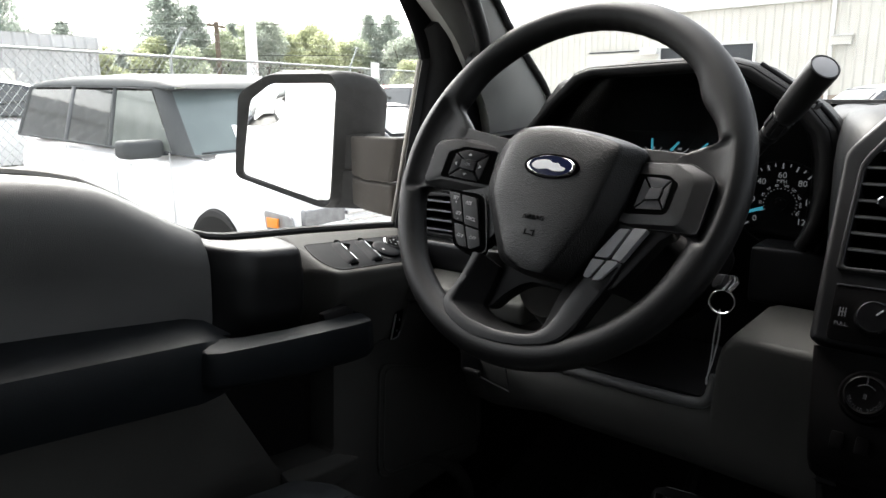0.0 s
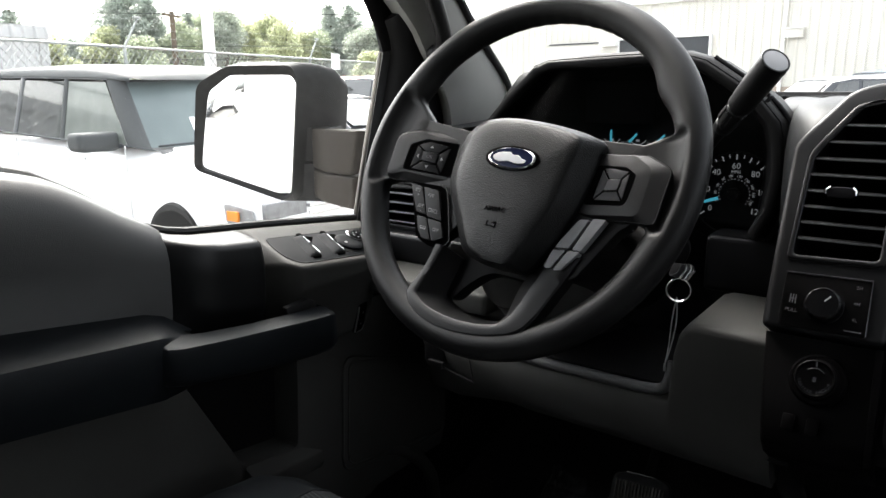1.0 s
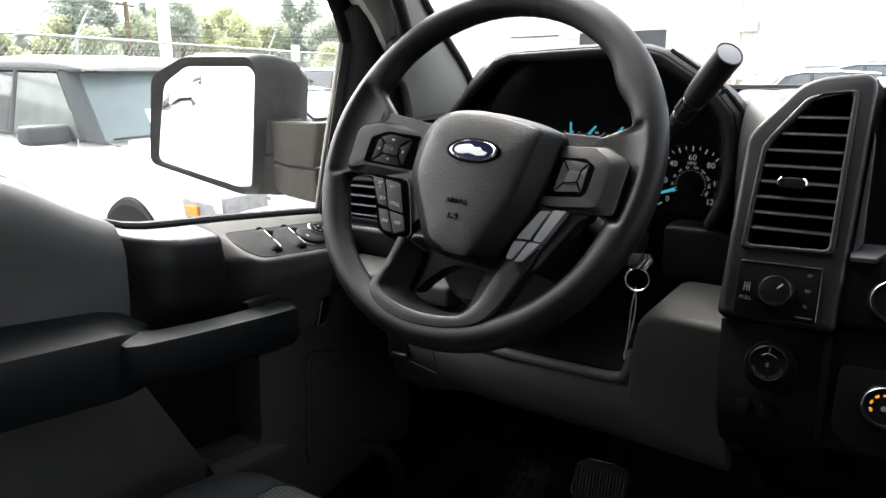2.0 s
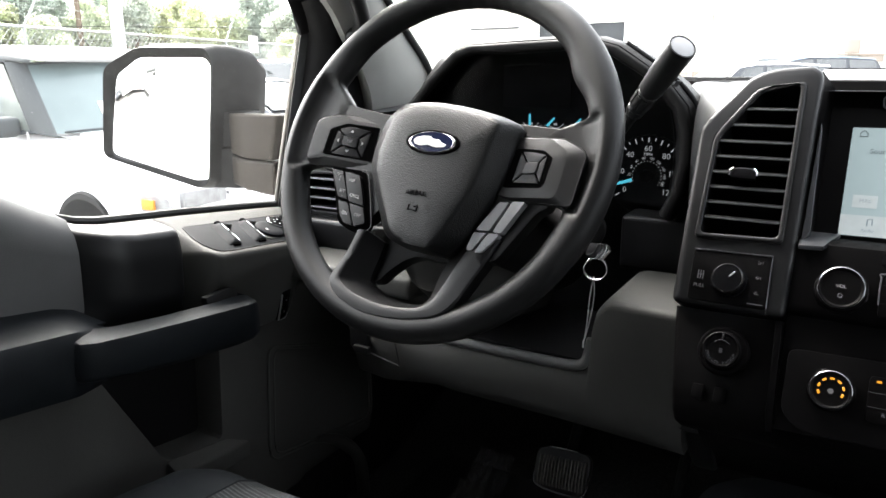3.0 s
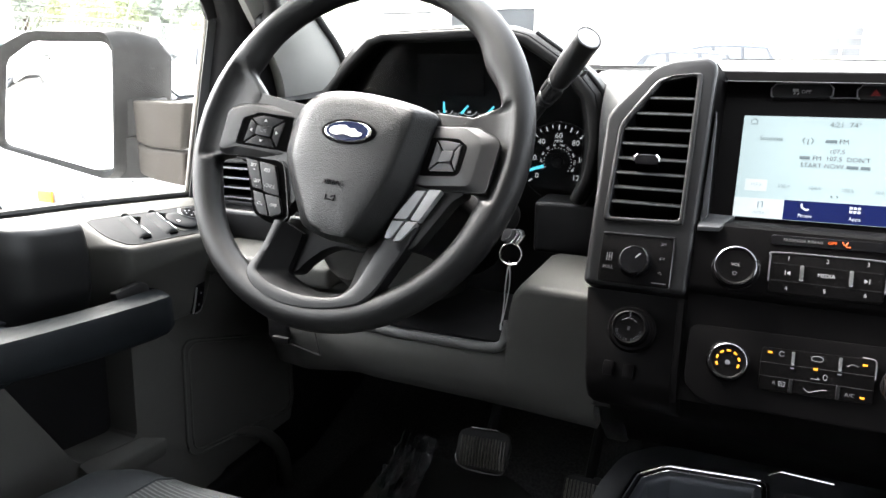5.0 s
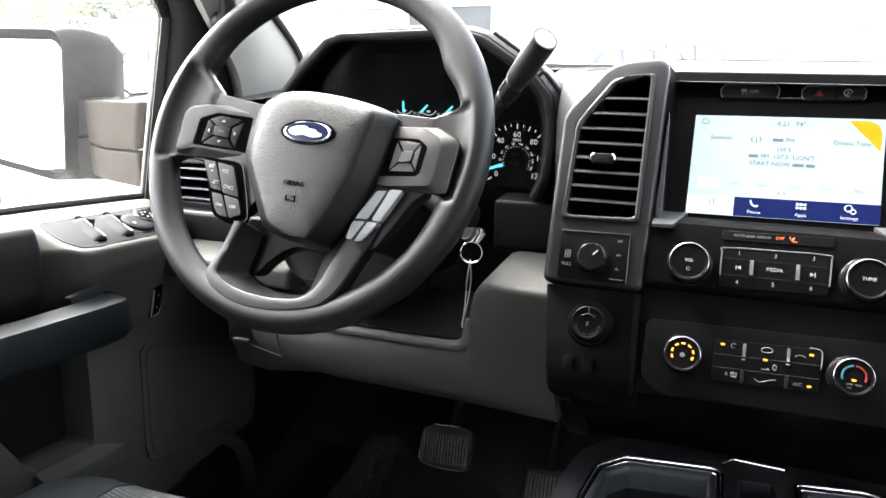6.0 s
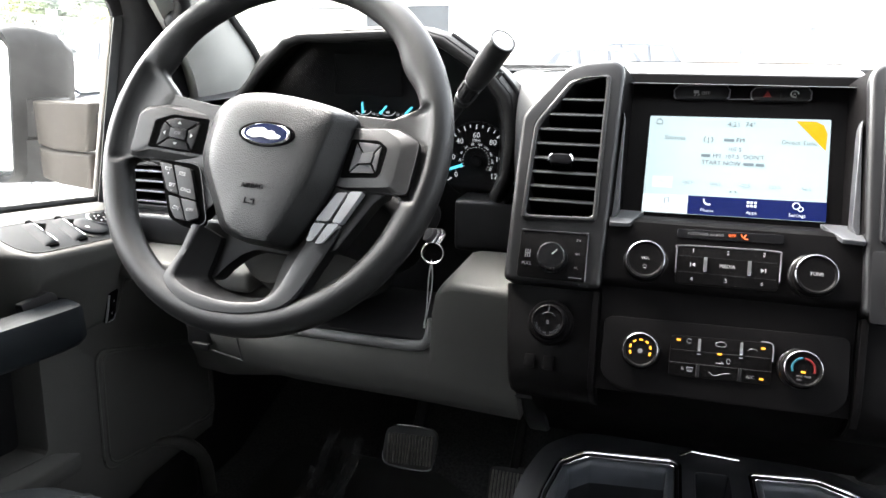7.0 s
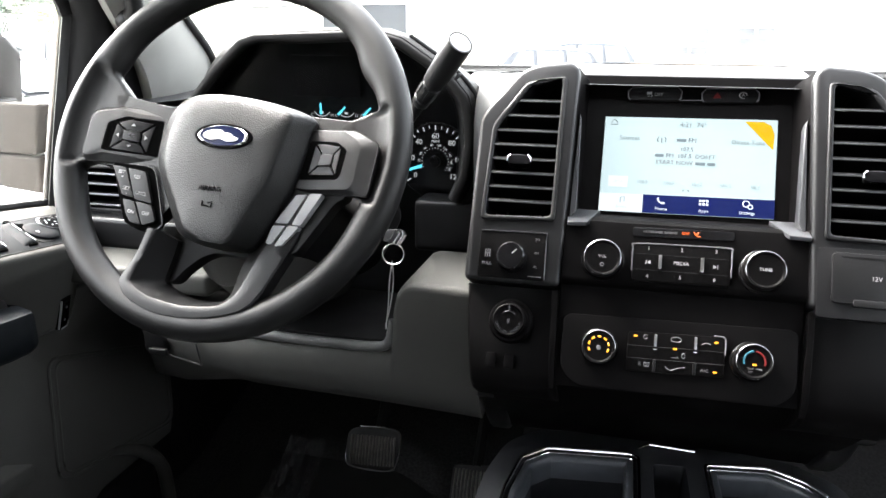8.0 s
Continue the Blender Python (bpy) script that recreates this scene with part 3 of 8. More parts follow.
    part("mirror_dial", lathe([(0.0215, 0.0), (0.0215, 0.0040), (0.0195, 0.0055), (0.013, 0.006)], 32), SWITCH, sw, "satin disc of the mirror control", inv @ pose(0.121, -0.043, 0))
    part("dial_shadow", prism(fillet([(0.096, -0.018), (0.092, -0.050), (0.100, -0.066), (0.124, -0.068), (0.112, -0.060), (0.101, -0.044), (0.104, -0.024)], 0.004), 0.0004, 0.0013), DEEP, sw, "", inv)
    part("dial_ring", lathe([(0.0165, 0.004), (0.0170, 0.0075), (0.0150, 0.0078), (0.0146, 0.004)], 32), CHROME, sw, "bright ring of the mirror control", inv @ pose(0.145, -0.034, 0))
    part("dial_cap", lathe([(0.0146, 0.004), (0.0140, 0.0075), (0.010, 0.008)], 28), GLOSS, sw, "", inv @ pose(0.145, -0.034, 0))
    for k in range(6):
        an = k * math.pi / 3
        part("dial_mark", box((0.145 + 0.0072 * math.cos(an), -0.034 + 0.0072 * math.sin(an), 0.0082), (0.0022, 0.0022, 0.0004)), PRINT, sw, "", inv)
    part("dial_mark", box((0.110, -0.047, 0.0062), (0.0040, 0.0040, 0.0004)), PRINT, sw, "", inv)
    part("mirror_select", box((0.172, -0.026, 0.003), (0.016, 0.024, 0.006), 0.002), GLOSS, sw, "", inv)
    for v in (-0.020, -0.032):
        part("select_mark", box((0.172, v, 0.0063), (0.007, 0.002, 0.0004)), PRINT, sw, "", inv)

    # lock switch
    lm = PLACES[d.name].inverted() @ frame_at((-0.7885, -0.048, 1.283), (0.0, 1, 0.12), (0.30, -0.15, 1))
    lk = part("lock_switch", prism(fillet([(-0.0115, -0.025), (0.0075, -0.025), (0.0115, 0.025), (-0.0075, 0.025)], 0.004), -0.03, 0.004, 0.001), GLOSS, d, "black lock switch with a bright edge", lm)
    part("lock_edge", tube([(-0.0105, -0.022, 0.0042), (-0.0085, 0.004, 0.0046), (-0.0070, 0.022, 0.0042)], 0.0013, 8), BUTTON_PALE, lk, "", lm)
    part("lock_edge", tube([(-0.0060, -0.0238, 0.0042), (0.0050, -0.0235, 0.0044), (0.0078, -0.016, 0.0042)], 0.0009, 8), BUTTON_PALE, lk, "", lm)
    for v in (-0.0095, 0.0095):
        part("lock_key", prism(fillet([(-0.0065 + v * 0.15, v - 0.0085), (0.0060 + v * 0.15, v - 0.0085), (0.0065 + v * 0.15, v + 0.0085), (-0.0060 + v * 0.15, v + 0.0085)], 0.002), 0.0038, 0.0055, 0.0006), GLOSS, lk, "", lm)
        part("lock_mark", box((v * 0.15, v, 0.0057), (0.0024, 0.0036, 0.0003)), PRINT_GREY, lk, "", lm)

    # frame of the side window and its seals
    line = [(-0.868, 0.028, 1.405), (-0.866, 0.064, 1.545), (-0.860, 0.094, 1.672)]
    world_part("window_channel", loft([[(x + 0.010, y - 0.001, z), (x + 0.014, y + 0.014, z), (x - 0.02, y + 0.040, z), (x - 0.02, y + 0.028, z)] for x, y, z in line], True, True), RUBBER, d, "black rubber window channel")
    world_part("channel_trim", tube([(x - 0.006, y + 0.010, z) for x, y, z in line], 0.0035, 8), SAIL_TRIM, d, "brown-grey edge of the window channel")
    top = smooth_path([(-0.855, 0.092, 1.680), (-0.848, 0.074, 1.704), (-0.838, 0.015, 1.776), (-0.80, -0.12, 1.865), (-0.775, -0.35, 1.918), (-0.77, -0.7, 1.93), (-0.77, -1.2, 1.92)], 5)
    rings = []
    for v in top:
        rings.append([v + Vector(o_) for o_ in ((0.004, 0.0, -0.010), (0.018, 0.014, -0.004), (0.040, 0.060, 0.045), (0.0, 0.075, 0.06), (-0.02, 0.05, 0.03), (-0.02, 0.028, 0.006))])
    world_part("window_frame", loft(rings, True, True), DEEP, d, "black upper window frame", 50)
    # black sail trim between channel and pillar
    a = [(-0.854, 0.044, 1.405), (-0.852, 0.078, 1.545), (-0.846, 0.106, 1.668), (-0.832, 0.075, 1.715)]
    b = [(-0.812, 0.095, 1.40), (-0.805, 0.120, 1.55), (-0.795, 0.118, 1.665), (-0.785, 0.075, 1.735)]
    c = [(-0.802, 0.20, 1.40), (-0.80, 0.19, 1.55), (-0.80, 0.17, 1.665), (-0.79, 0.10, 1.75)]
    rings = [[a[i], Vector(a[i]).lerp(Vector(b[i]), 0.35) + Vector((0.014, -0.004, 0)), b[i], c[i], (c[i][0] - 0.05, c[i][1], c[i][2]), (a[i][0] - 0.03, a[i][1] + 0.01, a[i][2])] for i in range(4)]
    world_part("sail_trim", loft(rings, True, True), DEEP, d, "black triangular trim ahead of the window", 50)
    # sill seal and glass
    seal = [Vector((-0.872, y, along(SILL, y) + 0.0015 - sill_drop(y))) for y in [-1.25 + 0.025 * i for i in range(54)] if y < 0.055]
    world_part("sill_seal", tube(seal, 0.0055, 8), RUBBER, d, "black rubber seal along the sill")
    glass = [(-1.22, 1.50), (-0.62, 1.535), (-0.50, 1.525), (-0.42, 1.49), (-0.34, 1.438), (-0.23, 1.417), (0.03, 1.397), (0.085, 1.672), (0.0, 1.775), (-0.12, 1.87), (-0.35, 1.925), (-1.2, 1.925)]
    bm = bmesh.new()
    vs = [bm.verts.new((-0.878 + (z - 1.45) * 0.16, y, z)) for y, z in glass]
    bm.faces.new(vs)
    g = world_part("window_glass", bm, PANE, d, "clear side window glass", 38, (0, -0.8, 1.6))
    g.visible_shadow = False


driver_door()


# ---- door mirror ----
SHED_GREY = mat("pale_grey_rim", (0.20, 0.20, 0.205), 0.5, var=0.05)


def door_mirror():
    n = Vector((math.sin(radians(22)), -math.cos(radians(22)), 0))
    c = Vector((-1.22, 0.13, 1.5))
    m = frame_at(c, (-n.y, n.x, 0), (0, 0, 1))
    t = thing("door_mirror", m, "black towing mirror on a bronze-tinted arm", "wing mirror")
    outer = fillet([(-0.148, -0.046), (0.052, -0.106), (0.074, -0.092), (0.098, 0.135), (0.085, 0.160), (-0.055, 0.161), (-0.126, 0.125)], 0.018, 5)
    inner = fillet([(-0.142, -0.0425), (0.049, -0.0985), (0.068, -0.087), (0.091, 0.130), (0.079, 0.152), (-0.054, 0.153), (-0.120, 0.120)], 0.014, 5)
    # hollow head: rim, swelling shell and back
    cen = Vector((-0.02, 0.03))

    def ring(pts, k, w, shift=(0, 0)):
        return [((x - cen.x) * k + cen.x + shift[0], (y - cen.y) * k + cen.y + shift[1], w) for x, y in pts]
    glass = fillet([(-0.1375, -0.0455), (0.0505, -0.0945), (0.0655, -0.085), (0.0865, 0.122), (0.076, 0.1405), (-0.0575, 0.1415), (-0.1075, 0.109)], 0.012, 5)
    rings = [ring(glass, 1.0, -0.018), ring(inner, 1.0, -0.001), ring(outer, 0.985, 0.003), ring(outer, 1.0, -0.004), ring(outer, 1.035, -0.03, (0.004, 0)), ring(outer, 1.04, -0.065, (0.018, -0.002)),
             ring(outer, 0.99, -0.10, (0.045, -0.004)), ring(outer, 0.86, -0.135, (0.062, -0.006)), ring(outer, 0.55, -0.155, (0.06, -0.006)), ring(outer, 0.1, -0.160, (0.06, -0.006))]
    part("housing", loft(rings, True, False), MIRROR_SHELL, t, "grained black mirror housing", None, 60)
    spot = [(-0.1165, 0.0585), (-0.075, 0.0583), (-0.060, 0.0610), (-0.047, 0.0670), (-0.037, 0.0770), (-0.031, 0.0900), (-0.027, 0.112), (-0.0245, 0.1408), (-0.056, 0.1408), (-0.1065, 0.108)]
    part("mirror_glass", prism(glass, -0.018, -0.0125), MIRROR, t, "flat mirror glass")
    # convex corner mirror
    mid = Vector((-0.075, 0.10))
    rows = [[(lerp(mid.x, x, f), lerp(mid.y, y, f), -0.0075 - 0.0042 * f * f) for x, y in spot] for f in (1, 0.8, 0.6, 0.4, 0.2, 0.02)]
    part("spot_mirror", loft(rows, True, False), MIRROR, t, "small convex mirror in the upper corner", None, 80)
    part("spot_rim", tube([(x, y, -0.0115) for x, y in spot[:8]], 0.0005, 6), SHED_GREY, t, "fine line round the convex mirror")
    # pivot block where the head meets its arm, parted by a seam
    for lo_y, hi_y, xl, xr, d in ((-0.027, 0.040, 0.075, 0.142, 0.0), (-0.107, -0.031, 0.060, 0.140, 0.004)):
        blk = prism(fillet([(xl, lo_y), (xr - 0.004, lo_y), (xr, hi_y), (xl + 0.010, hi_y)], 0.008, 3), -0.10, -0.030 + d, 0.005, 3)
        part("pivot_cover", blk, MIRROR_SHELL, t, "black pivot cover below a seam")
    # signal lens on top, seam band, arm
    part("top_lamp", box((-0.01, 0.164, -0.05), (0.08, 0.006, 0.03), 0.003), SILVER, t)
    # arm: a tall upper casing with a raked end over a lower one
    for name, lo, hi, tip0, tip1 in (("upper_arm", (1.461, 1.459, 1.457), (1.538, 1.541, 1.541), -0.996, -0.976), ("lower_arm", (1.402, 1.400, 1.393), (1.4585, 1.4565, 1.4545), -0.992, -0.990)):
        rings = []
        for k, (x, y) in enumerate(((-1.13, 0.192), (-1.065, 0.160), (None, 0.160))):
            xa, xb = (tip0, tip1) if x is None else (x, x)
            rings.append([(xa, y, lo[k]), (xb, y, hi[k]), (xb, y + 0.07, hi[k] - 0.004), (xa, y + 0.07, lo[k] + 0.004)])
        world_part(name, soften(loft(rings, True, True), 0.006, 3, 50), ARM, t, "brown-grey satin mirror arm")
    world_part("arm_root", box((-0.955, 0.21, 1.465), (0.06, 0.07, 0.12), 0.01), DEEP, t, "black root of the arm at the door")



ARM = mat("bronze_grey_satin", (0.036, 0.032, 0.028), 0.5, var=0.08, bump=0.1, spec=0.06)
door_mirror()


# ---- dashboard ----
def dashboard():
    d = thing("dashboard", pose(0, 0.3, 1.2), "black and earth-grey truck dashboard", "dashboard")
    # top pad: wavy in plan, dipping to the windscreen
    rows = []
    for k in range(13):
        u = k / 12
        row = []
        for i in range(41):
            x = -0.82 + 1.64 * i / 40
            y0 = along([(-0.82, 0.08), (-0.66, 0.075), (-0.60, 0.20), (-0.30, 0.20), (-0.29, 0.30), (-0.20, 0.30), (-0.18, 0.0), (0.20, 0.0), (0.26, 0.05), (0.82, 0.10)], x)
            z0 = along([(-0.82, 1.545), (-0.66, 1.56), (-0.60, 1.590), (-0.36, 1.605), (-0.28, 1.60), (-0.235, 1.600), (-0.20, 1.603), (-0.17, 1.598), (0.16, 1.598), (0.19, 1.603), (0.26, 1.60), (0.82, 1.57)], x)
            y1 = 0.40 + 0.34 * (1 - abs(x / 0.83) ** 2.4)
            row.append((x, lerp(y0, y1, u), lerp(z0, 1.580, u ** 1.4)))
        rows.append(row)
    bm = loft(rows, False)
    bmesh.ops.solidify(bm, geom=bm.faces[:], thickness=0.012)
    world_part("top_pad", bm, PAD, d, "pale-lit grained top pad", 60)
    # driver's end with its air vent
    m = frame_at((0, 0.06, 0), (1, 0, 0), (0, 0, 1))
    vent_hole = fillet([(-0.815, 1.405), (-0.700, 1.405), (-0.690, 1.465), (-0.815, 1.462)], 0.008, 3)
    outer = fillet([(-0.84, 1.30), (-0.60, 1.30), (-0.60, 1.545), (-0.84, 1.545)], 0.02, 4)
    world_part("end_panel", place(plate(outer, [vent_hole], -0.10, 0.0, 0.005), m), BLACK, d)
    v = world_part("side_vent", place(plate(fillet([(-0.820, 1.398), (-0.694, 1.398), (-0.684, 1.471), (-0.820, 1.468)], 0.010, 3), [vent_hole], -0.01, 0.004, 0.002), m), COLUMN, d, "small slatted side air vent")
    world_part("vent_back", box((-0.757, 0.12, 1.435), (0.14, 0.01, 0.09)), DEEP, v)
    for z in (1.410, 1.425, 1.440, 1.455):
        world_part("slat", box((-0.757, 0.066, z), (0.118, 0.018, 0.0032), 0.001), SATIN, v)
        # silver strip added for the bright reflection along each slat
        world_part("slat_glint", box((-0.757, 0.0560, z + 0.0004), (0.116, 0.0022, 0.0030), 0.0008), SILVER, v, "silver strip for the light on a slat's front edge")
    world_part("end_trim", box((-0.735, 0.050, 1.374), (0.20, 0.03, 0.045), 0.008, 3), COLUMN, d)
    world_part("end_ledge", box((-0.675, 0.00, 1.338), (0.22, 0.09, 0.030), 0.008, 3), GREY, d)
    # hollow behind the wheel
    world_part("cowl_back", box((-0.44, 0.20, 1.40), (0.50, 0.02, 0.32)), DEEP, d)
    world_part("column_shelf", box((-0.435, 0.018, 1.2995), (0.236, 0.166, 0.005), 0.002), DEEP, d, "black floor of the column opening")
    # knee panel: shaped face below the column, with the raised rim of the opening
    def knee(x):
        top = along([(-0.70, 1.292), (-0.55, 1.291), (-0.46, 1.292), (-0.309, 1.297), (-0.307, 1.325), (-0.306, 1.350), (-0.303, 1.366), (-0.296, 1.376), (-0.285, 1.380), (-0.20, 1.380)], x)
        bot = along([(-0.70, 1.170), (-0.62, 1.192), (-0.53, 1.212), (-0.35, 1.212), (-0.19, 1.208)], x)
        y = along([(-0.70, -0.01), (-0.62, -0.058), (-0.50, -0.078), (-0.30, -0.082), (-0.20, -0.085)], x)
        rr = along([(-0.309, 1.0), (-0.290, 0.6)], x)
        back = along([(-0.309, 0.10), (-0.304, 0.06)], x)
        return [(x, back, top), (x, y + 0.016 * rr, top), (x, y + 0.006 * rr, top - 0.003 * rr), (x, y + 0.0015 * rr, top - 0.008 * rr), (x, y, top - 0.015 * rr), (x, y - 0.002, 1.268), (x, y + 0.010, 1.236), (x, y + 0.026, bot + 0.008), (x, y + 0.034, bot), (x, y + 0.10, bot - 0.002), (x, y + 0.10, top - 0.03)]
    xs = [-0.70 + 0.0125 * i for i in range(32)] + [-0.309, -0.307, -0.306, -0.3045, -0.303, -0.3005, -0.296, -0.292] + [-0.285 + 0.0125 * i for i in range(6)] + [-0.212, -0.205]
    world_part("knee_panel", loft([knee(x) for x in xs], True, True), GREY, d, "earth-grey knee panel", 55)
    rimpath = [(-0.55, -0.068, 1.294), (-0.46, -0.073, 1.295), (-0.36, -0.0765, 1.2965), (-0.328, -0.077, 1.298), (-0.316, -0.077, 1.302), (-0.3105, -0.0765, 1.312), (-0.3075, -0.074, 1.332)]
    world_part("opening_rim", tube(smooth_path(rimpath, 4), 0.0062, 10), GREY_SOFT, d, "raised rim of the column opening")
    # fuse lid lines and hood release
    for a, b in (((-0.627, -0.060, 1.246), (-0.565, -0.072, 1.2425)), ((-0.565, -0.072, 1.2425), (-0.575, -0.071, 1.285))):
        world_part("lid_line", tube([a, b], 0.0012, 6), BLACK, d)
    h = world_part("hood_release", box((-0.640, -0.050, 1.262), (0.034, 0.02, 0.034), 0.006, 3), DEEP, d, "black hood release")
    world_part("release_grip", box((-0.632, -0.064, 1.250), (0.026, 0.008, 0.010), 0.003), SATIN, h)
    # shoulder between the cluster and the centre stack
    prof = [(0.34, 1.598), (0.24, 1.602), (0.16, 1.604), (0.11, 1.603), (0.075, 1.599), (0.052, 1.592), (0.036, 1.581), (0.026, 1.566), (0.021, 1.548), (0.022, 1.51), (0.030, 1.46), (0.044, 1.41), (0.06, 1.36)]
    bm = loft([[(x, y + dy, z - dz) for y, z in prof] for x, dy, dz in ((-0.290, 0.160, 0.004), (-0.262, 0.120, 0.004), (-0.252, 0.070, 0.004), (-0.246, 0.038, 0.004), (-0.240, 0.018, 0.004), (-0.232, 0.0, 0.003), (-0.222, -0.016, 0.001), (-0.211, -0.028, 0.0), (-0.200, -0.034, 0.0), (-0.186, -0.030, -0.004))], False)
    bmesh.ops.solidify(bm, geom=bm.faces[:], thickness=0.006)
    world_part("shoulder", bm, PAD, d, "grained shoulder beside the centre stack", 60)
    # filler between knee panel and cluster
    world_part("cluster_skirt", box((-0.280, 0.115, 1.405), (0.10, 0.06, 0.07), 0.008, 3), BLACK, d)


PAD = mat("grained_dash_pad", (0.0115, 0.0122, 0.0130), 0.46, var=0.06, bump=0.15, bump_scale=700, spec=0.18)
dashboard()


# ---- instrument cluster ----
def cluster():
    c = thing("instrument_cluster", pose(-0.45, 0.13, 1.54), "hooded black instrument cluster with lit dials", "instrument cluster")
    O = [(-0.650, 1.47), (-0.652, 1.520), (-0.647, 1.566), (-0.610, 1.606), (-0.568, 1.645), (-0.545, 1.653), (-0.48, 1.657), (-0.40, 1.659), (-0.365, 1.657), (-0.335, 1.648), (-0.299, 1.624), (-0.270, 1.602), (-0.250, 1.578), (-0.243, 1.550), (-0.241, 1.515), (-0.247, 1.472), (-0.262, 1.440)]
    I = [(-0.668, 1.47), (-0.668, 1.520), (-0.660, 1.572), (-0.638, 1.604), (-0.614, 1.631), (-0.595, 1.638), (-0.53, 1.641), (-0.45, 1.644), (-0.405, 1.643), (-0.365, 1.640), (-0.337, 1.632), (-0.310, 1.602), (-0.288, 1.568), (-0.281, 1.540), (-0.279, 1.505), (-0.282, 1.468), (-0.290, 1.445)]
    mid = Vector((-0.45, 1.55))

    def ring(pts, y, grow=0.0):
        out = []
        for x, z in pts:
            v = Vector((x, z)) - mid
            v = v + v.normalized() * grow
            out.append((mid.x + v.x, y, mid.y + v.y))
        return out
    rings = [ring(O, 0.34, -0.045), ring(O, 0.20, -0.012), ring(O, 0.120, -0.004), ring(O, 0.088, -0.0032), ring(O, 0.071, -0.0045), ring(O, 0.0645, -0.0066), ring(O, 0.0628, -0.0090), ring(O, 0.0635, -0.0165), ring(O, 0.0655, -0.0190), ring(O, 0.0720, -0.0210), ring(I, 0.122, 0.003), ring(I, 0.130, 0.0)]
    world_part("hood", loft([[Vector(p) for p in r] for r in rings], False), HOOD, c, "black grained hood with a rounded lip", 55)
    top = O[4:15]
    cap = [ring(top, 0.16, -0.010), ring(top, 0.158, -0.0040), ring(top, 0.10, 0.0000), ring(top, 0.078, -0.0008), ring(top, 0.070, -0.0024), ring(top, 0.0672, -0.0045), ring(top, 0.0675, -0.0066)]
    bm = loft([[Vector(p) for p in r] for r in cap], False)
    bmesh.ops.solidify(bm, geom=bm.faces[:], thickness=0.003)
    world_part("hood_cap", bm, HOOD, c, "separate strip along the top of the hood", 50)
    # black bead added in place of the shaded gap between lip and pad
    line = [Vector(p) for p in ring(O, 0.084, 0.0005)]
    world_part("lip_gap", tube(smooth_path(line[9:], 3), 0.0030, 8), DEEP, c, "black bead for the dark gap outside the lip")
    world_part("face_rim", tube(smooth_path([Vector(p) for p in ring(I, 0.1235, 0.0)][1:-1], 3), 0.0007, 6), SILVER_DARK, c, "fine grey line round the dial face")
    bm = bmesh.new()
    bm.faces.new([bm.verts.new((x, 0.137, z)) for x, z in I])
    bmesh.ops.solidify(bm, geom=bm.faces[:], thickness=0.004)
    world_part("face", bm, DEEP, c, "matt black dial face")
    m = PLACES[c.name].inverted() @ frame_at((-0.3133, 0.1335, 1.4848), (1, 0, 0), (0, 0, 1))
    # speedometer: ticks, figures, inner scale and needle
    dial = part("speedometer", lathe([(0.053, -0.001), (0.053, 0.001), (0.0515, 0.0012), (0.0512, 0.0002)], 56, False), BUTTON, c, "round speedometer", m)
    for k in range(25):
        a = radians(216 - k * 10.5)
        r0, r1, wd = (0.0425, 0.0490, 0.0017) if k % 2 == 0 else (0.0450, 0.0490, 0.0012)
        part("tick", box(((r0 + r1) / 2, 0, 0), (r1 - r0, wd, 0.0004), 0, 2, pose(0, 0, 0.0014, 0, 0, math.degrees(a))), DIAL, dial, "", m)
    for k, s in enumerate((0, 20, 40, 60, 80, 100, 120)):
        a = radians(216 - k * 42)
        part("figure", place(lettering(str(s), 0.0105), pose(0.0345 * math.cos(a), 0.0345 * math.sin(a), 0.0014)), DIAL, dial, "", m)
    for k in range(10):
        a = radians(205 - k * 25.5)
        part("small_figure", place(lettering(str(k * 20 if k else 0), 0.0046), pose(0.0225 * math.cos(a), 0.0225 * math.sin(a), 0.0014, 0, 0, math.degrees(a) - 90)), DIAL, dial, "", m)
        for q in (0, 1):
            b = radians(205 - k * 25.5 - q * 12.7)
            part("small_tick", box((0.0185 * math.cos(b), 0.0185 * math.sin(b), 0.0014), (0.0011, 0.0011, 0.0003)), DIAL, dial, "", m)
    part("unit_mark", place(lettering("MPH", 0.0056), pose(0, 0.0272, 0.0014)), DIAL, dial, "", m)
    part("needle_root", place(prism([(0.0, -0.0014), (0.020, -0.0012), (0.020, 0.0012), (0.0, 0.0014)], 0.004, 0.005), pose(0, 0, 0, 0, 0, 199)), DEEP, dial, "", m)
    part("needle", place(prism([(0.019, -0.0021), (0.047, -0.0016), (0.047, 0.0016), (0.019, 0.0021)], 0.004, 0.0054), pose(0, 0, 0, 0, 0, 199)), CYAN, dial, "lit cyan needle", m)
    part("needle_hub", lathe([(0.008, 0.002), (0.0075, 0.006), (0.005, 0.007)], 24), DEEP, dial, "", m)
    # small gauges in a row
    for k, (x, lt, rt, an) in enumerate(((-0.477, "C", "H", 92), (-0.441, "C", "H", 47), (-0.404, "E", "F", 45))):
        gm = PLACES[c.name].inverted() @ frame_at((x, 0.1335, 1.5450), (1, 0, 0), (0, 0, 1))
        g = part("small_gauge", tube([(0.0125 * math.cos(radians(b)), 0.0105 * math.sin(radians(b)) + 0.006, 0.0012) for b in range(205, 336, 13)], 0.0006, 5), DIAL, c, "small lit gauge", gm)
        part("letter", place(lettering(lt, 0.0056), pose(-0.0150, -0.0030, 0.0014)), DIAL, g, "", gm)
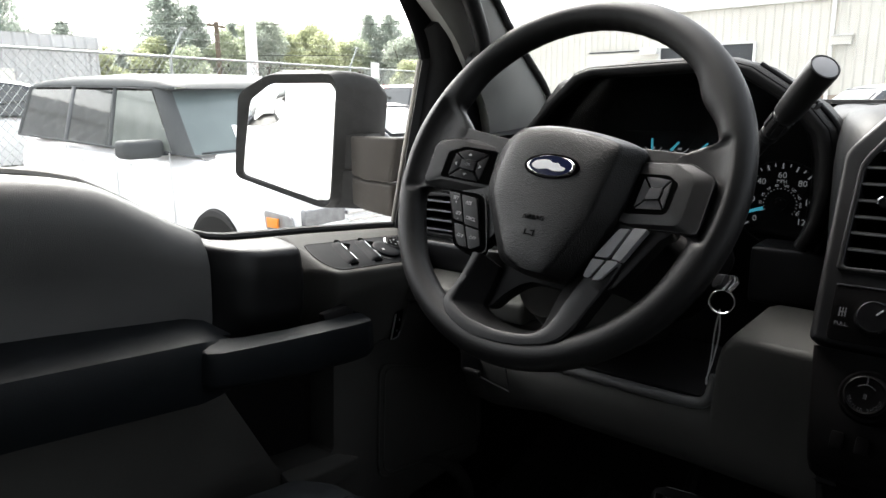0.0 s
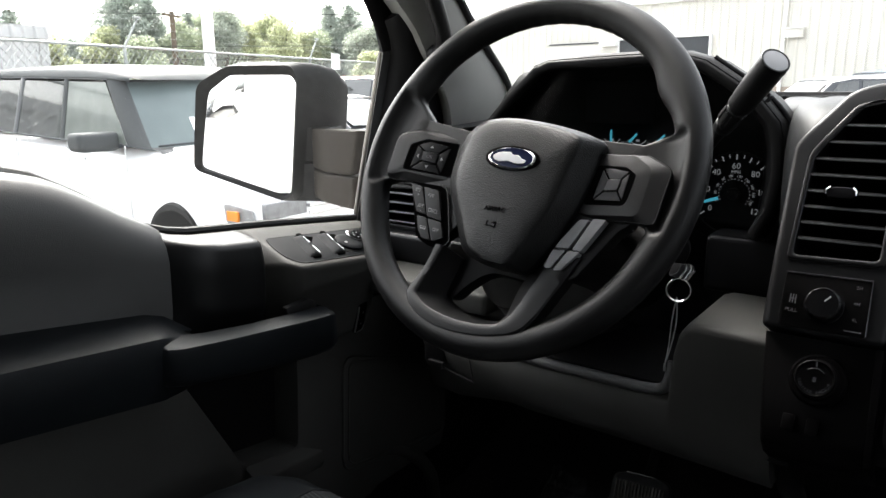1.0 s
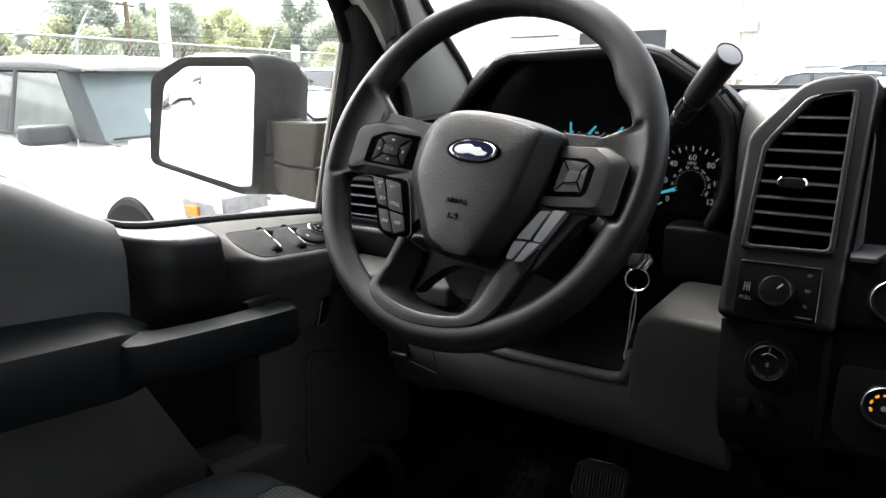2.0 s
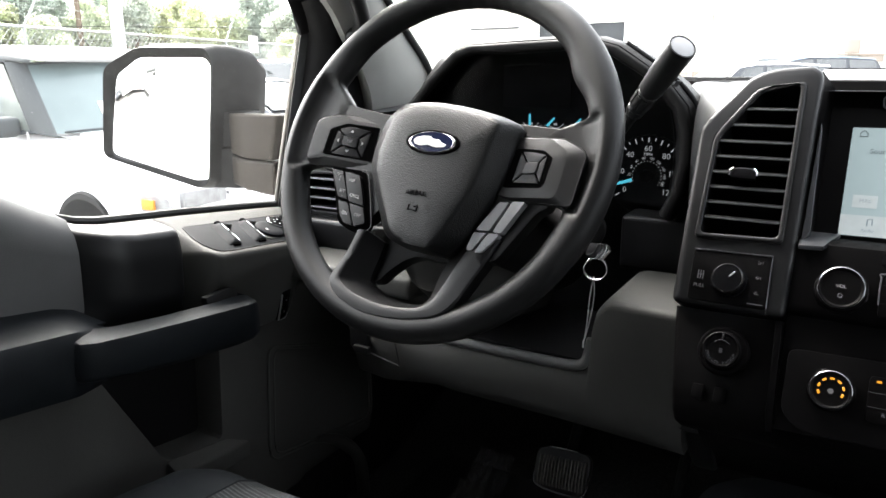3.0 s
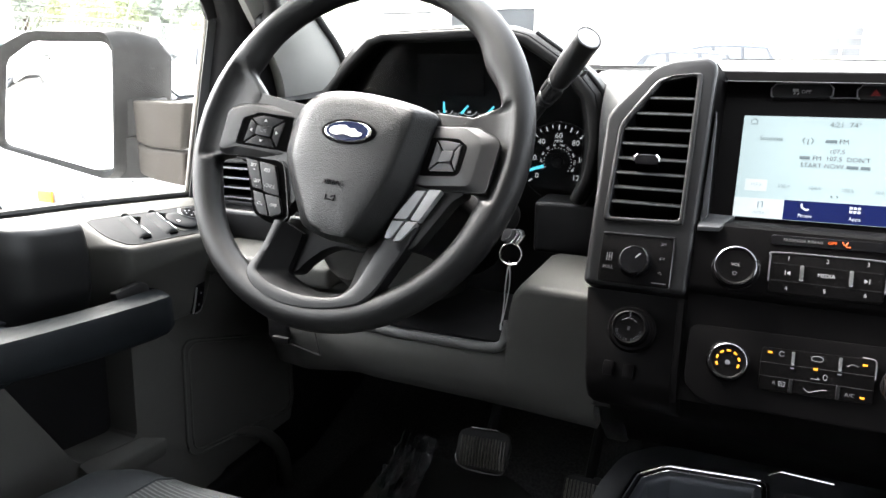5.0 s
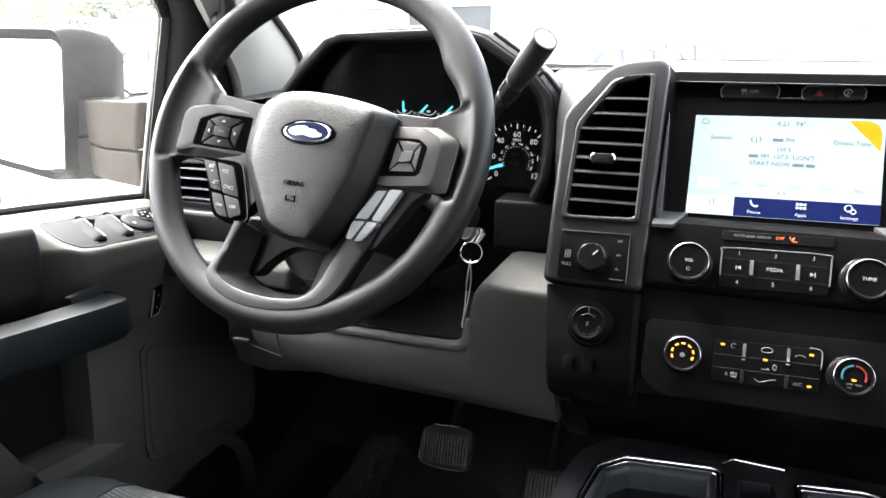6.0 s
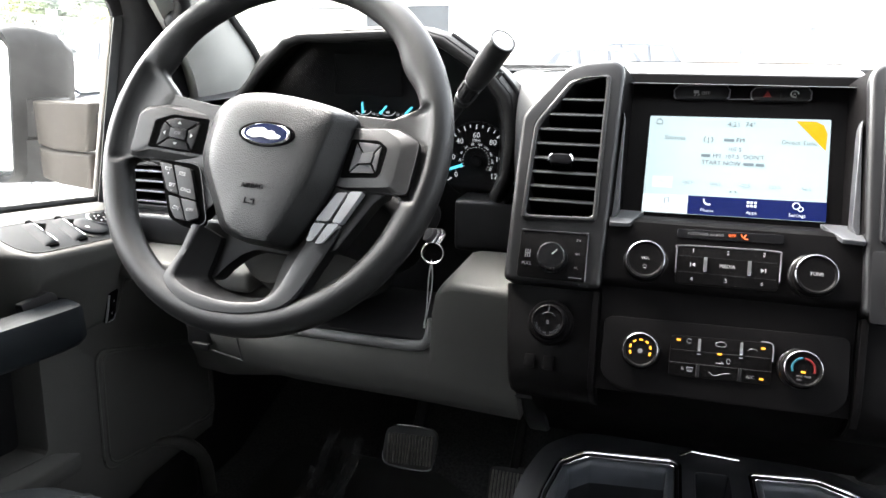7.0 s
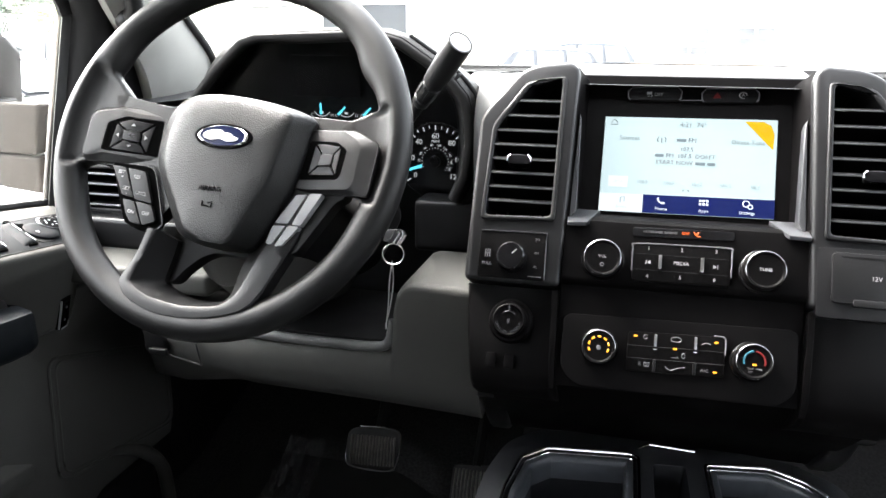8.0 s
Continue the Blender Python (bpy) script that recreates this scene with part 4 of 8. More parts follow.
        part("letter", place(lettering(rt, 0.0056), pose(0.0150, -0.0030, 0.0014)), DIAL, g, "", gm)
        part("needle", place(prism([(0, -0.0017), (0.0155, -0.0012), (0.0155, 0.0012), (0, 0.0017)], 0.002, 0.003), pose(-0.001 if an > 80 else -0.0115, -0.002, 0, 0, 0, an)), CYAN, g, "", gm)
        part("gauge_mark", box((0.0, 0.0005, 0.0012), (0.005, 0.003, 0.0004)), DIAL, g, "", gm)
    # message screen, unlit, and the clear cover
    world_part("message_screen", box((-0.47, 0.1335, 1.595), (0.10, 0.002, 0.055), 0.0008), DEEP, c, "unlit message screen")
    bm = loft([[(a, y, z), (b, y, z)] for y, z, a, b in ((0.104, 1.636, -0.60, -0.36), (0.107, 1.60, -0.635, -0.318), (0.110, 1.57, -0.655, -0.282), (0.114, 1.52, -0.662, -0.268), (0.122, 1.455, -0.662, -0.275))], False)
    cover = world_part("cover", bm, LENS, c, "smoked clear dial cover", 38, (-0.2, -0.8, 1.6))
    cover.visible_shadow = False


HOOD = mat("black_grained_hood", (0.0066, 0.0064, 0.0064), 0.5, bump=0.3, bump_scale=800, spec=0.12)
cluster()


# ---- steering wheel ----
def polar(outline, cx, cy, n=96):
    """Read a closed outline off along n rays from a point inside it."""
    out = []
    k = len(outline)
    for i in range(n):
        a = 2 * math.pi * i / n
        dx, dy = math.cos(a), math.sin(a)
        best = None
        for j in range(k):
            (x0, y0), (x1, y1) = outline[j], outline[(j + 1) % k]
            ex, ey = x1 - x0, y1 - y0
            den = dx * ey - dy * ex
            if abs(den) < 1e-9:
                continue
            s = ((x0 - cx) * ey - (y0 - cy) * ex) / den
            u = ((x0 - cx) * dy - (y0 - cy) * dx) / den
            if s > 0 and -1e-6 <= u <= 1 + 1e-6 and (best is None or s > best):
                best = s
        out.append((cx + dx * best, cy + dy * best))
    return out


def steering_wheel():
    ps, th = radians(-1.5), radians(26.9)
    ex = Vector((math.cos(ps), math.sin(ps), 0))
    fy = Vector((-math.sin(ps), math.cos(ps), 0))
    ey = Vector((0, 0, 1)) * math.cos(th) + fy * math.sin(th)
    m = frame_at((-0.4578, -0.1590, 1.5356), ex, ey)
    w = thing("steering_wheel", m, "black four-spoke steering wheel turned slightly clockwise", "steering wheel")
    K = 0.001
    rings = []
    n = 300
    for i in range(n):
        a = 2 * math.pi * i / n
        deg = math.degrees(a)
        ca, sa = math.cos(a), math.sin(a)

        def near(c, s):
            dd = (deg - c + 180) % 360 - 180
            return math.exp(-(dd / s) ** 2)
        # thumb rests where the upper rim meets the side spokes
        inner = 0.0158 + 0.0068 * near(31, 8) + 0.0062 * near(149, 8) + 0.003 * near(200, 12) + 0.003 * near(-20, 12)
        outer = 0.0157 + 0.0022 * near(168, 14) - 0.0012 * near(202, 12)
        # finger scallops under the upper rim
        inner += 0.00035 * math.sin(a * 60) * near(90, 30)

        def step(lo, hi):
            u = min(1.0, max(0.0, (deg - lo) / (hi - lo)))
            return u * u * (3 - 2 * u)
        flare = 0.044 * (step(150.5, 160) * (1 - step(186, 191)) + (1 - step(11, 15.5) if deg < 180 else step(342, 346)))
        k_web = min(1.0, flare / 0.020)
        ring = []
        for k in range(32):
            t = 2 * math.pi * k / 32
            c, q = math.cos(t), math.sin(t)
            off, z = (outer if c > 0 else inner) * c, 0.0160 * q
            if c < 0 and flare > 0:
                # the web: it falls from the crest and runs flat to a rounded edge
                d = -c
                run = (inner + flare) * d ** 1.6
                flat = 0.0060 if q > 0 else -0.0100
                zw = lerp(0.0160 * q, flat * min(1.0, abs(q) / 0.35), min(1.0, d / 0.45) ** 1.2)
                off, z = lerp(off, -run, k_web), lerp(z, zw, k_web)
            r = 0.1815 + off
            ring.append((r * ca, r * sa, z))
        rings.append(ring)
    part("rim", loft(rings, True, False, True), RIM, w, "soft black urethane rim", None, 70)

    # side spokes under the bezels
    part("spoke", prism(fillet([(-136, 51), (-118, 47.5), (-99, 43.8), (-62, 37), (-30, 36), (-30, -50), (-56, -84), (-76, -84), (-112, -30), (-136, -28)], 6, 3), -0.010, 0.0060, 0.003, 3, K), RIM, w)
    part("spoke", prism(fillet([(60, 34), (100, 32.8), (130, 30.6), (142, 30), (142, -46), (132, -52), (100, -104), (76, -104), (60, -60)], 6, 3), -0.010, 0.0060, 0.003, 3, K), RIM, w)
    # satin bezels with a raised face and chamfered flanks
    bez = []
    for out, face, cx, cy in (([(-154, 22.7), (-147.2, 29.8), (-124.8, 34.6), (-90.4, 33.6), (-50, 31), (-50, -25), (-69, -24.8), (-86, -26.7), (-115, -25), (-146.4, -26.5), (-154.6, -22.4)],
                               [(-150, 20.5), (-144, 26.4), (-122, 31.5), (-100, 27.5), (-50, 25), (-50, -20.5), (-86, -20.6), (-130.5, -17.7), (-146, -22.8), (-151.5, -20.2)], -108, 3),
                              ([(80, 21), (145.2, 17.8), (168.2, 5.9), (169.8, 0.4), (165.2, -45.2), (96, -43.3), (80, -40)],
                               [(80, 18.3), (134, 16.6), (150.4, 6.9), (153.9, 0.8), (151.7, -28.8), (149.4, -38.7), (145, -40.6), (99.4, -41.6), (80, -38)], 122, -12)):
        o, f = polar(fillet(out, 3, 3), cx, cy), polar(fillet(face, 3, 3), cx, cy)
        f2 = [(lerp(cx, x, 0.97), lerp(cy, y, 0.97)) for x, y in f]
        rr = [[(x * K, y * K, z) for x, y in q] for q, z in ((o, 0.0), (o, 0.0082), (f, 0.0124), (f2, 0.0127), ([(lerp(cx, x, 0.02), lerp(cy, y, 0.02)) for x, y in f], 0.0127))]
        b = part("bezel", loft(rr, True, True), SATIN, w, "satin dark grey spoke bezel", None, 24)
        part("bezel_seam", tube([(x * K, y * K, 0.0074) for x, y in o], 0.0011, 6, True), DEEP, b)
        bez.append(b)
    lb, rb = bez
    # four-way keys: a raised plate, black for the well's shade, four wedges and a centre key
    for bz, well, q5, ic, met, glyph in ((lb, [(-131, 15.4), (-111.5, 23.6), (-100.4, 22.8), (-66, 21.6), (-66, -18.5), (-79, -16.6), (-133, -14.4)],
                                          [(-120.5, 15.6), (-107, 20.7), (-78.1, 17.4), (-82.6, -15.4), (-124, -13.1)], [(-109.6, 8.1), (-90.9, 7.0), (-90.8, -4.3), (-109.7, -2.6)], BUTTON, True),
                                         (rb, [(98, 6.8), (128.2, 5.5), (139, -2), (139, -5.3), (136, -27.5), (132.5, -31.5), (92, -32.2)],
                                          [(105.0, 4.1), (118, 3.4), (133.5, 0.6), (131.4, -27.7), (100.8, -27.7)], [(114, -7.6), (127, -7.5), (125.4, -18.1), (111.2, -18.9)], BUTTON_MID, False)):
        part("key_well_shade", prism(fillet(well, 3, 3), 0.0110, 0.0132, 0.0004, 1, K), EMBOSS, bz)
        cx, cy = sum(p[0] for p in ic) / 4, sum(p[1] for p in ic) / 4
        tl, tm, tr, br, bl = q5
        for q in ([tl, tm, tr, ic[1], ic[0]], [tr, br, ic[2], ic[1]], [br, bl, ic[3], ic[2]], [bl, tl, ic[0], ic[3]]):
            mid = sum((Vector(p) for p in q), Vector((0, 0))) / len(q)
            q = [tuple(mid + (Vector(p) - mid) * 0.88) for p in q]
            bm = prism(q[::-1], 0.0128, 0.0150, 0.0005, 2, K)
            # the wedges fall away from the centre key
            for v in bm.verts:
                if v.co.z > 0.0135:
                    v.co.z -= 0.0012 * min(1.0, math.hypot(v.co.x / K - cx, (v.co.y / K - cy) * 1.3) / 26)
            part("arrow_key", bm, met, bz)
            if glyph:
                d = Vector((mid.x - cx, mid.y - cy)).normalized()
                d = Vector((round(d.x), round(d.y)))
                e = Vector((-d.y, d.x))
                tri = [mid + d * 1.7, mid + e * 2.3 - d * 1.1, mid - e * 2.3 - d * 1.1]
                part("arrow_mark", prism([tuple(p) for p in tri], 0.0150, 0.0152, 0, 1, K), PRINT, bz)
        part("centre_key", prism(fillet([ic[3], ic[2], ic[1], ic[0]], 1.5, 2), 0.0128, 0.0162, 0.0007, 2, K), met, bz)
        if glyph:
            text_part("OK", 0.0050, cx * K, cy * K, 0.0163, PRINT_GREY, bz)
    # cruise keys: two rockers and two keys in a dark surround
    sur = part("key_surround", prism(fillet([(-120, -26), (-77, -28), (-67, -34), (-49, -81), (-48, -89), (-56, -95), (-72, -95), (-92, -87)], 5, 3), 0.002, 0.0085, 0.0015, 2, K), EMBOSS, w, "dark surround of the cruise keys")
    part("surround_edge", tube(smooth_path([(-0.076, -0.0275, 0.0085), (-0.0665, -0.034, 0.0085), (-0.0487, -0.080, 0.0085), (-0.0480, -0.089, 0.0085), (-0.056, -0.0950, 0.0085)], 4), 0.0009, 6), SATIN, sur)
    for q, marks in (([(-115.3, -29.9), (-99.2, -31.4), (-83.5, -62.2), (-97.3, -60.2)], (("SET", -103, -36.5), ("+", -101, -41.5), ("SET", -93.5, -53.5), ("-", -92, -58.5))),
                     ([(-96.6, -31.8), (-75.2, -34.8), (-60.7, -67.3), (-81.5, -64.1)], (("RES", -83.7, -41.0), ("CNCL", -75.2, -57.9))),
                     ([(-95.5, -64.1), (-81.5, -66.1), (-68.7, -89.2), (-81.0, -87.8), (-88.2, -79.8)], (("ON", -82.6, -77.1),)),
                     ([(-79.5, -66.3), (-60.3, -69.2), (-52.9, -85.2), (-66.6, -90.0)], (("OFF", -65.2, -78.1),))):
        key = part("cruise_key", prism(fillet(q[::-1], 2.2, 3), 0.003, 0.0125, 0.0010, 2, K), BUTTON, w, "dark cruise control key")
        for word, x, y in marks:
            text_part(word, 0.0052, x * K, y * K, 0.01265, PRINT, key, "key_lettering", -8)
    # audio keys: two long and two short
    for q in ([(95.2, -48.2), (105.4, -47.4), (91.2, -76.6), (77.2, -77.2)], [(108.4, -46.1), (121.2, -45.7), (104.1, -77.7), (95.0, -77.3)],
              [(75.9, -79.6), (89.2, -79.0), (78.3, -97.2), (71.5, -97.3)], [(91.7, -78.7), (103.1, -78.8), (89.2, -97.8), (81.1, -99.1)]):
        key = part("audio_key", prism(fillet(q[::-1], 2.0, 3), 0.003, 0.0140, 0.0011, 2, K), BUTTON_PALE, w, "pale grey audio key")
        if q[0][1] < -60:
            part("key_mark", tube([((q[2][0] + dx) * K, (q[2][1] + dy) * K, 0.0141) for dx, dy in ((0.5, 6.0), (2.6, 5.0), (1.6, 7.6))], 0.0005, 5), PRINT, key)
    # lower loop
    face_out = [(-61, -92), (-67, -115), (-73, -131), (-78, -143), (-77, -150), (-68.5, -160), (-51.5, -169), (-30, -175), (-4, -176), (20.7, -174), (44, -169), (58, -164), (68.5, -156), (77.6, -142.5), (85, -125.5), (94, -105.5), (103, -83)]
    face_in = [(-49.5, -92), (-55.5, -111.5), (-61, -126.5), (-64.5, -140), (-65, -146), (-59.5, -151), (-46.5, -157), (-30.5, -161), (-7, -164), (15, -163.5), (33, -161), (42.5, -156.5), (50, -149), (55.5, -138.5), (61, -122.5), (69, -102.5), (78, -82)]
    opening = [(-34, -99.5), (-36, -114.5), (-38.5, -126.5), (-40.5, -135.5), (-40.2, -141), (-36.5, -145), (-26.5, -149.5), (-16, -153.5), (1, -156), (17, -156), (28.5, -154), (33.5, -149), (36.5, -140), (38.5, -130), (42, -116.5), (48.5, -102), (57.5, -86)]

    def flowing(rows_, drop=None):
        high = (11, 11, 12, 13.5, 14.5, 15.5, 16, 16, 16, 16, 16, 16, 15.5, 14.5, 13, 11.5, 10)
        return smooth_path([(x * K, y * K, (h if drop is None else drop) * K) for (x, y), h in zip(rows_, high)], 4)
    rings, flank = [], []
    for o, i, j in zip(flowing(face_out), flowing(face_in), flowing(opening, -5)):
        o, i, j = Vector(o), Vector(i), Vector(j)
        rings.append([o - Vector((0, 0, 0.0016)), o.lerp(i, 0.07), o.lerp(i, 0.5) + Vector((0, 0, 0.0007)), o.lerp(i, 0.92) + Vector((0, 0, 0.0002)), i - Vector((0, 0, 0.0006)), i - Vector((0, 0, 0.008)), o - Vector((0, 0, 0.018))])
        flank.append([i - Vector((0, 0, 0.0008)), i.lerp(j, 0.5), j, j - Vector((0, 0, 0.010)), i - Vector((0, 0, 0.012))])
    lo = part("lower_bezel", loft(rings, True, True), SATIN, w, "satin grey loop between the lower spokes", None, 40)
    part("inner_flank", loft(flank, True, True), DEEP, lo, "dark slanted inside of the loop", None, 40)
    part("bezel_seam", tube([Vector(o) - Vector((0, 0, 0.0022)) for o in flowing(face_out)][8:-12], 0.0011, 6), DEEP, lo)
    # dark skirt under the hub
    part("skirt", prism(fillet([(-60, -84), (-52, -142), (-36, -140), (-26, -127), (-10, -113), (4, -107), (46, -109), (64, -84)], 5, 3), -0.030, -0.012, 0.003, 2, K), DEEP, w)

    # airbag cover: grained face, smooth slanted flank to the side of the lever
    base = [(-60, 28.8), (-51.3, 40.9), (-39.3, 48.2), (-19.7, 50.6), (0.2, 50.6), (26.8, 47.8), (53.2, 43.2), (79.2, 37), (97.6, 30.1), (103.7, 26), (99.7, 19), (96.7, -2.8), (92, -27.5), (84.6, -50.6), (70, -82.6), (58.6, -100.3), (47.7, -106.9), (29, -106.5), (3.2, -104.4), (-14.3, -99.2), (-25.4, -93.9), (-40, -68.8), (-53.2, -46), (-63.8, -25.6), (-65.8, -9.2), (-63.3, 11.3)]
    face = [(-37.5, 22.5), (-32.9, 31.1), (-19.3, 37.6), (-0.4, 39.9), (20.7, 39.4), (46.5, 35.5), (68.9, 30.5), (85, 24.9), (87.1, 20.4), (83.2, 4.4), (79.5, -18.2), (74.7, -41.2), (64.5, -63.5), (54.2, -85.1), (45.6, -100.6), (39.3, -104.9), (15.6, -103.3), (1.4, -98.6), (-6.3, -93.1), (-17.6, -72.7), (-31, -49.6), (-40.6, -32.2), (-43, -17), (-41.2, 2.6)]
    cx, cy = 18, -32
    bo, fa = polar(fillet(base, 6, 2), cx, cy), polar(fillet(face, 6, 2), cx, cy)

    def mixed(t, wz, k=1.0):
        return [((cx + (lerp(p[0], q[0], t) - cx) * k) * K, (cy + (lerp(p[1], q[1], t) - cy) * k) * K, wz) for p, q in zip(bo, fa)]
    rings = [mixed(0, -0.012, 0.97), mixed(0, 0.004), mixed(0, 0.0115), mixed(0.12, 0.0145), mixed(0.55, 0.0235), mixed(0.90, 0.0302), mixed(1.0, 0.0322), mixed(1, 0.0335, 0.95), mixed(1, 0.0349, 0.84), mixed(1, 0.0360, 0.66), mixed(1, 0.0367, 0.42), mixed(1, 0.0370, 0.2), mixed(1, 0.0370, 0.02)]
    part("airbag_cover", loft(rings, True, True), HUB, w, "leather-grained charcoal airbag cover", None, 60)
    # badge: oval with a plain pale sweep, in a shallow ring
    at = pose(0.0212, -0.0020, 0.0372, 0, 0, -2)
    part("badge_ring", place(lathe([(1.16, -0.002), (1.14, 0.0004), (1.06, 0.0006), (1.0, -0.001)], 48, False), at @ Matrix.Diagonal((0.0268, 0.0110, 1, 1))), EMBOSS, w)
    bm_ = part("badge", place(lathe([(1.0, -0.002), (1.0, 0.0010), (0.92, 0.0022), (0.88, 0.0015)], 48), at @ Matrix.Diagonal((0.0268, 0.0110, 1, 1))), CHROME, w, "oval chrome-rimmed badge in dark blue")
    part("badge_field", place(lathe([(0.90, 0.0010), (0.90, 0.0018), (0.4, 0.0021)], 48), at @ Matrix.Diagonal((0.0268, 0.0108, 1, 1))), BADGE, bm_)
    swoosh = fillet([(-19, -3.2), (-12, -5.2), (-3, -3.4), (6, -5.6), (16, -4.6), (18, -1.5), (11, 0.2), (9, 3.0), (2, 2.6), (-2, 5.4), (-10, 5.2), (-17, 3.4), (-21, 0.2)], 1.6, 3)
    part("badge_sweep", place(prism(swoosh, 0.0018, 0.0027, 0.0003, 1, 0.001), at), PALE, bm_, "plain pale sweep")
    # embossed word and mark
    text_part("AIRBAG", 0.0070, 0.0174, -0.0540, 0.0372, EMBOSS, w, "embossed_word", -2)
    part("embossed_mark", place(tube([(-0.005, 0.0025, 0), (-0.005, -0.0025, 0), (0.0, -0.0018, 0), (0.005, -0.003, 0), (0.005, 0.0025, 0), (0.001, 0.0012, 0)], 0.0006, 5), pose(0.0170, -0.0686, 0.0368, 0, 0, -3)), EMBOSS, w)
    # the spokes rise towards the rim
    for ob in w.children_recursive:
        if ob.name.split(".")[0] in ("bezel", "bezel_seam", "key_well_shade", "arrow_key", "arrow_mark", "centre_key", "lettering") and ob.parent is not lo:
            for v in ob.data.vertices:
                v.co.z += 0.15 * (abs(v.co.x) - 0.118)
    # boss behind the hub
    part("boss", place(lathe([(0.052, -0.06), (0.060, -0.02), (0.058, -0.01)], 32), pose(0.02, -0.03, 0)), DEEP, w)


PALE = mat("pale_badge_silver", (0.62, 0.62, 0.63), 0.3, var=0.03)
steering_wheel()


# ---- steering column, lever and key ----
K_MM = 0.001
CAP = mat("bright_silver_cap", (0.22, 0.22, 0.225), 0.30, metal=0.3, var=0.05)


def steering_column():
    c = thing("steering_column", pose(-0.44, 0.02, 1.42), "shrouded steering column under the wheel", "steering column")
    rings = []
    for t, half, hi, lo in ((0.0, 0.050, 0.050, 0.055), (0.35, 0.062, 0.058, 0.066), (0.7, 0.066, 0.060, 0.072), (1.0, 0.064, 0.056, 0.07)):
        ax = Vector((-0.447, -0.128, 1.498)).lerp(Vector((-0.435, 0.12, 1.385)), t)
        up = Vector((0, 0.41, 0.91))
        rings.append([ax + Vector((half * math.cos(a), 0, 0)) + up * ((hi if math.sin(a) > 0 else lo) * math.sin(a)) for a in [k * math.pi / 12 for k in range(24)]])
    world_part("upper_shroud", loft(rings, True, True), BLACK, c, "black column shroud", 60)
    rings = []
    for t, half, lo in ((0.0, 0.050, 0.070), (0.3, 0.066, 0.086), (0.7, 0.070, 0.088), (1.0, 0.066, 0.082)):
        ax = Vector((-0.495, -0.085, 1.432)).lerp(Vector((-0.48, 0.10, 1.345)), t)
        up = Vector((0, 0.41, 0.91))
        rings.append([ax + Vector((half * math.cos(a), 0, 0)) + up * (lo * math.sin(a)) for a in [math.pi + k * math.pi / 12 for k in range(13)]])
    world_part("lower_shroud", loft(rings, False), GREY, c, "grey lower shroud", 60)
    lever = smooth_path([(-0.50, -0.09, 1.425), (-0.545, -0.085, 1.405), (-0.578, -0.083, 1.398)], 4)
    world_part("tilt_lever", tube(lever, [0.014, 0.015, 0.015, 0.016, 0.016, 0.016, 0.014, 0.011, 0.006], 10, False, True, 0.6), DEEP, c, "short black tilt lever")
    # ignition barrel
    im = frame_at((-0.325, -0.068, 1.452), (0.64, 0.77, 0.0), (0.2, -0.1, 1))
    world_part("ignition_barrel", place(lathe([(0.022, -0.10), (0.022, 0.010), (0.018, 0.014), (0.008, 0.015)], 28), im), DEEP, c)

    lv = thing("gear_lever", pose(-0.30, 0.0, 1.60), "black column gear lever with a grooved grip", "gear lever")
    a, b = Vector((-0.352, 0.062, 1.515)), Vector((-0.2400, -0.0466, 1.641))
    ax = (b - a).normalized()
    side = ax.cross(Vector((0, 0, 1))).normalized()
    gm = frame_at(a, side, ax.cross(side) * -1)
    zz = gm.col[2].to_3d()
    if zz.dot(ax) < 0:
        gm = frame_at(a, -side, ax.cross(side) * -1)
    L = (b - a).length
    world_part("stalk", place(lathe([(0.0070, 0.0), (0.0072, L * 0.40), (0.0078, L * 0.46)], 20), gm), BLACK, lv)
    prof = [(0.0076, 0.44), (0.0100, 0.455), (0.0105, 0.495), (0.0096, 0.50), (0.0096, 0.515), (0.0107, 0.52), (0.0107, 0.622), (0.0097, 0.627), (0.0097, 0.640), (0.0128, 0.65), (0.0134, 0.70), (0.0141, 0.80), (0.0145, 0.965), (0.0144, 0.984), (0.0138, 0.992), (0.0126, 0.993), (0.0122, 0.988)]
    world_part("grip", place(lathe([(r, L * h) for r, h in prof], 40), gm), BLACK, lv, "black cylindrical grip over a ringed collar", 40)
    world_part("end_cap", place(lathe([(0.0122, L * 0.984), (0.0121, L * 0.990), (0.0112, L * 0.9915)], 36), gm), CAP, lv, "bright silver end cap")
    for k in range(9):
        rib = box((0.0112, 0, 0), (0.0016, 0.0052, L * 0.085), 0.0006)
        world_part("collar_rib", place(rib, gm @ pose(0, 0, L * 0.571, 0, 0, 40 * k)), BLACK, lv, "rectangular rib on the collar")
    world_part("grip_mark", place(box((0.010, -0.0152, L * 0.80), (0.005, 0.001, 0.010)), gm), PRINT_GREY, lv)

    k = thing("ignition_key", pose(-0.298, -0.098, 1.43), "car key with split ring and string tag", "key")
    km = frame_at((-0.296, -0.1045, 1.4400), (1, 0, 0), (0, 0.3, 1))
    world_part("key_head", place(prism(fillet([(-12, -6), (5, -8), (12, 2), (9, 8), (-9, 7)], 3, 3), -0.004, 0.003, 0.0015, 2, K_MM), km), BUTTON_MID, k, "grey plastic key head")
    world_part("key_band", place(prism(fillet([(-2, -8.3), (1, -8.3), (7, 3), (6, 6.4), (2, 7.8), (4, 2)], 1, 2), -0.0035, 0.0040, 0.001, 2, K_MM), km), CHROME, k, "bright band of the key")
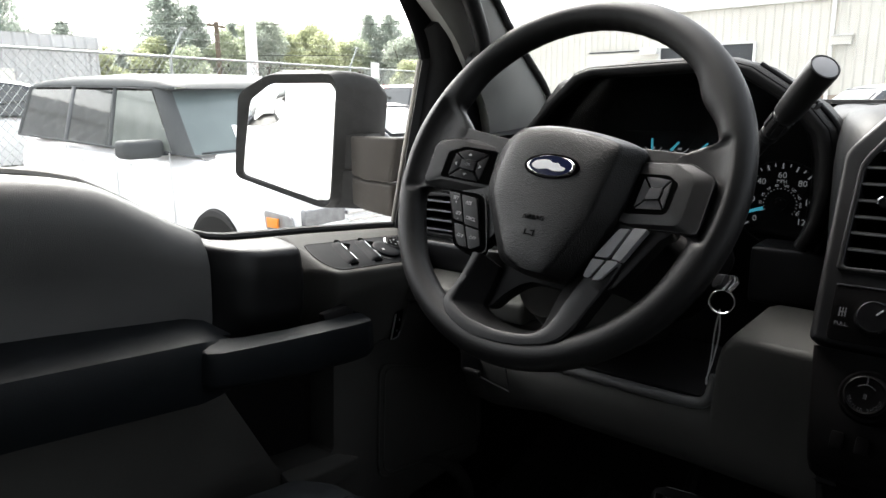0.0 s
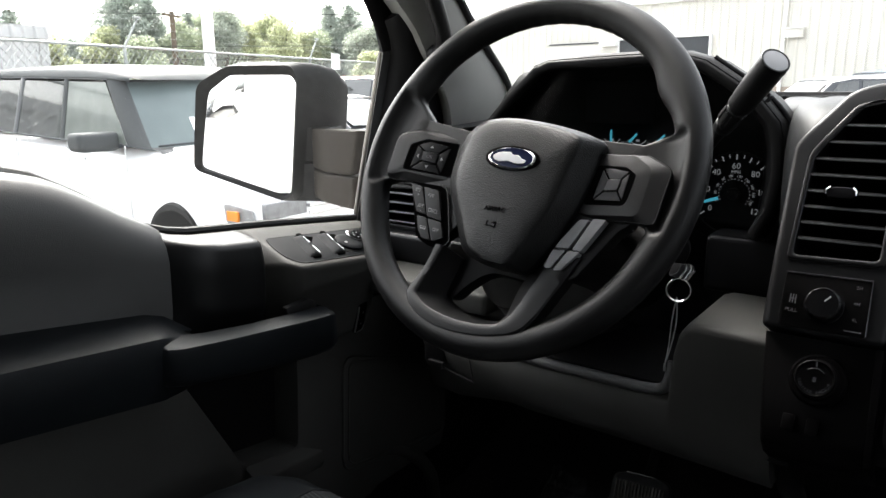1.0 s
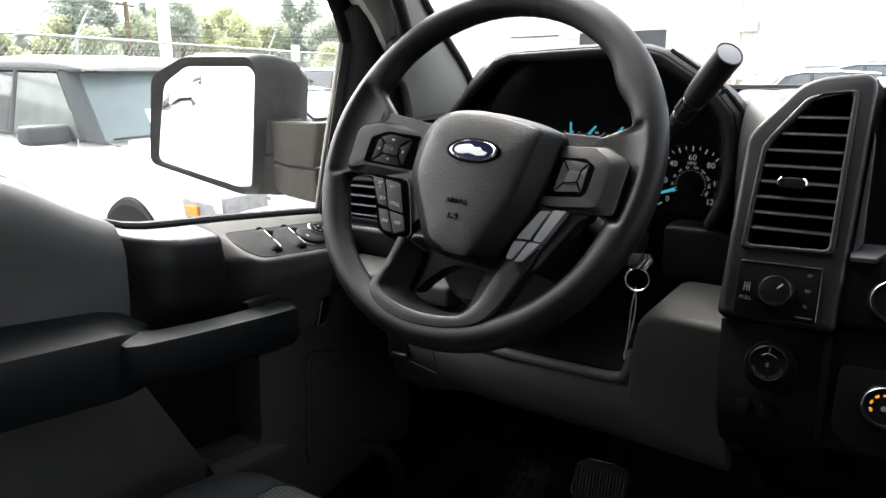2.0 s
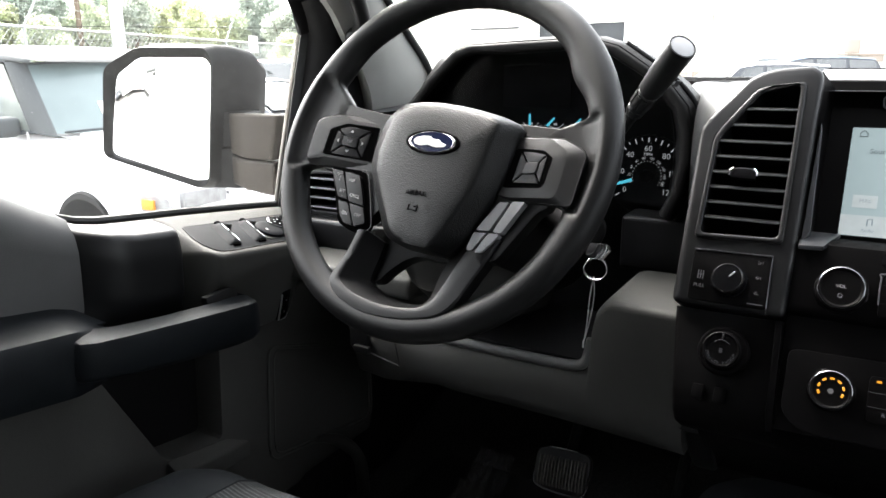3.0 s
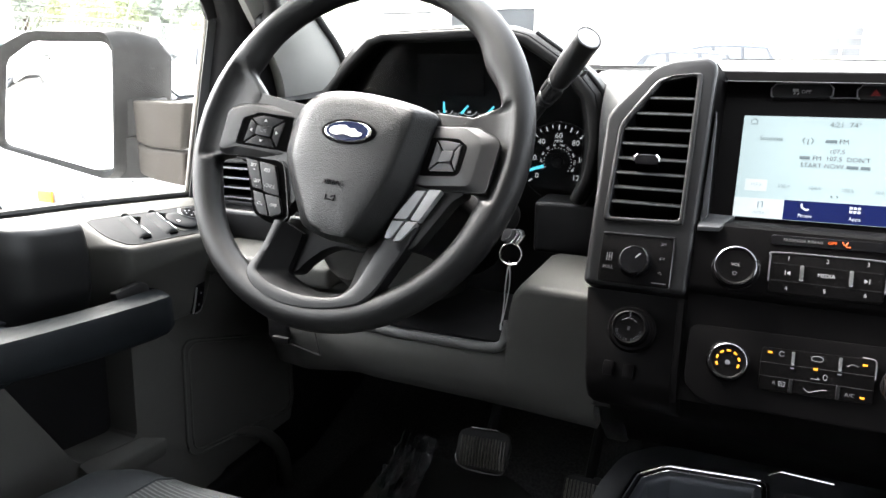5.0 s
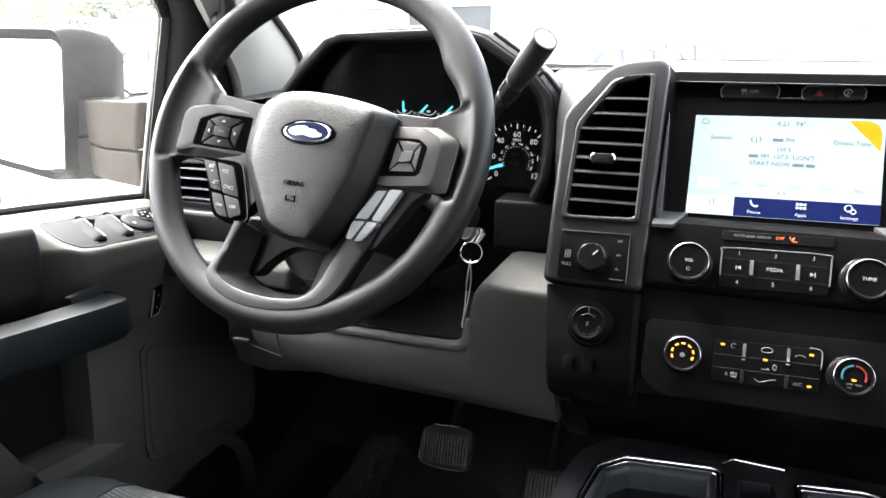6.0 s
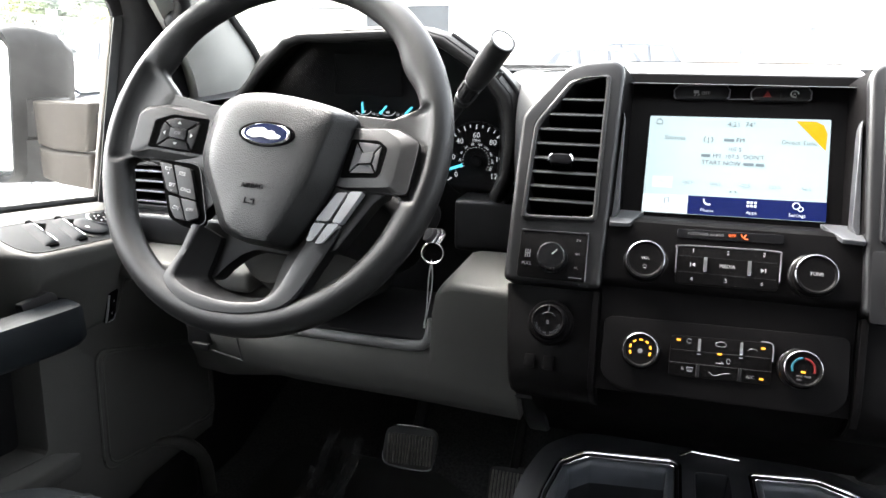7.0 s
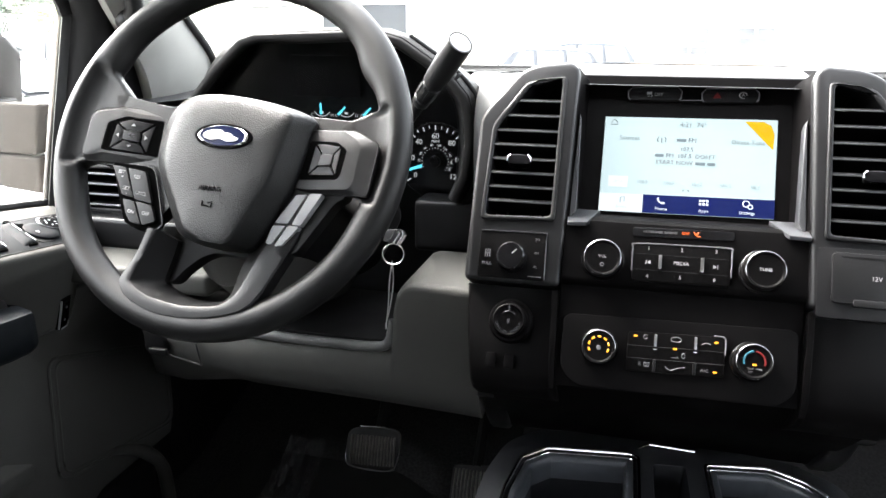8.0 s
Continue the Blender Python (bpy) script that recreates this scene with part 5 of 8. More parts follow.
    world_part("key_band", place(prism(fillet([(3.5, -8.4), (6, -8.6), (12.6, 2.4), (10.5, 7.4), (6, 8.6), (9, 3)], 1, 2), -0.0035, 0.0046, 0.001, 2, K_MM), km), CHROME, k, "bright band of the key")
    world_part("key_seam", place(tube(smooth_path([(-0.010, -0.0058, 0.0032), (-0.003, -0.002, 0.0032), (0.0, 0.0072, 0.0032)], 4), 0.0007, 6), km), SILVER_DARK, k)
    rm = frame_at((-0.2972, -0.107, 1.4215), (1, 0.25, 0), (0, 0.1, 1))
    for dz in (0, 0.0016):
        world_part("split_ring", place(tube([(0.0114 * math.cos(t), 0.0114 * math.sin(t), dz) for t in [2 * math.pi * i / 36 for i in range(36)]], 0.0009, 6, True), rm), STEEL, k, "steel split ring")
    for dx in (0, 0.0022):
        line = smooth_path([(-0.2984, -0.107, 1.4135), (-0.2972 - dx * 2, -0.107, 1.390), (-0.3010 - dx, -0.107, 1.362), (-0.3058, -0.107, 1.340)], 6)
        world_part("string", tube(line, 0.0007, 6), PRINT, k, "pale tag string")
    world_part("string_knot", box((-0.3060, -0.107, 1.338), (0.0022, 0.0022, 0.008), 0.0008), PRINT, k)


steering_column()


# ---- centre stack ----
def knob(parent, name, x, y, w, r, h, m_face, label, ring=True, n=40):
    """A round control: collar, bright rim and domed face."""
    at = pose(x, y, w)
    k = part(name, lathe([(r * 1.10, -0.004), (r * 1.12, h * 0.30), (r * 1.04, h * 0.42), (r, h * 0.45), (r * 0.97, h * 0.95), (r * 0.90, h), (r * 0.84, h * 0.97), (r * 0.80, h * 0.93)], n), m_face, parent, label, at)
    if ring:
        part("bright_rim", lathe([(r * 1.125, h * 0.24), (r * 1.14, h * 0.31), (r * 1.07, h * 0.40), (r * 1.045, h * 0.36)], n, False), DARK_CHROME, k, "bright rim of the knob", at)
        part("rim_line", lathe([(r * 0.985, h * 0.86), (r * 0.965, h * 0.965), (r * 0.93, h * 0.985)], n, False), DARK_CHROME, k, "", at)
    return k


def centre_stack():
    a = radians(25)
    m = frame_at((0, -0.10, 1.437), (1, 0, 0), (0, math.sin(a), math.cos(a)))
    s = thing("centre_stack", m, "black dashboard centre stack with touchscreen and knobs", "centre console")
    K = 0.001
    # vent columns either side, mirrored about the middle of the stack
    col = [(-217, -38), (-218, 136), (-212, 146), (-181, 188), (-170, 195), (-157, 199), (-126, 202), (-118, 196), (-116, 188), (-118, 40), (-119, -38)]
    hole = [(-201, 31), (-198, 122), (-193, 132), (-166, 172), (-158, 177), (-134, 180), (-134, 33)]
    for sgn in (1, -1):
        def mx(pts):
            q = [(x if sgn > 0 else -8 - x, y) for x, y in pts]
            return q if sgn > 0 else q[::-1]
        v = part("vent_column", plate(fillet(mx(col), 7, 3), [fillet(mx(hole), 4, 2)], -0.085, 0.006, 0.0095, 4, K, 0.001), COLUMN, s, "satin charcoal column round an air vent")
        part("vent_rim", plate(fillet(mx([(x + (5 if x > -160 else -5), y + (4 if y > 100 else -5)) for x, y in hole]), 5, 2), [fillet(mx(hole), 4, 2)], 0.004, 0.0092, 0.0022, 3, K), COLUMN, v, "raised rim of the vent")
        part("vent_back", prism(mx([(-206, 26), (-206, 184), (-128, 184), (-128, 26)]), -0.07, -0.06, 0, 1, K), DEEP, v)
        for i, y in enumerate((45, 60, 75, 90, 105.5, 121, 137.5, 154)):
            x0 = along([(122, -199), (132, -193), (172, -166)], y) - 1
            cx = (x0 + -133) / 2
            cx = cx if sgn > 0 else -8 - cx
            bm = box((cx * K, y * K, -0.006), (abs(x0 + 133) * K, 0.0030, 0.026), 0.0012, 2)
            bmesh.ops.rotate(bm, cent=(cx * K, y * K, -0.006), matrix=Matrix.Rotation(radians(-14), 3, "X"), verts=bm.verts)
            part("slat", bm, STACK, v)
            # lighter strip for the light that the black slat's lip catches
            part("slat_lip_glint", box((cx * K, (y + 1.7) * K, 0.0068), (abs(x0 + 133) * K, 0.0021, 0.0016), 0.0006, 2), SILVER_DARK, v)
        tx = -171 if sgn > 0 else 163
        tab = part("vent_tab", prism(fillet([(tx - 11, 85), (tx + 11, 85), (tx + 12, 91), (tx + 7, 96), (tx - 7, 96), (tx - 12, 91)], 3, 3), -0.004, 0.013, 0.002, 2, K), GLOSS, v, "sliding vent tab with bright ends")
        for e in (-1, 1):
            part("tab_edge", tube([((tx + e * 12.0) * K, 0.0880, 0.0130), ((tx + e * 12.2) * K, 0.092, 0.0134), ((tx + e * 9) * K, 0.0952, 0.0132)], 0.0009, 8), CHROME, tab)
        # vertical vane behind
        for x in (-185, -160, -147):
            xx = x if sgn > 0 else -8 - x
            part("vane", box((xx * K, 0.10, -0.035), (0.002, 0.14, 0.02)), DEEP, v)
    # carcass behind everything
    part("carcass", box((-0.004, 0.02, -0.125), (0.42, 0.36, 0.07), 0.01), DEEP, s)
    # top edge running back to the pad
    brow = [(0.0228, 1.6050), (0.0224, 1.6072), (0.0240, 1.6084), (0.032, 1.6102), (0.050, 1.6126), (0.075, 1.6152), (0.100, 1.6168), (0.13, 1.6174), (0.16, 1.6164), (0.20, 1.612)]
    bm = loft([[(x, y, z) for y, z in brow] for x in (-0.124, -0.06, 0.0, 0.06, 0.116)], False)
    bmesh.ops.solidify(bm, geom=bm.faces[:], thickness=0.004)
    world_part("brow", bm, BROW, s, "smooth brow running back over the screen panel", 60)
    world_part("brow_seam", tube([(-0.122, 0.128, 1.6178), (0.114, 0.128, 1.6178)], 0.0009, 6), DEEP, s)
    # screen panel
    part("screen_panel", prism(fillet([(-123, 30), (115, 30), (115, 205.0), (-123, 205.0)], 4, 2), -0.055, -0.0385, 0.0004, 1, K), STACK, s, "matt black screen surround")
    for x0, x1, sg in ((-118.5, -108, 1), (110.5, 100, -1)):
        rings = [[(x0 * K, v * K, 0.003), (x0 * K, v * K, -0.045), (x1 * K, v * K, -0.0375)] for v in (38, 140, 197)]
        part("side_cheek", loft(rings, True, True), STACK, s)
        sliver = [(-116.2, 31.5), (-109.2, 45), (-112.0, 142), (-113.8, 149)]
        sliver = sliver if sg > 0 else [(-8 - x, y) for x, y in sliver][::-1]
        part("cheek_edge", prism(sliver, -0.020, -0.004, 0.0006, 1, K), SILVER_DARK, s, "dark silver sliver beside the screen")
    # silver feet at the lower corners of the screen
    for sg, xm in ((1, 0), (-1, -6)):
        top = [(-116.5, 29, 0.009), (-97, 30, 0.0085), (-85, 51, -0.027), (-110, 51, -0.027), (-117, 42, -0.010)]
        rings = [[((x if sg > 0 else xm - x) * K, y * K - d, w - 0.4 * d) for x, y, w in top] for d in (0.0, 0.004)]
        part("corner_foot", soften(loft(rings, True, True), 0.0012), SILVER_DARK, s, "dark silver ramp at the corner of the screen")
    # screen with its page
    scr = part("touchscreen", prism([(-88, 53), (86, 55), (86, 160), (-88, 158)], -0.040, -0.0372, 0.0006, 1, K), SCREEN, s, "lit touchscreen with a radio page")
    W = -0.0370

    def flat(pts, material, name):
        return part(name, prism(pts, W, W + 0.00025, 0, 1, K), material, scr)
    flat([(-88, 53), (-43, 53.5), (-43, 73), (-88, 72.5)], SCREEN_WHITE, "active_tab")
    flat([(-43, 53.5), (86, 55), (86, 74.5), (-43, 73)], SCREEN_NAVY, "menu_bar")
    flat([(82.3, 127), (83, 145), (79.5, 153.5), (72, 157.2), (54, 157)], SCREEN_YELLOW, "corner_flag")
    flat([(-80, 80), (-60, 80), (-60, 92), (-80, 92)], SCREEN_WHITE, "preset_field")
    for body, size, x, y, mt in (("4:21  74°", 0.0074, 3, 151, SCREEN_TEXT), ("Sources", 0.0066, -61, 134.5, SCREEN_TEXT), ("FM", 0.0068, 3, 134, SCREEN_TEXT), ("Direct Tune", 0.0066, 58, 134, SCREEN_TEXT),
                                 ("107.5", 0.0062, -2, 124, SCREEN_TEXT), ("FM  107.5  DON'T", 0.0064, 2, 116.5, SCREEN_TEXT), ("START NOW", 0.0064, -14, 109, SCREEN_TEXT),
                                 ("107.5", 0.0046, -70, 86.5, SCREEN_FAINT), ("105.9", 0.0050, -45, 86.5, SCREEN_MID), ("104.5", 0.0050, -18, 86.5, SCREEN_MID), ("102.5", 0.0050, 10, 86.5, SCREEN_MID),
                                 ("101.5", 0.0050, 38, 86.5, SCREEN_MID), ("96.3", 0.0050, 67, 86.5, SCREEN_MID), ("Audio", 0.0044, -65, 58.5, SCREEN_FAINT),
                                 ("Phone", 0.0050, -24, 58.5, SCREEN_TEXT_W), ("Apps", 0.0050, 18, 59, SCREEN_TEXT_W), ("Settings", 0.0050, 60, 59.5, SCREEN_TEXT_W)):
        part("screen_lettering", place(lettering(body, size, 0.0001), pose(x * K, y * K, W + 0.0004)), mt, scr)
    part("screen_icon", tube([(-0.081, 0.149, W + 0.0003), (-0.081, 0.1525, W + 0.0003), (-0.078, 0.155, W + 0.0003), (-0.075, 0.1525, W + 0.0003), (-0.075, 0.149, W + 0.0003)], 0.0004, 4, True), SCREEN_TEXT, scr)
    part("screen_icon", tube(smooth_path([(-0.0275, 0.0705, W + 0.0004), (-0.0270, 0.0670, W + 0.0004), (-0.0235, 0.0645, W + 0.0004), (-0.0210, 0.0655, W + 0.0004)], 4), 0.0010, 5), SCREEN_TEXT_W, scr)
    for i in range(6):
        part("screen_icon", box(((14.5 + 3.4 * (i % 3)) * K, (66 + 3.6 * (i // 3)) * K, W + 0.0004), (0.0026, 0.0026, 0.0002), 0.0003), SCREEN_TEXT_W, scr)
    for cx, cy, r in ((59, 69, 3.2), (63, 66, 2.2)):
        part("screen_icon", tube([((cx + r * math.cos(t)) * K, (cy + r * math.sin(t)) * K, W + 0.0004) for t in [i * math.pi / 7 for i in range(14)]], 0.0006, 4, True), SCREEN_TEXT_W, scr)
    for x in (-3, 2):
        part("page_dot", box((x * K, 0.0795, W + 0.0004), (0.0016, 0.0016, 0.0002)), SCREEN_TEXT, scr)
    part("screen_icon", tube(smooth_path([(-0.031, 0.131, W + 0.0003), (-0.0325, 0.134, W + 0.0003), (-0.031, 0.137, W + 0.0003)], 4), 0.0004, 4), SCREEN_TEXT, scr)
    part("screen_icon", tube(smooth_path([(-0.025, 0.131, W + 0.0003), (-0.0235, 0.134, W + 0.0003), (-0.025, 0.137, W + 0.0003)], 4), 0.0004, 4), SCREEN_TEXT, scr)
    part("screen_icon", box((-0.028, 0.133, W + 0.0003), (0.0008, 0.006, 0.0002)), SCREEN_TEXT, scr)
    part("screen_icon", tube([(-0.066, 0.063, W + 0.0004), (-0.066, 0.069, W + 0.0004), (-0.062, 0.070, W + 0.0004), (-0.062, 0.064, W + 0.0004)], 0.0006, 4), SCREEN_FAINT, scr)

    # names on the page, as plain bars
    for x0, x1, y in ((-13, -3, 134), (-34, -25, 116.5), (7, 17, 109), (19, 27, 109)):
        part("page_bar", box(((x0 + x1) / 2 * K, y * K, W + 0.0004), ((x1 - x0) * K, 0.0032, 0.0002)), SCREEN_MID, scr)

    # keys above the screen
    for x0, x1 in ((-64.5, -12.5), (11.0, 64.5)):
        key = part("hard_key", prism(fillet([(x0, 176.5), (x1, 177.5), (x1 + 1.5, 188), (x1 - 1.5, 191.5), (x0 + 1.5, 190.3), (x0 - 1.5, 187)], 3, 3), -0.040, -0.0345, 0.0012, 2, K), BUTTON, s, "wide black key under a bright bracket")
        pth = [(x0 + 0.8, 176.5), (x0 - 1.2, 178.3), (x0 - 1.6, 185.5), (x0 + 2.6, 190.6), (x1 - 2.6, 192.0), (x1 + 1.6, 187), (x1 + 1.2, 179.5), (x1 - 0.8, 177.6)]
        part("key_bracket", tube([(x * K, y * K, -0.0336) for x, y in pth], 0.0007, 6), BRACKET, key)
    part("bracket_bridge", tube([(-0.0125, 0.1775, -0.0350), (0.0115, 0.1782, -0.0350)], 0.0006, 6), BRACKET, s)
    part("key_divider", box((0.038, 0.1835, -0.0343), (0.0008, 0.012, 0.0008)), DEEP, s)
    text_part("OFF", 0.0050, -0.0345, 0.1832, -0.0342, PRINT, s, "key_lettering")
    part("key_mark", box((-0.0440, 0.1845, -0.0341), (0.0052, 0.0032, 0.0003), 0.0001), PRINT, s)
    for x in (-45.2, -41.8):
        part("key_mark", tube([(x * K, 0.1826, -0.0341), ((x + 1) * K, 0.1814, -0.0341), ((x - 0.6) * K, 0.1802, -0.0341)], 0.0004, 4), PRINT, s)
    part("hazard_mark", prism([(20.8, 180.6), (29.2, 180.8), (25.0, 187.6)], -0.0345, -0.0341, 0, 1, K), RED, s, "red hazard triangle")
    part("key_mark", tube([((50.5 + 3.6 * math.cos(t)) * K, (184.6 + 3.4 * math.sin(t)) * K, -0.0341) for t in [i * math.pi / 8 for i in range(14)]], 0.0006, 4), PRINT, s)
    text_part("A", 0.0052, 0.0505, 0.1846, -0.0341, PRINT, s, "key_lettering")

    # radio panel, with its sloped lip up to the screen
    prof = [(-0.034, -0.050), (-0.032, -0.006), (-0.028, -0.001), (-0.024, 0.0), (0.022, 0.0), (0.0335, -0.001), (0.0375, -0.005), (0.048, -0.034), (0.050, -0.052)]
    bm = loft([[(x, y, w) for y, w in prof] for x in (-0.1185, -0.117, 0.109, 0.1105)], False)
    part("radio_panel", bm, STACK, s, "black radio panel")
    part("airbag_strip", prism(fillet([(-52, 20.5), (44, 22), (44, 31), (-52, 29.5)], 2, 2), -0.001, 0.0012, 0.0004, 1, K), GLOSS, s, "gloss strip with the passenger airbag lamp")
    text_part("PASSENGER AIRBAG", 0.0036, -0.0255, 0.0257, 0.0014, PRINT_GREY, s, "strip_lettering", 0.8)
    text_part("OFF", 0.0042, -0.0018, 0.0262, 0.0014, ORANGE, s, "lit_lettering", 0.8)
    part("airbag_mark", tube(smooth_path([(0.006, 0.0285, 0.0014), (0.008, 0.0255, 0.0014), (0.0105, 0.0285, 0.0014), (0.009, 0.0245, 0.0014), (0.0125, 0.0242, 0.0014)], 3), 0.0006, 5), ORANGE, s)
    for x, nm in ((-79, "VOL"), (69, "TUNE")):
        kb = knob(s, "radio_knob", x * K, -0.0065, 0.0, 0.0185, 0.022, STACK, "black radio knob with a bright rim")
        text_part(nm, 0.0044 if nm == "TUNE" else 0.0040, x * K, (-0.0065 + (0.001 if nm == "VOL" else 0)), 0.0208, PRINT, kb)
        if nm == "VOL":
            part("power_mark", tube([(x * K + 0.0016 * math.cos(t), -0.0135 + 0.0016 * math.sin(t), 0.0209) for t in [i * 0.45 for i in range(14)]], 0.0003, 4), PRINT_GREY, kb)
    # media keys in a bright-edged frame
    mp = part("media_keys", prism(fillet([(-50, -24.5), (41, -23), (42, 10), (38, 14.5), (-47.5, 13.0), (-50.5, 9.5)], 4, 3), 0.0, 0.0030, 0.001, 2, K), STACK, s, "media key block with a bright upper edge")
    part("block_edge", tube(smooth_path([(-0.0505, -0.014, 0.003), (-0.0505, 0.008, 0.0031), (-0.0478, 0.0127, 0.0031), (-0.004, 0.0140, 0.0031), (0.038, 0.0142, 0.0031), (0.0418, 0.0095, 0.0031), (0.0418, -0.014, 0.003)], 4), 0.0007, 6), BRACKET, mp)
    for y in (3, -12.5):
        part("key_gap", box((-0.005, y * K, 0.0030), (0.088, 0.0008, 0.0004)), DEEP, mp)
    for x in (-24, 15):
        part("key_bar", box((x * K, -0.0042, 0.0038), (0.0036, 0.0145, 0.003), 0.001), STEEL, mp, "bright upright bar")
    for i, (tx, ty) in enumerate(((-35.4, 8.4), (-4.2, 8.9), (27.4, 9.9), (-35.3, -19), (-4.5, -18), (27, -17.5))):
        text_part(str(i + 1), 0.0054, tx * K, ty * K, 0.0033, PRINT, mp, "key_lettering")
    text_part("MEDIA", 0.0048, -0.0042, -0.0042, 0.0033, PRINT, mp, "key_lettering")
    for x, e in ((-35, -1), (27.3, 1)):
        part("seek_mark", prism([(x - 2.0 * e, -6.9), (x + 1.2 * e, -4.9), (x - 2.0 * e, -2.9)] if e > 0 else [(x - 2.0 * e, -2.9), (x + 1.2 * e, -4.9), (x - 2.0 * e, -6.9)], 0.0031, 0.0034, 0, 1, K), PRINT, mp)
        part("seek_bar", box(((x + 2.1 * e) * K, -0.0049, 0.0032), (0.0007, 0.0042, 0.0003)), PRINT, mp)

    # climate panel
    cp = part("climate_panel", prism(fillet([(-112, -66), (-106, -62), (98, -58), (104, -62), (104, -116), (88, -130), (-94, -132), (-112, -118)], 10, 4), -0.05, 0.0, 0.0012, 2, K), STACK, s, "black climate control panel")
    for x, yy in ((-76, -92.5), (63, -91.5)):
        kb = knob(s, "climate_knob", x * K, yy * K, 0.0, 0.0165, 0.021, STACK, "black climate knob with a bright rim")
        if x < 0:
            for i in range(7):
                t = radians(200 - i * 36.7)
                part("level_lamp", box((0, 0, 0), (0.0034, 0.0019, 0.0006), 0.0003, 1, pose(x * K + 0.0094 * math.cos(t), yy * K + 0.0094 * math.sin(t), 0.0203, 0, 0, math.degrees(t) - 90)), AMBER, kb, "amber fan level lamp")
            part("fan_mark", lathe([(0.0024, 0.0200), (0.0024, 0.0204), (0.001, 0.0205)], 6), PRINT_GREY, kb, "", pose(x * K, yy * K - 0.001, 0))
        else:
            for t0, t1, mt in ((95, 200, BLUE_ARC), (85, -20, RED_ARC)):
                part("temperature_arc", tube([(x * K + 0.0092 * math.cos(radians(lerp(t0, t1, i / 9))), yy * K + 0.0092 * math.sin(radians(lerp(t0, t1, i / 9))), 0.0203) for i in range(10)], 0.0009, 6), mt, kb)
            part("lamp", box((x * K, yy * K - 0.003, 0.0205), (0.0036, 0.0019, 0.0006), 0.0003), AMBER, kb, "amber lamp")
            for dx, w1, w2 in ((-3.2, "MAX", "A/C"), (3.8, "MAX", "W")):
                text_part(w1, 0.0025, (x + dx) * K, yy * K - 0.0068, 0.0206, PRINT_GREY, kb)
                if w2 == "A/C":
                    text_part(w2, 0.0025, (x + dx) * K, yy * K - 0.0098, 0.0206, PRINT_GREY, kb)
    ck = part("climate_keys", prism(fillet([(-49, -112), (40, -109), (40, -71), (-49, -74)], 3, 2), 0.0, 0.0028, 0.0008, 2, K), STACK, cp, "block of nine climate keys")
    for y in (-86.5, -98.5):
        part("key_gap", tube([(-0.049, (y - 1) * K, 0.0028), (0.040, (y + 1) * K, 0.0028)], 0.0004, 4), DEEP, ck)
    for x in (-23.3, 13.4):
        for y0 in (-80, -104):
            part("key_bar", box((x * K, (y0 + x * 0.03) * K, 0.0032), (0.0028, 0.012, 0.002), 0.0006), STEEL if y0 > -90 else BUTTON, ck)
        part("key_glint", box((x * K, (-88.5 + x * 0.03) * K, 0.0033), (0.0034, 0.0012, 0.002), 0.0004), CHROME, ck)
    part("block_edge", tube(smooth_path([(0.030, -0.0708, 0.0029), (0.038, -0.0712, 0.0029), (0.0405, -0.075, 0.0029), (0.0405, -0.088, 0.0029)], 3), 0.0006, 5), SILVER, ck)
    for x, y in ((-42, -77.9), (-5, -87), (32, -77), (32, -105)):
        part("lamp", box((x * K, y * K, 0.0031), (0.0036, 0.0019, 0.0006), 0.0004), AMBER, ck, "amber lamp")
    text_part("A/C", 0.0046, 0.0225, -0.1045, 0.0031, PRINT_GREY, ck, "key_lettering")
    text_part("R", 0.0046, -0.0365, -0.1044, 0.0031, PRINT_GREY, ck, "key_lettering")
    part("key_mark", tube([(-0.0330, -0.1025, 0.0031), (-0.0275, -0.1025, 0.0031), (-0.0282, -0.1062, 0.0031), (-0.0323, -0.1062, 0.0031)], 0.0004, 4, True), PRINT_GREY, ck)
    for x in (-31.4, -30.2, -29.0):
        part("key_mark", box((x * K, -0.1045, 0.0031), (0.0005, 0.0028, 0.0003)), PRINT_GREY, ck)
    part("key_mark", tube([(-0.0325 + 0.0021 * math.cos(t), -0.0780 + 0.0021 * math.sin(t), 0.0031) for t in [0.5 + i * 0.4 for i in range(14)]], 0.0004, 4), PRINT_GREY, ck)
    part("key_mark", tube(smooth_path([(-0.009, -0.077, 0.0031), (-0.004, -0.0755, 0.0031), (0.0, -0.077, 0.0031), (-0.001, -0.0798, 0.0031), (-0.008, -0.0798, 0.0031), (-0.009, -0.077, 0.0031)], 3), 0.0004, 4), PRINT_GREY, ck)
    part("key_mark", tube([(-0.008, -0.0955, 0.0031), (-0.001, -0.0955, 0.0031), (-0.003, -0.0938, 0.0031)], 0.0004, 4), PRINT_GREY, ck)
    part("key_mark", tube([(0.003 + 0.0015 * math.cos(t), -0.0928 + 0.0024 * math.sin(t), 0.0031) for t in [i * 0.5 for i in range(13)]], 0.0004, 4), PRINT_GREY, ck)
    part("key_mark", tube(smooth_path([(-0.013, -0.1045, 0.0031), (-0.009, -0.1075, 0.0031), (-0.004, -0.106, 0.0031), (0.0, -0.1045, 0.0031), (0.005, -0.1035, 0.0031)], 3), 0.0004, 4), PRINT_GREY, ck)
    part("key_mark", tube(smooth_path([(0.019, -0.0805, 0.0031), (0.022, -0.0785, 0.0031), (0.026, -0.0790, 0.0031), (0.027, -0.080, 0.0031)], 3), 0.0004, 4), PRINT_GREY, ck)

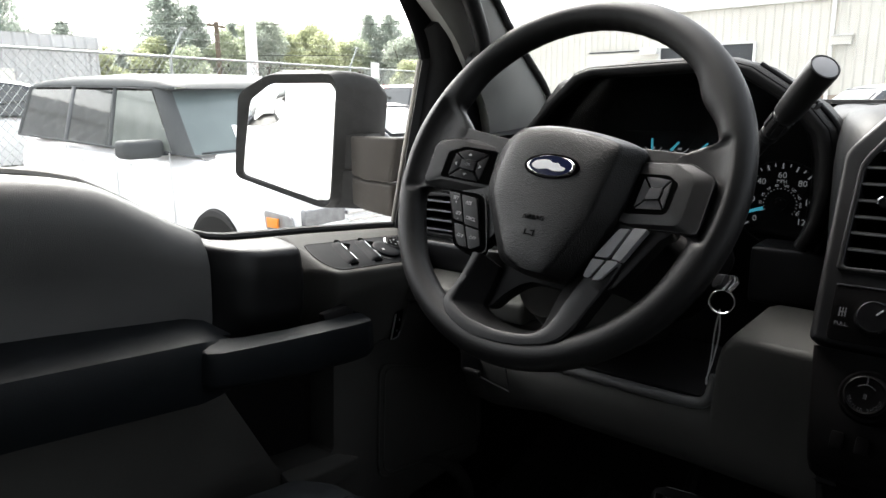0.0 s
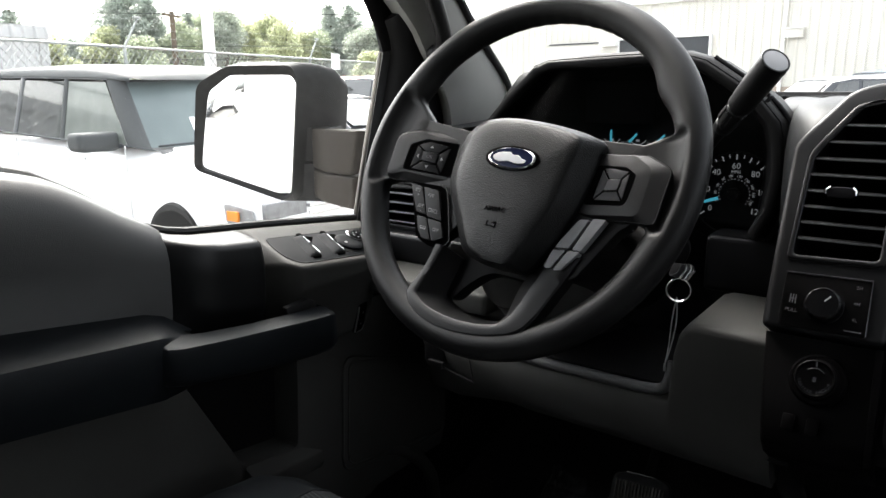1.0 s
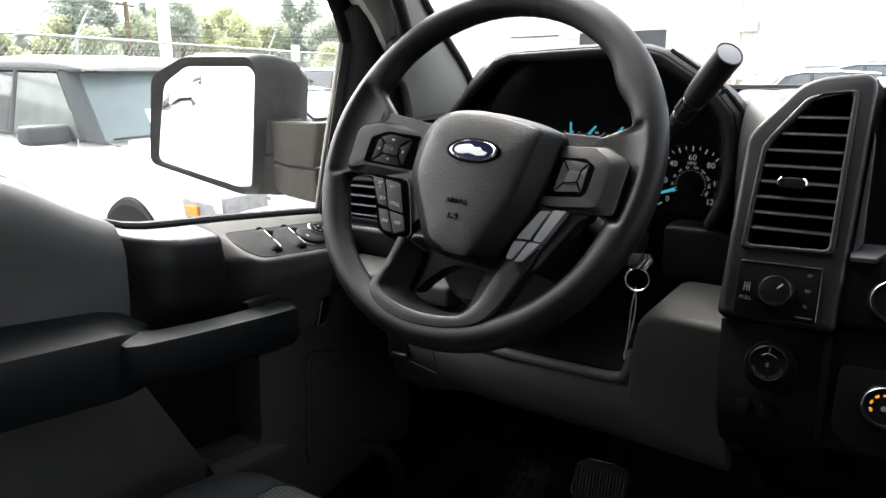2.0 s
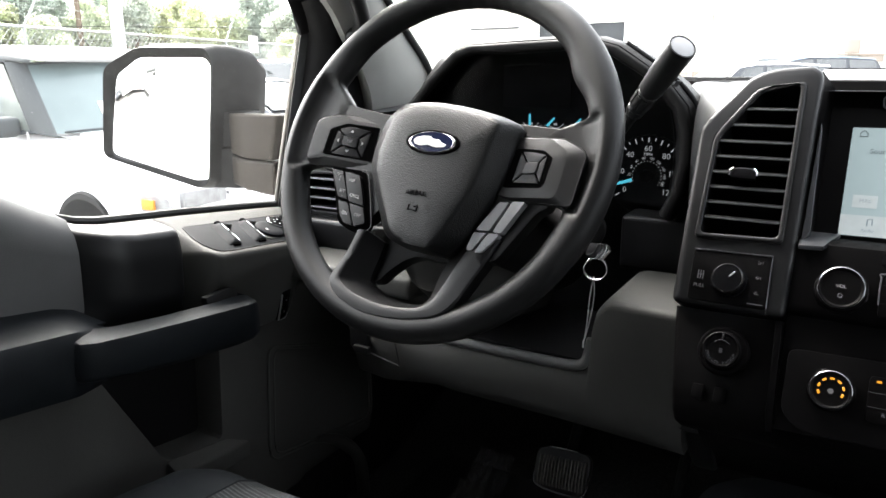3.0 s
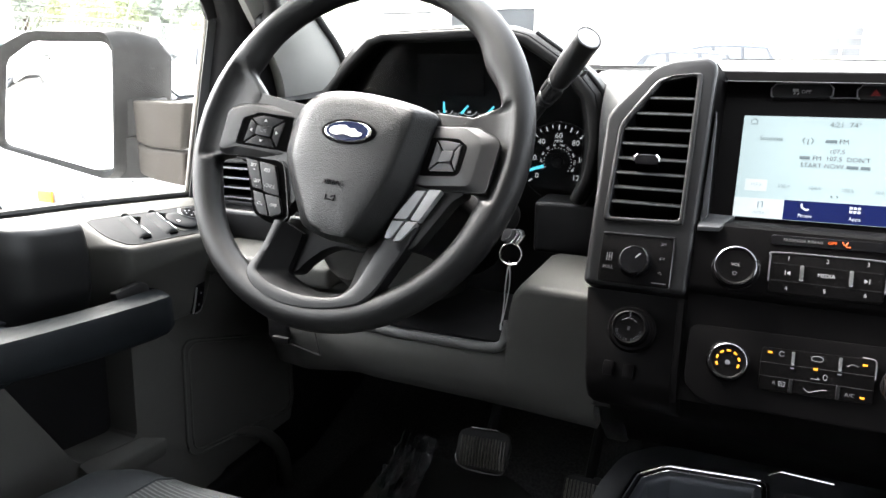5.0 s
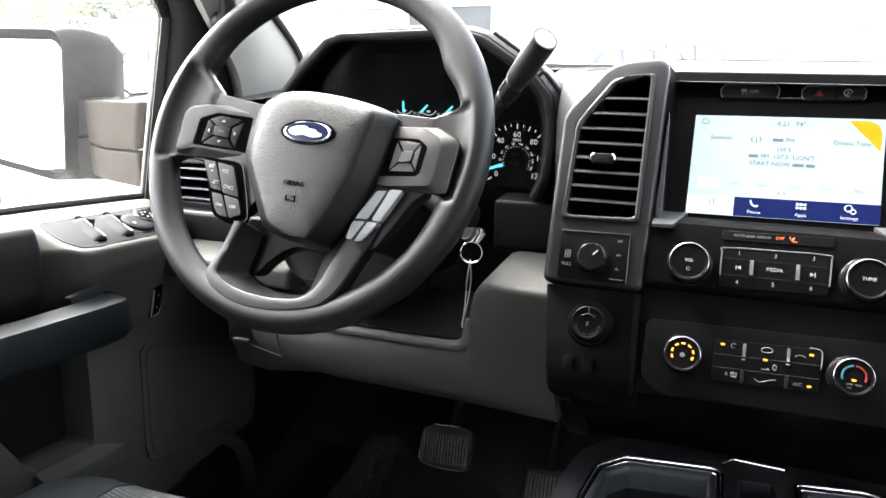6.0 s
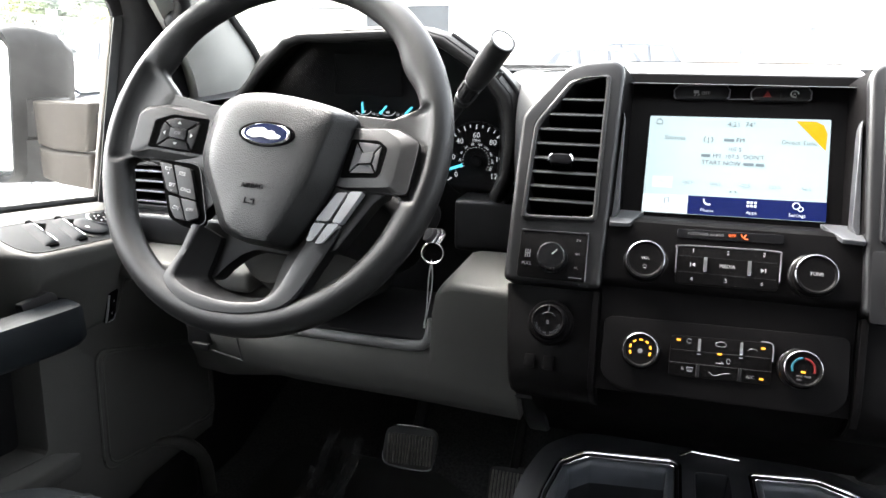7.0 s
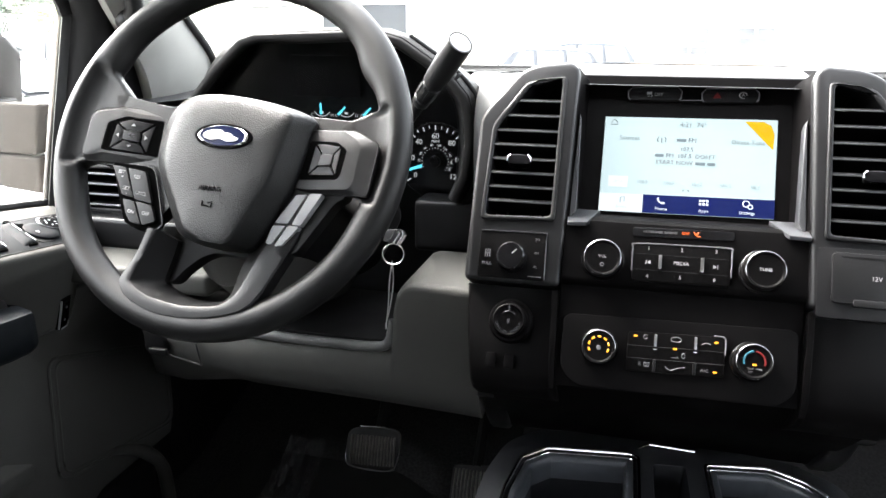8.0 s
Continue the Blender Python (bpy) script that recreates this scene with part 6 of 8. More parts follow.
    # switch panels below the left vent, lidded socket below the right vent
    sp = part("drive_panel", prism(fillet([(-203, -34), (-134, -34), (-135, 16), (-203, 15)], 4, 3), -0.02, 0.0085, 0.002, 2, K), STACK, s, "four-wheel-drive switch panel")
    part("panel_edge", tube([(-0.1345, -0.032, 0.0088), (-0.1355, 0.0155, 0.0088), (-0.2025, 0.0145, 0.0088)], 0.0007, 5), SILVER_DARK, sp)
    kb = part("drive_knob", lathe([(0.0158, 0.008), (0.0158, 0.012), (0.0142, 0.014), (0.0136, 0.023), (0.0122, 0.025), (0.010, 0.0252)], 36), GLOSS, s, "black rotary drive selector", pose(-0.1685, -0.0120, 0))
    part("knob_rim", lathe([(0.0136, 0.0215), (0.0139, 0.0232), (0.0124, 0.0254), (0.0120, 0.0248)], 36, False), DARK_CHROME, kb, "bright rim of the selector", pose(-0.1685, -0.0120, 0))
    part("pointer", box((0, 0, 0), (0.0013, 0.0065, 0.0006), 0.0002, 1, pose(-0.1648, -0.0080, 0.0254, 0, 0, -42)), PRINT, kb)
    for nm, y in (("2H", 8), ("4H", -6), ("4L", -20)):
        text_part(nm, 0.0040, -0.1445, y * K, 0.0088, PRINT_GREY, sp, "panel_lettering")
    part("underline", box((-0.1445, -0.030, 0.0087), (0.013, 0.0009, 0.0004)), PRINT_GREY, sp)
    text_part("PULL", 0.0046, -0.194, -0.0195, 0.0088, PRINT_GREY, sp, "panel_lettering")
    for x in (-196.2, -194, -191.8):
        part("axle_mark", box((x * K, -0.009, 0.0087), (0.0009, 0.008, 0.0003)), PRINT_GREY, sp)
    part("axle_mark", box((-0.194, -0.009, 0.0087), (0.005, 0.0008, 0.0003)), PRINT_GREY, sp)
    flow = [(-0.040, -0.006, -214, -119), (-0.090, -0.006, -209, -117), (-0.122, -0.008, -205, -116), (-0.138, -0.014, -203, -115), (-0.147, -0.028, -202, -114), (-0.152, -0.060, -201, -113), (-0.156, -0.130, -200, -112)]
    for sgn in (1, -1):
        rings = [[((x if sgn > 0 else -8 - x) * K, v, w + dw) for x, dw in ((xa, -0.06), (xa, -0.004), (xa + 4, 0.0), (xb, 0.0), (xb, -0.06))] for v, w, xa, xb in flow]
        part("lower_column", loft(rings, True, True), STACK, s, "black lower side of the stack", None, 50)
        rings = [[((x if sgn > 0 else -8 - x) * K, v, w + dw) for x, dw in ((xb - 8, -0.01), (xb - 7, 0.006), (xb - 1, 0.006), (xb + 1, -0.02))] for v, w, xa, xb in flow]
        part("column_strip", soften(loft(rings, True, True), 0.002), STACK, s, "black edge strip of the stack", None, 50)
    part("panel_surround", plate([(-116, -134), (107, -130), (110, -30), (-118, -30)], [], -0.03, -0.008, 0.0, 1, K), STACK, s, "black surround of the control panels")
    tk = knob(s, "trailer_knob", -0.1645, -0.0760, -0.004, 0.0165, 0.026, STACK, "black trailer steering knob", False)
    part("knob_skirt", lathe([(0.0225, -0.004), (0.0225, 0.006), (0.0205, 0.009), (0.0190, 0.009)], 36), STACK, tk, "", pose(-0.1645, -0.0760, -0.004))
    part("knob_mark", box((-0.1645, -0.0640, 0.0222), (0.0012, 0.0055, 0.0004)), SILVER_DARK, tk)
    part("knob_mark", tube([(-0.1645 + 0.0085 * math.cos(t), -0.0760 + 0.0085 * math.sin(t), 0.0221) for t in [radians(40 + i * 12) for i in range(9)]], 0.0003, 4), SILVER_DARK, tk)
    part("knob_mark", box((-0.1645, -0.0770, 0.0221), (0.0022, 0.004, 0.0004)), SILVER_DARK, tk)
    word = "TRAILER BACKUP"
    for i, ch in enumerate(word):
        t = radians(196 + i * 11.5)
        if ch != " ":
            text_part(ch, 0.0036, -0.1645 + 0.0120 * math.cos(t), -0.0760 + 0.0120 * math.sin(t), 0.0221, SILVER_DARK, tk, "knob_lettering", math.degrees(t) + 90)
    for x in (-182, -163):
        part("toggle", box((x * K, -0.116, -0.0045), (0.010, 0.014, 0.004), 0.0015), STACK, s, "small black toggle")
    so = part("socket_panel", prism(fillet([(116, 22), (208, 22), (206, -44), (116, -44)], 4, 3), -0.02, 0.0065, 0.002, 2, K), COLUMN, s, "dark grey panel with a lidded power socket")
    part("socket_lid", prism(fillet([(128, 17), (196, 17), (196, -30), (128, -30)], 4, 3), 0.004, 0.0105, 0.002, 2, K), SATIN, so, "grey socket lid")
    part("lid_lip", box((0.168, -0.0295, 0.010), (0.045, 0.007, 0.006), 0.002), SATIN, so)
    part("lid_line", box((0.158, 0.013, 0.0107), (0.045, 0.0010, 0.0006)), DEEP, so)
    text_part("12V", 0.0058, 0.165, -0.006, 0.0108, PRINT, so, "lid_lettering")


BROW = mat("smooth_brow_vinyl", (0.035, 0.035, 0.036), 0.36, var=0.05, bump=0.05, bump_scale=700, spec=0.4)
centre_stack()


# ---- floor console ----
def drawn_in(o, d):
    """A closed outline drawn inwards by d."""
    pts = [Vector(p) for p in o]
    turn = 1 if sum(a.x * b.y - b.x * a.y for a, b in zip(pts, pts[1:] + pts[:1])) > 0 else -1
    out = []
    for i, p in enumerate(pts):
        e, f = (p - pts[i - 1]).normalized(), (pts[(i + 1) % len(pts)] - p).normalized()
        n = Vector((-e.y - f.y, e.x + f.x)).normalized()
        out.append(tuple(p + n * (turn * d / max(0.5, n.dot(Vector((-e.y, e.x)))))))
    return out


def console():
    c = thing("floor_console", pose(0, -0.4, 0.95), "black floor console with chrome-edged bins", "centre console")
    z = 1.17
    left = fillet([(-0.172, -0.60), (-0.165, -0.125), (-0.156, -0.064), (-0.128, -0.034), (-0.030, -0.022), (-0.021, -0.028), (-0.024, -0.60)], 0.006, 3)
    mid = fillet([(-0.008, -0.60), (-0.005, -0.035), (0.032, -0.031), (0.036, -0.60)], 0.006, 3)
    right = fillet([(0.056, -0.60), (0.053, -0.024), (0.125, -0.013), (0.160, -0.032), (0.178, -0.055), (0.186, -0.60)], 0.008, 3)
    deck = fillet([(-0.205, -0.75), (-0.192, -0.10), (-0.178, -0.03), (-0.14, 0.012), (-0.03, 0.022), (0.04, 0.022), (0.15, 0.010), (0.20, -0.03), (0.215, -0.75)], 0.02, 4)
    world_part("deck", plate(deck, [left, mid, right], z - 0.02, z, 0.003), DECK, c, "black console deck")
    for nm, o, depth in (("bin", left, 0.085), ("slot", mid, 0.07), ("bin", right, 0.06)):
        if nm == "slot":
            steps = ((0.0, 0.001), (0.0015, 0.010), (0.004, depth * 0.9), (0.010, depth))
        else:
            steps = ((0.0, 0.001), (0.0035, 0.004), (0.0060, 0.0045), (0.0140, 0.0060), (0.0165, depth * 0.9), (0.022, depth), (0.045, depth))
        b = world_part(nm, loft([[(x, y, z - d_) for x, y in drawn_in(o, k)] for k, d_ in steps], True, False), BIN, c, "open storage bin")
        low_ring = [(x, y, z - depth - 0.0005) for x, y in drawn_in(o, 0.012)]
        world_part("bin_floor", loft([low_ring, [(x, y, e - 0.004) for x, y, e in low_ring]], True, True), BIN, b)
        if nm == "bin":
            world_part("bright_edge", tube([(x, y, z + 0.001) for x, y in o], 0.0023, 8, True), SATIN_CHROME, b, "chrome edge of the bin")
            world_part("bright_line", tube([(x, y, z - 0.0018) for x, y in drawn_in(o, 0.0052)], 0.0008, 6, True), SATIN_CHROME, b, "thin inner chrome line")
            world_part("inner_ledge", loft([[(x, y, z - d_) for x, y in drawn_in(o, k)] for k, d_ in ((0.0058, 0.006), (0.0062, 0.0020), (0.0072, 0.0010), (0.0118, 0.0016), (0.0136, 0.0034), (0.0150, 0.009), (0.0152, 0.030))], True, False), LEDGE, b, "slate-grey ledge inside the bin", 50)
    world_part("bright_edge", tube([(-0.022, -0.010, z + 0.002), (-0.008, 0.004, z + 0.002), (0.045, 0.001, z + 0.002)], 0.0019, 8), SATIN_CHROME, c, "short chrome edge")
    world_part("cup_ring", place(lathe([(0.046, -0.05), (0.046, 0.0), (0.043, 0.002), (0.041, 0.0)], 36, False), pose(0.118, -0.105, z - 0.012)), BLACK, c, "round cup holder")
    # body down to the tunnel
    low = [(x * 1.05, y + 0.02 * (y > -0.2), 0.92) for x, y in deck]
    world_part("body", loft([[(x, y, z - 0.018) for x, y in deck], [(x * 1.02, y, z - 0.06) for x, y in deck], low], True, False), BLACK, c)
    # flanks rising to the stack
    for x in (-0.192, 0.186):
        m = frame_at((x, 0, 0), (0, 1, 0), (0, 0, 1))
        side = fillet([(-0.125, 1.31), (-0.086, 1.283), (-0.030, 1.200), (0.02, 1.155), (0.25, 1.15), (0.25, 1.36), (-0.05, 1.34)], 0.02, 4)
        world_part("flank", place(prism(side, -0.013, 0.013, 0.006, 3), m), BLACK, c)
    # black wall running from under the stack down to the deck
    prof = [(-0.138, 1.318), (-0.128, 1.300), (-0.105, 1.270), (-0.075, 1.245), (-0.045, 1.222), (-0.020, 1.203), (0.002, 1.184), (0.018, 1.166)]
    bm = loft([[(x, a, b) for a, b in prof] for x in (-0.185, -0.06, 0.06, 0.18)], False)
    bmesh.ops.solidify(bm, geom=bm.faces[:], thickness=0.006)
    world_part("front_wall", bm, STACK, c, "black wall under the stack")



BIN = mat("slate_bin_liner", (0.007, 0.0075, 0.009), 0.45, var=0.08, bump=0.15, spec=0.2)
LEDGE = mat("grey_bin_ledge", (0.034, 0.038, 0.044), 0.34, bump=0.2, bump_scale=900, spec=0.5)
SATIN_CHROME = mat("satin_chrome", (0.82, 0.82, 0.84), 0.16, metal=1.0, var=0.04)
DECK = mat("console_deck_plastic", (0.015, 0.016, 0.018), 0.34, bump=0.2, bump_scale=900, spec=0.5)
console()


# ---- pedals and mat ----
def pedals():
    p = thing("brake_pedal", pose(-0.40, 0.12, 1.05), "wide brake pedal with a ribbed rubber pad", "pedal")
    m = frame_at((-0.405, 0.118, 1.043), (1, 0.05, 0.04), (0.0, 0.55, 1))
    pad = part("pad", prism(fillet([(-0.043, -0.034), (0.038, -0.040), (0.044, 0.026), (-0.043, 0.026)], 0.020, 5), -0.012, 0.0, 0.004, 3), RUBBER, p, "black rubber pad", PLACES[p.name].inverted() @ m)
    for i in range(15):
        x = -0.0345 + i * 0.0049
        part("rib", box((x, -0.009, 0.001), (0.0024, 0.044, 0.005), 0.0011), RUBBER_PALE, pad, "", PLACES[p.name].inverted() @ m)
    part("frame_edge", tube([(-0.022, 0.0262, 0.001), (0.018, 0.0265, 0.001)], 0.0008, 6), DARK_CHROME, p, "", PLACES[p.name].inverted() @ m)
    part("frame_edge", tube(smooth_path([(-0.0425, -0.016, 0.001), (-0.038, -0.031, 0.001), (-0.020, -0.0365, 0.001), (0.022, -0.0385, 0.001), (0.037, -0.034, 0.001), (0.042, -0.012, 0.001)], 4), 0.0007, 6), DARK_CHROME, p, "", PLACES[p.name].inverted() @ m)
    world_part("pedal_arm", tube([(-0.40, 0.14, 1.05), (-0.40, 0.22, 1.14), (-0.40, 0.30, 1.30)], 0.010, 8), DEEP, p)
    p = thing("accelerator_pedal", pose(-0.26, 0.2, 0.9), "narrow ribbed accelerator pedal", "pedal")
    m = frame_at((-0.270, 0.20, 0.930), (1, 0, 0), (0.0, 0.62, 1))
    pad = part("pad", prism(fillet([(-0.030, -0.075), (0.026, -0.075), (0.032, 0.045), (-0.030, 0.040)], 0.010, 4), -0.012, 0.0, 0.004, 3), RUBBER, p, "black rubber pad", PLACES[p.name].inverted() @ m)
    for i in range(9):
        part("rib", box((-0.024 + i * 0.006, -0.012, 0.001), (0.003, 0.090, 0.005), 0.0012), RUBBER_PALE, pad, "", PLACES[p.name].inverted() @ m)
    world_part("pedal_arm", tube([(-0.26, 0.225, 0.96), (-0.26, 0.32, 1.05), (-0.26, 0.42, 1.2)], 0.009, 8), DEEP, p)
    # protective film crumpled over the mat
    rows = []
    for j in range(91):
        v = j / 90
        row = []
        for i in range(68):
            u = i / 67
            x = lerp(-0.665, -0.585, u) + 0.05 * (1 - v)
            y = lerp(0.08, 0.35, v)
            ridge = abs(noise.noise(Vector((u * 11, v * 1.6, 3.0)))) * 0.055 + noise.noise(Vector((u * 26, v * 12, 1.0))) * 0.018 + abs(noise.noise(Vector((u * 34, v * 20, 5.0)))) * 0.010
            row.append((x + 0.006 * noise.noise(Vector((u * 9, v * 9, 7))), y, along([(0.08, 0.862), (0.30, 0.866), (0.42, 0.90)], y) + ridge * 0.8))
        rows.append(row)
    bm = loft(rows, False)
    solid("floor_film", bm, FILM, "clear crumpled protective film on the floor mat", "protective film", "", "", 25, (-0.5, 0.0, 9))
    bm = prism(fillet([(-0.74, -0.20), (-0.28, -0.20), (-0.30, 0.24), (-0.44, 0.34), (-0.74, 0.34)], 0.04, 4), 0.843, 0.856, 0.003)
    solid("floor_mat", bm, RUBBER, "black rubber floor mat on the carpet", "floor mat")


# paler and browner than the pads
RUBBER_PALE = mat("pale_brown_rubber", (0.085, 0.082, 0.070), 0.36, var=0.3, scale=120)
pedals()


# ---- seats ----
def seat(cx, name_label):
    s = thing("front_seat", pose(cx, -0.6, 0.9), name_label, "seat", "front seats")
    zt = 1.166

    def cushion(x):
        """Height of the cushion over its width."""
        u = (x - cx) / 0.27
        return zt - 0.012 * (1 - abs(u) ** 2) + 0.016 * math.exp(-((abs(u) - 0.80) / 0.16) ** 2) - 0.10 * max(0, abs(u) - 0.90) ** 1.0
    ys = [-0.90, -0.80, -0.65, -0.50, -0.40, -0.32, -0.265, -0.24, -0.23, -0.235, -0.255]
    drop = [0.03, 0.03, 0.02, 0.006, 0.0, 0.0, 0.006, 0.020, 0.045, 0.09, 0.14]

    def skin(x0, x1, n, lift=0.0):
        rows = []
        for y, dz in zip(ys, drop):
            rows.append([(lerp(x0, x1, i / n), y - 0.06 * abs((lerp(x0, x1, i / n) - cx) / 0.27) ** 3 * (1 if y > -0.5 else 0), cushion(lerp(x0, x1, i / n)) - dz + lift) for i in range(n + 1)])
        return rows
    bm = loft(skin(cx - 0.175, cx + 0.175, 20, 0.002), False)
    world_part("cushion_centre", bm, STRIPES, s, "striped cloth seat centre", 70)
    for x0, x1 in ((cx - 0.285, cx - 0.173), (cx + 0.173, cx + 0.285)):
        world_part("bolster", loft(skin(x0, x1, 12), False), SEATVINYL, s, "plain slate cloth side bolster", 70)
    for x in (cx - 0.174, cx + 0.174):
        pts = [Vector((x, y - 0.06 * abs((x - cx) / 0.27) ** 3 * (1 if y > -0.5 else 0), cushion(x) - dz + 0.0025)) for y, dz in zip(ys, drop)]
        world_part("piping", tube(pts, 0.0014, 6), SEATVINYL, s)
    world_part("seat_base", box((cx, -0.60, 0.985), (0.52, 0.56, 0.25), 0.03, 3), DEEP, s)
    # backrest
    rings = []
    for z, y0, half in ((1.02, -0.90, 0.25), (1.15, -0.91, 0.27), (1.35, -0.97, 0.265), (1.55, -1.03, 0.245), (1.68, -1.07, 0.20), (1.71, -1.09, 0.15)):
        rings.append([(cx + half * math.cos(a), y0 - 0.05 + (0.045 if math.sin(a) > 0 else 0.07) * math.sin(a) * (0.75 + 0.25 * abs(math.cos(a)) * (1 if math.sin(a) > 0 else -1)), z) for a in [2 * math.pi * k / 28 for k in range(28)]])
    world_part("backrest", loft(rings, True, True), SEATVINYL, s, "slate cloth backrest", 70)
    bm = box((cx, -1.12, 1.80), (0.24, 0.09, 0.16), 0.035, 4)
    world_part("headrest", bm, SEATVINYL, s)
    for dx in (-0.06, 0.06):
        world_part("headrest_post", tube([(cx + dx, -1.11, 1.68), (cx + dx, -1.12, 1.76)], 0.007, 8), STEEL, s)


seat(-0.475, "driver seat in striped slate cloth with plain bolsters")


# ---- outside: materials ----
ASPHALT = mat("worn_asphalt", (0.16, 0.158, 0.15), 0.9, var=0.25, scale=0.6, bump=0.5, bump_scale=30)
PAINT_WHITE = mat("white_car_paint", (0.78, 0.78, 0.78), 0.25, var=0.02, coat=0.6)
PAINT_DARK = mat("dark_car_paint", (0.035, 0.04, 0.05), 0.3, var=0.03, coat=0.6)
PAINT_BLUE = mat("blue_grey_car_paint", (0.13, 0.19, 0.26), 0.3, var=0.03, metal=0.3, coat=0.6)
PAINT_RED = mat("red_car_paint", (0.32, 0.02, 0.03), 0.3, var=0.03, coat=0.6)
ROOF_GREY = mat("grey_roof_paint", (0.066, 0.071, 0.073), 0.6, var=0.04, scale=2, spec=0.12)
CAR_GLASS = mat("tinted_car_glass", (0.030, 0.034, 0.034), 0.04, var=0.2, scale=1.5, spec=0.9, coat=0.5)
# opaque pane: the sky's reflection is put into its pale blue-grey colour
SCREEN_GLASS = mat("sky_pale_windscreen", (0.125, 0.155, 0.158), 0.22, var=0.2, scale=1.5, spec=0.4)
SIDE_CLEAR = mat("clear_side_glass", (0.15, 0.168, 0.155), 0.08, var=0.2, scale=2.5, spec=0.6)
SEAM = mat("panel_seam_grey", (0.62, 0.62, 0.62), 0.6)
ARCH = mat("wheel_arch_black", (0.008, 0.008, 0.008), 0.8, spec=0.1)
LAMP_CLEAR = mat("clear_lamp_lens", (0.20, 0.20, 0.205), 0.12, var=0.25, scale=14, coat=0.8)
LAMP_AMBER = mat("amber_lamp_lens", (0.75, 0.22, 0.01), 0.2, var=0.08, coat=0.6)
LAMP_RED = mat("red_lamp_lens", (0.35, 0.02, 0.02), 0.2, var=0.08, coat=0.6)
TYRE = mat("tyre_rubber", (0.018, 0.018, 0.018), 0.8, bump=0.3)
ALLOY = mat("alloy_wheel", (0.45, 0.45, 0.46), 0.3, metal=0.9)
GALV = mat("galvanised_steel", (0.36, 0.38, 0.37), 0.5, metal=0.6, var=0.15, scale=6)
WHITE_METAL = mat("white_painted_steel", (0.80, 0.80, 0.78), 0.45, var=0.05, scale=3)
CREAM = mat("cream_metal_siding", (0.64, 0.62, 0.56), 0.5, var=0.06, scale=0.8, bump=0.15, bump_scale=8)
SHED = mat("pale_grey_siding", (0.50, 0.50, 0.50), 0.55, var=0.08, scale=0.7)
DOOR_WHITE = mat("white_roller_door", (0.70, 0.68, 0.62), 0.5, var=0.05, scale=1)
DARK_OPEN = mat("dark_parts_and_bay_shade", (0.03, 0.035, 0.04), 0.6, var=0.3, scale=1)
WIN_GLASS = mat("building_window_glass", (0.13, 0.135, 0.14), 0.3, var=0.3, scale=1, coat=0.4)
BARK = mat("bark", (0.09, 0.07, 0.05), 0.9, var=0.3, scale=5, bump=0.6, bump_scale=20)
WOOD = mat("weathered_pole_wood", (0.14, 0.11, 0.08), 0.85, var=0.25, scale=4)
CABLE = mat("cable", (0.05, 0.05, 0.05), 0.7)
BRICK = mat("tan_block_wall", (0.36, 0.30, 0.25), 0.85, var=0.2, scale=3, bump=0.3, bump_scale=12)


def leaf_mat(name, color):
    """Leaves that differ from clump to clump and let some light through."""
    m = bpy.data.materials.new(name)
    m.use_nodes = True
    n, l = m.node_tree.nodes, m.node_tree.links
    b = n["Principled BSDF"]
    b.inputs["Roughness"].default_value = 0.6
    g = n.new("ShaderNodeNewGeometry")
    r = n.new("ShaderNodeValToRGB")
    c = Vector(color)
    r.color_ramp.elements[0].color = (*(c * 0.80), 1)
    r.color_ramp.elements[1].color = (*(c * 1.22), 1)
    l.new(g.outputs["Random Per Island"], r.inputs["Fac"])
    l.new(r.outputs["Color"], b.inputs["Base Color"])
    t = n.new("ShaderNodeBsdfTranslucent")
    l.new(r.outputs["Color"], t.inputs["Color"])
    both = n.new("ShaderNodeAddShader")
    l.new(b.outputs[0], both.inputs[0])
    l.new(t.outputs[0], both.inputs[1])
    l.new(both.outputs[0], n["Material Output"].inputs["Surface"])
    return m


# paler and greyer than foliage: distant haze is put into these colours
LEAF = [leaf_mat("leaves_mid_green", (0.190, 0.212, 0.150)), leaf_mat("leaves_yellow_green", (0.215, 0.228, 0.140)), leaf_mat("leaves_grey_green", (0.195, 0.213, 0.180))]
NEEDLES = leaf_mat("conifer_needles", (0.180, 0.202, 0.176))


def ground():
    bm = bmesh.new()
    bmesh.ops.create_grid(bm, x_segments=8, y_segments=8, size=900)
    solid("ground", bm, ASPHALT, "pale worn asphalt of the parking lot", "ground", "structure")


ground()


# ---- parked vehicles ----
def wheel_of(parent, x, y, r, side):
    m = frame_at((x, y, r), (1, 0, 0), (0, 0, 1))
    if side > 0:
        m = frame_at((x, y, r), (-1, 0, 0), (0, 0, 1))
    w = part("wheel", lathe([(r * 0.62, -0.20), (r * 0.93, -0.205), (r, -0.17), (r, -0.03), (r * 0.94, 0.0), (r * 0.68, 0.005), (r * 0.63, -0.02)], 32), TYRE, parent, "black tyre", m)
    rim = part("rim", lathe([(r * 0.66, -0.02), (r * 0.62, -0.01), (r * 0.58, -0.05), (r * 0.2, -0.04), (r * 0.15, -0.02)], 32), DARK_OPEN, w, "", m)
    for k in range(5):
        a = 2 * math.pi * k / 5
        sp = prism([(r * 0.10, -0.03), (r * 0.60, -0.045), (r * 0.60, 0.045), (r * 0.10, 0.03)], -0.035, -0.012, 0.005)
        part("spoke", sp, ALLOY, w, "", m @ pose(0, 0, 0, 0, 0, math.degrees(a)))
    return w


